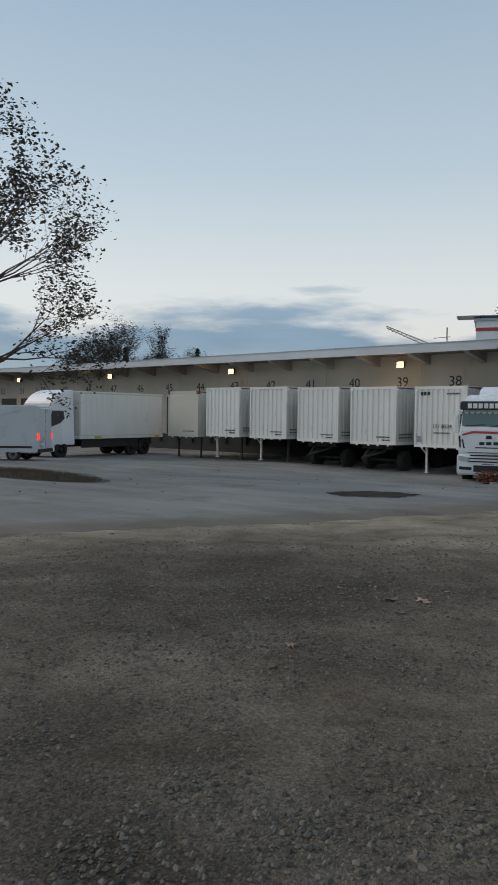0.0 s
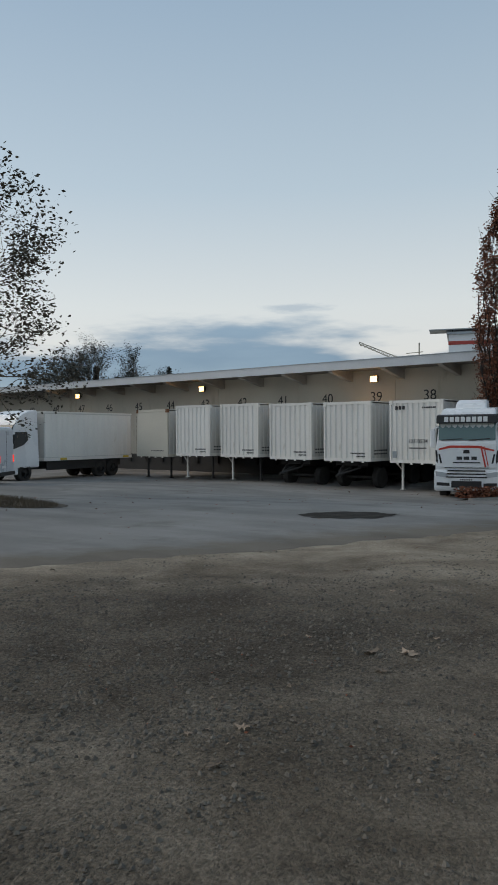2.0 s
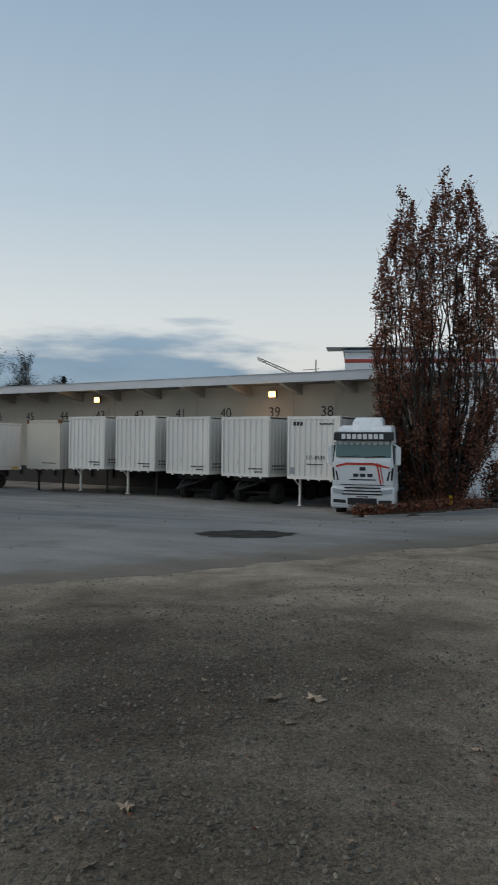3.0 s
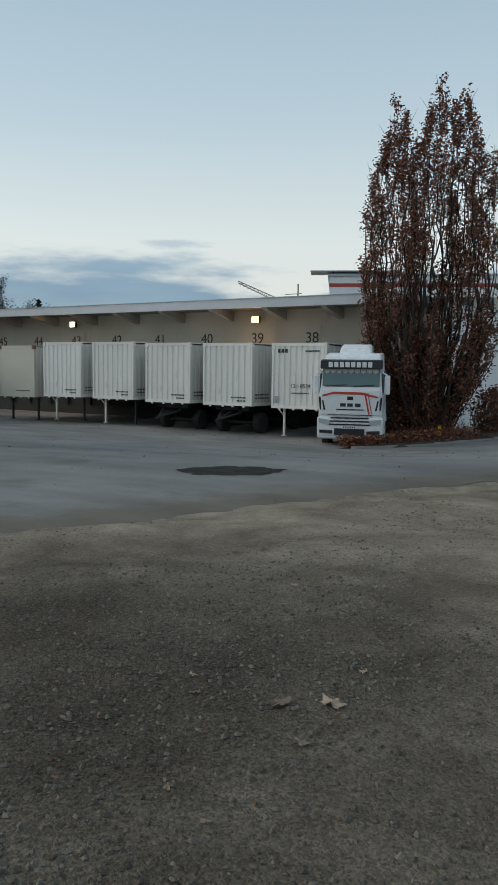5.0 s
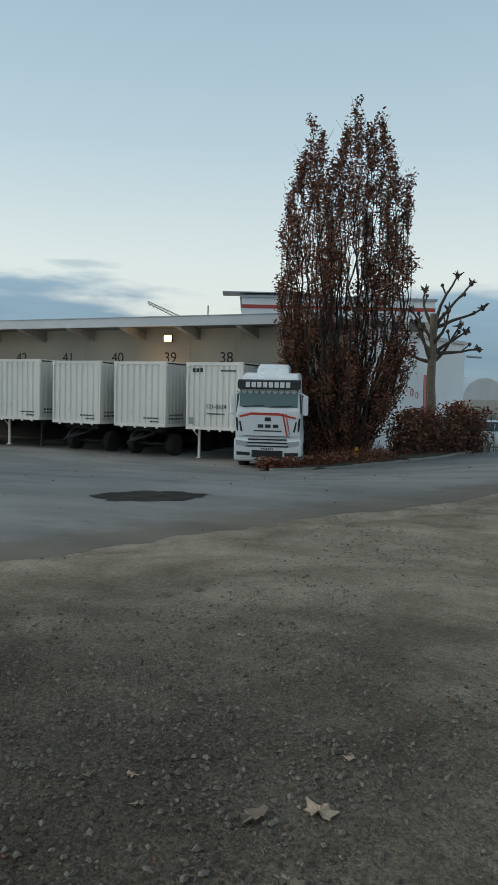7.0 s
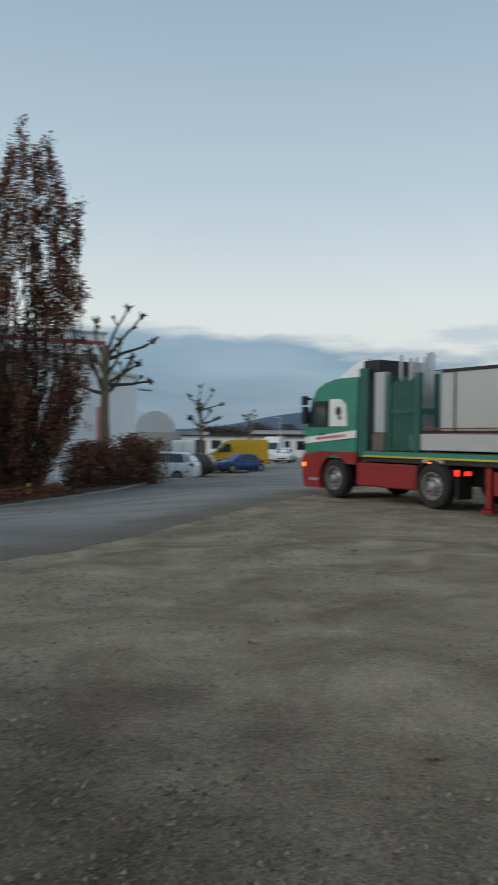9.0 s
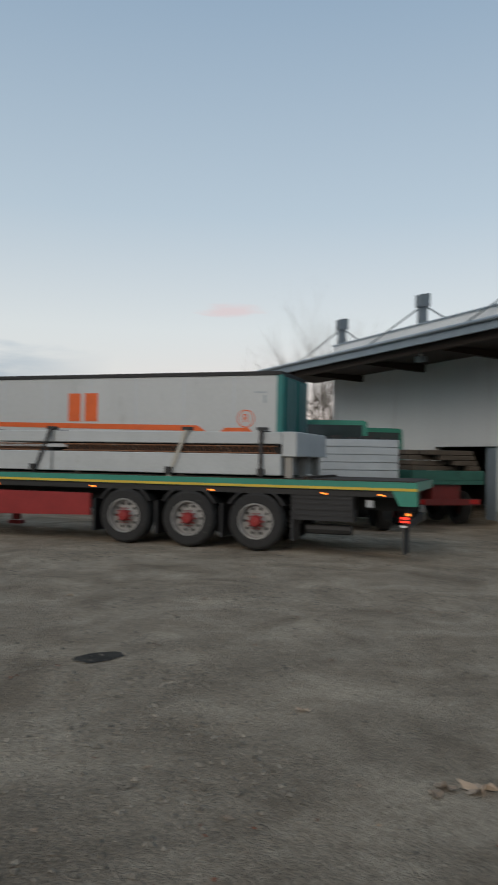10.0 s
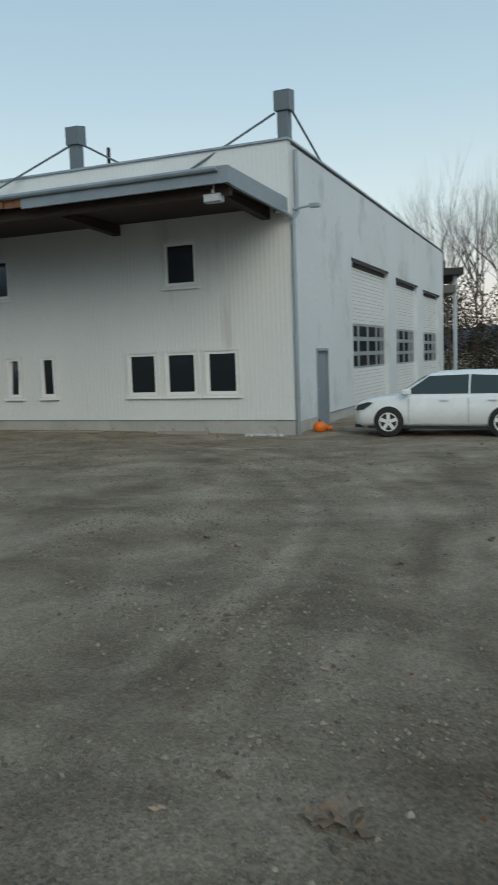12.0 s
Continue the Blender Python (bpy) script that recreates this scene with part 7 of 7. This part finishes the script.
for _ in range(700):
    f = rng.random()
    x, y = -4.05 + 2.55 * f + rng.gauss(0, 0.35), 35.6 + 5.6 * f
    cyl(bm, (x, y, gz(x, y) - 0.05), (x + rng.gauss(0, 0.3), y + rng.gauss(0, 0.3), gz(x, y) + 1.0 + 1.0 * rng.random()), 0.014, 0.005, 3, caps=False)
tagged(part("brushwood", bm, "bark", hedge), kind="stuff")
leaf_cloud("foliage", sp, 0.085, "leaf_hedge", hedge, rng)

# earth verge with low growth between truck and road, kerb
vs, fs = [], []
ys = list(np.arange(28.2, 46, 0.4))
for y in ys:
    e = far_x(y)
    for k, f in enumerate((0.03, 0.25, 0.8, 1.6, 2.6)):
        x = e - f * (1 if y > 31.5 else 0.28)
        vs.append((x, y, gz(x, y) + (0.02, 0.15, 0.20, 0.18, -0.05)[k] * min(1, (y - 28.2) / 1.2) + 0.03 * noise.noise((x * 2, y * 2, 0))))
fs = [(j * 5 + i, j * 5 + i + 1, (j + 1) * 5 + i + 1, (j + 1) * 5 + i) for j in range(len(ys) - 1) for i in range(4)]
raw("verge", vs, fs, "dirt", "dark earth verge with fallen leaves beside the road", "verge", "structure")
bm = B()
for y0 in np.arange(28.3, 60, 1.0):
    x0, x1 = far_x(y0) + 0.02, far_x(y0 + 0.97) + 0.02
    prism(bm, [(x0 - 0.12, y0), (x0, y0), (x1, y0 + 0.97), (x1 - 0.12, y0 + 0.97)], gz(x0, y0) - 0.1, gz(x0, y0) + 0.11 + 0.02 * noise.noise((y0, 0, 0)), "xy")
solid("kerb", bm, "beam", "low grey concrete kerb along the road", "kerb", kind="structure")
sp = []
for _ in range(2600):
    y = 28.3 + 6 * rng.random() ** 1.4
    x = far_x(y) - 0.1 - (1.6 if y > 31 else 0.55) * rng.random()
    sp.append((x, y, gz(x, y) + 0.12 + 0.38 * rng.random() ** 2))
tagged(leaf_cloud("undergrowth", sp, 0.07, "leaf_hedge", None, rng), "low brown undergrowth on the verge", "plants", kind="stuff")
hy = thing("marker_post", pose(-5.05, 33.0, gz(-5, 33) + 0.22), "small yellow marker post under the tree", "post")
bm = B()
box(bm, -0.06, 0.06, -0.05, 0.05, 0, 0.42, 0.015)
part("post", bm, "van_yellow", hy)
boxpart("cap", (-0.07, 0.07, -0.06, 0.06, 0.42, 0.46), "black", hy)

# grass island
vs = [(-14.6, 13.3, gz(-14.6, 13.3) + 0.16)]
for i in range(24):
    a = 2 * math.pi * i / 24
    x, y = -14.8 + 3.6 * math.cos(a), 13.4 + 1.15 * math.sin(a) + 0.25 * math.cos(a)
    vs.append((x, y, gz(x, y) + 0.04))
raw("grass_island", vs, [(0, i + 1, (i + 1) % 24 + 1) for i in range(24)], "dirt", "low earth island in the asphalt", "island", "structure")
vs, fs = [], []
for _ in range(5000):
    a, r = rng.uniform(0, 2 * math.pi), math.sqrt(rng.random())
    x, y = -14.8 + 3.5 * r * math.cos(a), 13.4 + 1.1 * r * math.sin(a)
    z = gz(x, y) + 0.03 + 0.12 * (1 - r)
    h = 0.05 + 0.13 * rng.random()
    dx, dy = rng.gauss(0, 0.06), rng.gauss(0, 0.06)
    i = len(vs)
    vs += [(x - 0.012, y, z), (x + 0.012, y, z), (x + dx, y + dy, z + h)]
    fs.append((i, i + 1, i + 2))
raw("grass", vs, fs, "grass", "withered grass on the island", "grass", "stuff")

# hills on the horizon, the haze of distance put into their blue colour
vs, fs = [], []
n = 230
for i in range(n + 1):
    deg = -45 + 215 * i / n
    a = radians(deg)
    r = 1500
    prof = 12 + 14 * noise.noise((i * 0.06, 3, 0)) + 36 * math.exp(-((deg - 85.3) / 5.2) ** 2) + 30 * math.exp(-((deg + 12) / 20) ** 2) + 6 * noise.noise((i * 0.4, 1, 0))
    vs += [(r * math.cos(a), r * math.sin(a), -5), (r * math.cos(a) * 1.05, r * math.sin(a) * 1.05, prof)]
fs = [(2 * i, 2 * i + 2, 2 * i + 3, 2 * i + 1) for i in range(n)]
raw("backdrop", vs, fs, "hill_haze", "wooded hills on the horizon, tinted blue for haze", "hills", "structure")

# ---------------------------------------------------------------- small things on the yard
pk = thing("pumpkin", pose(21.72, 5.40, gz(21.7, 5.4) - 0.02), "orange pumpkin standing by the hall corner", "pumpkin")
bm = B()
n, rings = 32, []
for j in range(11):
    t = -math.pi / 2 + math.pi * j / 10
    ring = []
    for i in range(n):
        a = 2 * math.pi * i / n
        k = 1 - 0.07 * abs(math.cos(a * 4)) ** 0.6
        r = 0.19 * math.cos(t) * k
        ring.append(bm.verts.new((r * math.cos(a), r * math.sin(a), 0.155 + 0.155 * math.sin(t) - 0.02 * math.exp(-(math.cos(t) * 4) ** 2))))
    rings.append(ring)
for a, b in zip(rings, rings[1:]):
    for i in range(n):
        bm.faces.new((a[i], a[(i + 1) % n], b[(i + 1) % n], b[i]))
part("shell", bm, "pumpkin", pk, "ribbed orange shell", smooth=True)
bm = B()
cyl(bm, (0, 0, 0.28), (0.02, 0.01, 0.36), 0.025, 0.018)
part("stem", bm, "wood", pk)
small_pk = copy_thing(pk, pose(21.98, 5.16, gz(21.9, 5.2)) @ Matrix.Scale(0.48, 4))
tagged(small_pk, "small orange pumpkin beside the larger one", "pumpkin")
for u, w, ln in ((2.2, 0.25, 1.5), (5.4, 0.3, 2.2), (7.6, 0.22, 0.9)):
    b = thing("timber", HALL @ pose(u, 0.35 + 0.1 * w, 0.02, 0, 0, 4 * w), "weathered grey timber lying along the plinth", "timber", "timbers along the hall")
    boxpart("beam", (0, ln, 0, w * 0.5, 0.0, 0.09), "beam", b, bev=0.012)
rng = random.Random(3)
for i in range(14):
    u = 0.2 + 1.3 * rng.random()
    bm = B()
    bmesh.ops.create_icosphere(bm, subdivisions=1, radius=0.06 + 0.05 * rng.random())
    for v in bm.verts:
        v.co *= 0.75 + 0.5 * rng.random()
        v.co.z *= 0.6
    s = solid("rubble", bm, "slab", "pale lump of rubble beside the plinth", "rubble", HALL @ pose(u, 0.25 + 0.3 * rng.random(), 0.02), "rubble at the hall corner")

# loose stones over the gravel
rng = random.Random(42)
yard = (([], []), ([], []))
shape = [(1, 0.1, -0.2), (0.45, 0.9, 0), (-0.6, 0.8, -0.2), (-1, -0.1, 0.1), (-0.4, -0.9, -0.1), (0.6, -0.8, 0.1), (0.35, 0.3, 1), (-0.4, -0.2, 0.9)]
tri = [(0, 1, 6), (1, 2, 6), (2, 7, 6), (2, 3, 7), (3, 4, 7), (4, 5, 7), (5, 6, 7), (5, 0, 6)]
count = 0
while count < 80000:
    a, r = rng.uniform(0, 6.283), 20 * rng.random() ** 0.8
    x, y = 3.6 + r * math.cos(a), 3.2 + r * math.sin(a)
    if x < along(NEAR_EDGE, y) - 0.2 and rng.random() < 0.93:
        continue
    clump = noise.noise((x * 0.45, y * 0.45, 20)) + 0.6 * noise.noise((x * 1.7, y * 1.7, 31))
    drift = min(math.hypot(x - a, y - b) for a, b in LOOSE)
    if y < -0.5 or rng.random() > (0.30 if drift < 3.2 else 0.07) + 0.5 * clump:
        continue
    s = 0.0040 + 0.015 * rng.random() ** 4.5 + 0.0002 * r
    z = surf(x, y)
    vs, fs = yard[drift + 1.5 * clump > 3.6]
    b = len(vs)
    t = rng.uniform(0, 6.28)
    c, sn = math.cos(t), math.sin(t)
    for px, py, pz in shape:
        px, py, pz = px * s * rng.uniform(0.7, 1.5), py * s * rng.uniform(0.6, 1.1), pz * s * rng.uniform(0.5, 1.0)
        vs.append((x + px * c - py * sn, y + px * sn + py * c, z + pz + s * 0.15))
    fs += [tuple(b + q for q in f) for f in tri]
    count += 1
raw("gravel_stones", *yard[0], "stones", "loose dark grey stones strewn over the gravel", "stones", "stuff")
raw("gravel_stones", *yard[1], "stones_pale", "loose dusty grey stones strewn over the yard", "stones", "stuff")

# fallen leaves
def fallen_leaf(x, y, size, seed):
    rng = random.Random(seed)
    bm = B()
    n = 17
    mid = bm.verts.new((0, 0, 0.010))
    ring = []
    for i in range(n):
        a = 2 * math.pi * i / n
        r = size * ((0.6 if i % 3 else 1.0) * rng.uniform(0.65, 1.15)) * (0.55 + 0.6 * abs(math.cos(a)))
        ring.append(bm.verts.new((r * math.cos(a), r * math.sin(a), 0.004 + size * 0.45 * rng.random() ** 2)))
    for i in range(n):
        bm.faces.new((mid, ring[i], ring[(i + 1) % n]))
    z = gz(x, y) + 0.025 * noise.noise((x * 0.5, y * 0.5, 0)) + 0.012 * noise.noise((x * 2.1, y * 2.1, 3))
    solid("fallen_leaf", bm, "leaf_fallen", "dry brown curled leaf on the gravel", "leaf", pose(x, y, z + 0.004, rng.uniform(-8, 8), rng.uniform(-8, 8), rng.uniform(0, 360)), "fallen leaves")


known = [(2.01, 6.59, 0.10), (2.25, 6.75, 0.09), (4.55, 4.79, 0.10), (4.63, 4.92, 0.10), (6.26, 7.23, 0.11), (6.15, 7.35, 0.07), (2.45, 4.38, 0.05)]
for k, (x, y, s) in enumerate(known):
    fallen_leaf(x, y, s, 200 + k)
for k in range(130):
    a, r = rng.uniform(-0.4, 2.6), 1.6 + 14 * rng.random() ** 1.3
    x, y = 3.4 + r * math.cos(a), 3.4 + r * math.sin(a)
    if x > along(NEAR_EDGE, y):
        fallen_leaf(x, y, 0.025 + 0.05 * rng.random() ** 1.5, 300 + k)

# dead leaves and litter swept against the bays and over the road
rng = random.Random(55)
sp = []
for _ in range(420):
    if rng.random() < 0.5:
        x, y = rng.uniform(-26, -7.5), 30.3 + rng.gauss(0, 0.7)
    else:
        x, y = rng.uniform(-16, 0), rng.uniform(9, 28)
        if x > along(NEAR_EDGE, y):
            continue
    sp.append((x, y, gz(x, y) + 0.045))
tagged(leaf_cloud("leaf_litter", sp, 0.024, "leaf_hedge", None, rng, 0.15), "small dead leaves strewn over the asphalt", "leaves", kind="stuff")

# crumbs of leaf and bark trodden into the gravel
rng = random.Random(91)
sp = []
for _ in range(1500):
    a, r = rng.uniform(-0.4, 2.6), 1.5 + 11 * rng.random() ** 1.4
    x, y = 3.4 + r * math.cos(a), 3.4 + r * math.sin(a)
    if x > along(NEAR_EDGE, y) and noise.noise((x * 0.7, y * 0.7, 4)) > rng.uniform(-0.5, 0.3):
        sp.append((x, y, surf(x, y) + 0.008))
half = len(sp) // 2
tagged(leaf_cloud("leaf_crumbs", sp[:half], 0.013, "leaf_fallen", None, rng, 0.2), "dry brown crumbs of leaf on the gravel", "leaves", kind="stuff")
tagged(leaf_cloud("bark_crumbs", sp[half:], 0.012, "leaf_hedge", None, rng, 0.2), "dark crumbs of bark and leaf on the gravel", "leaves", kind="stuff")

# a trodden scrap of brown paper among the leaves
bm = B()
grid = [[bm.verts.new((0.028 * i - 0.11, 0.032 * j - 0.06 + 0.008 * i, 0.012 + 0.022 * abs(noise.noise((i * 0.8, j * 0.9, 3))))) for j in range(5)] for i in range(9)]
for i in range(8):
    for j in range(4):
        if (i, j) not in ((7, 3), (7, 2), (0, 0)):
            bm.faces.new((grid[i][j], grid[i + 1][j], grid[i + 1][j + 1], grid[i][j + 1]))
solid("paper_scrap", bm, "leaf_fallen", "crumpled dirty brown scrap of paper on the gravel", "litter", pose(4.62, 4.84, surf(4.62, 4.84), 0, 0, -60))
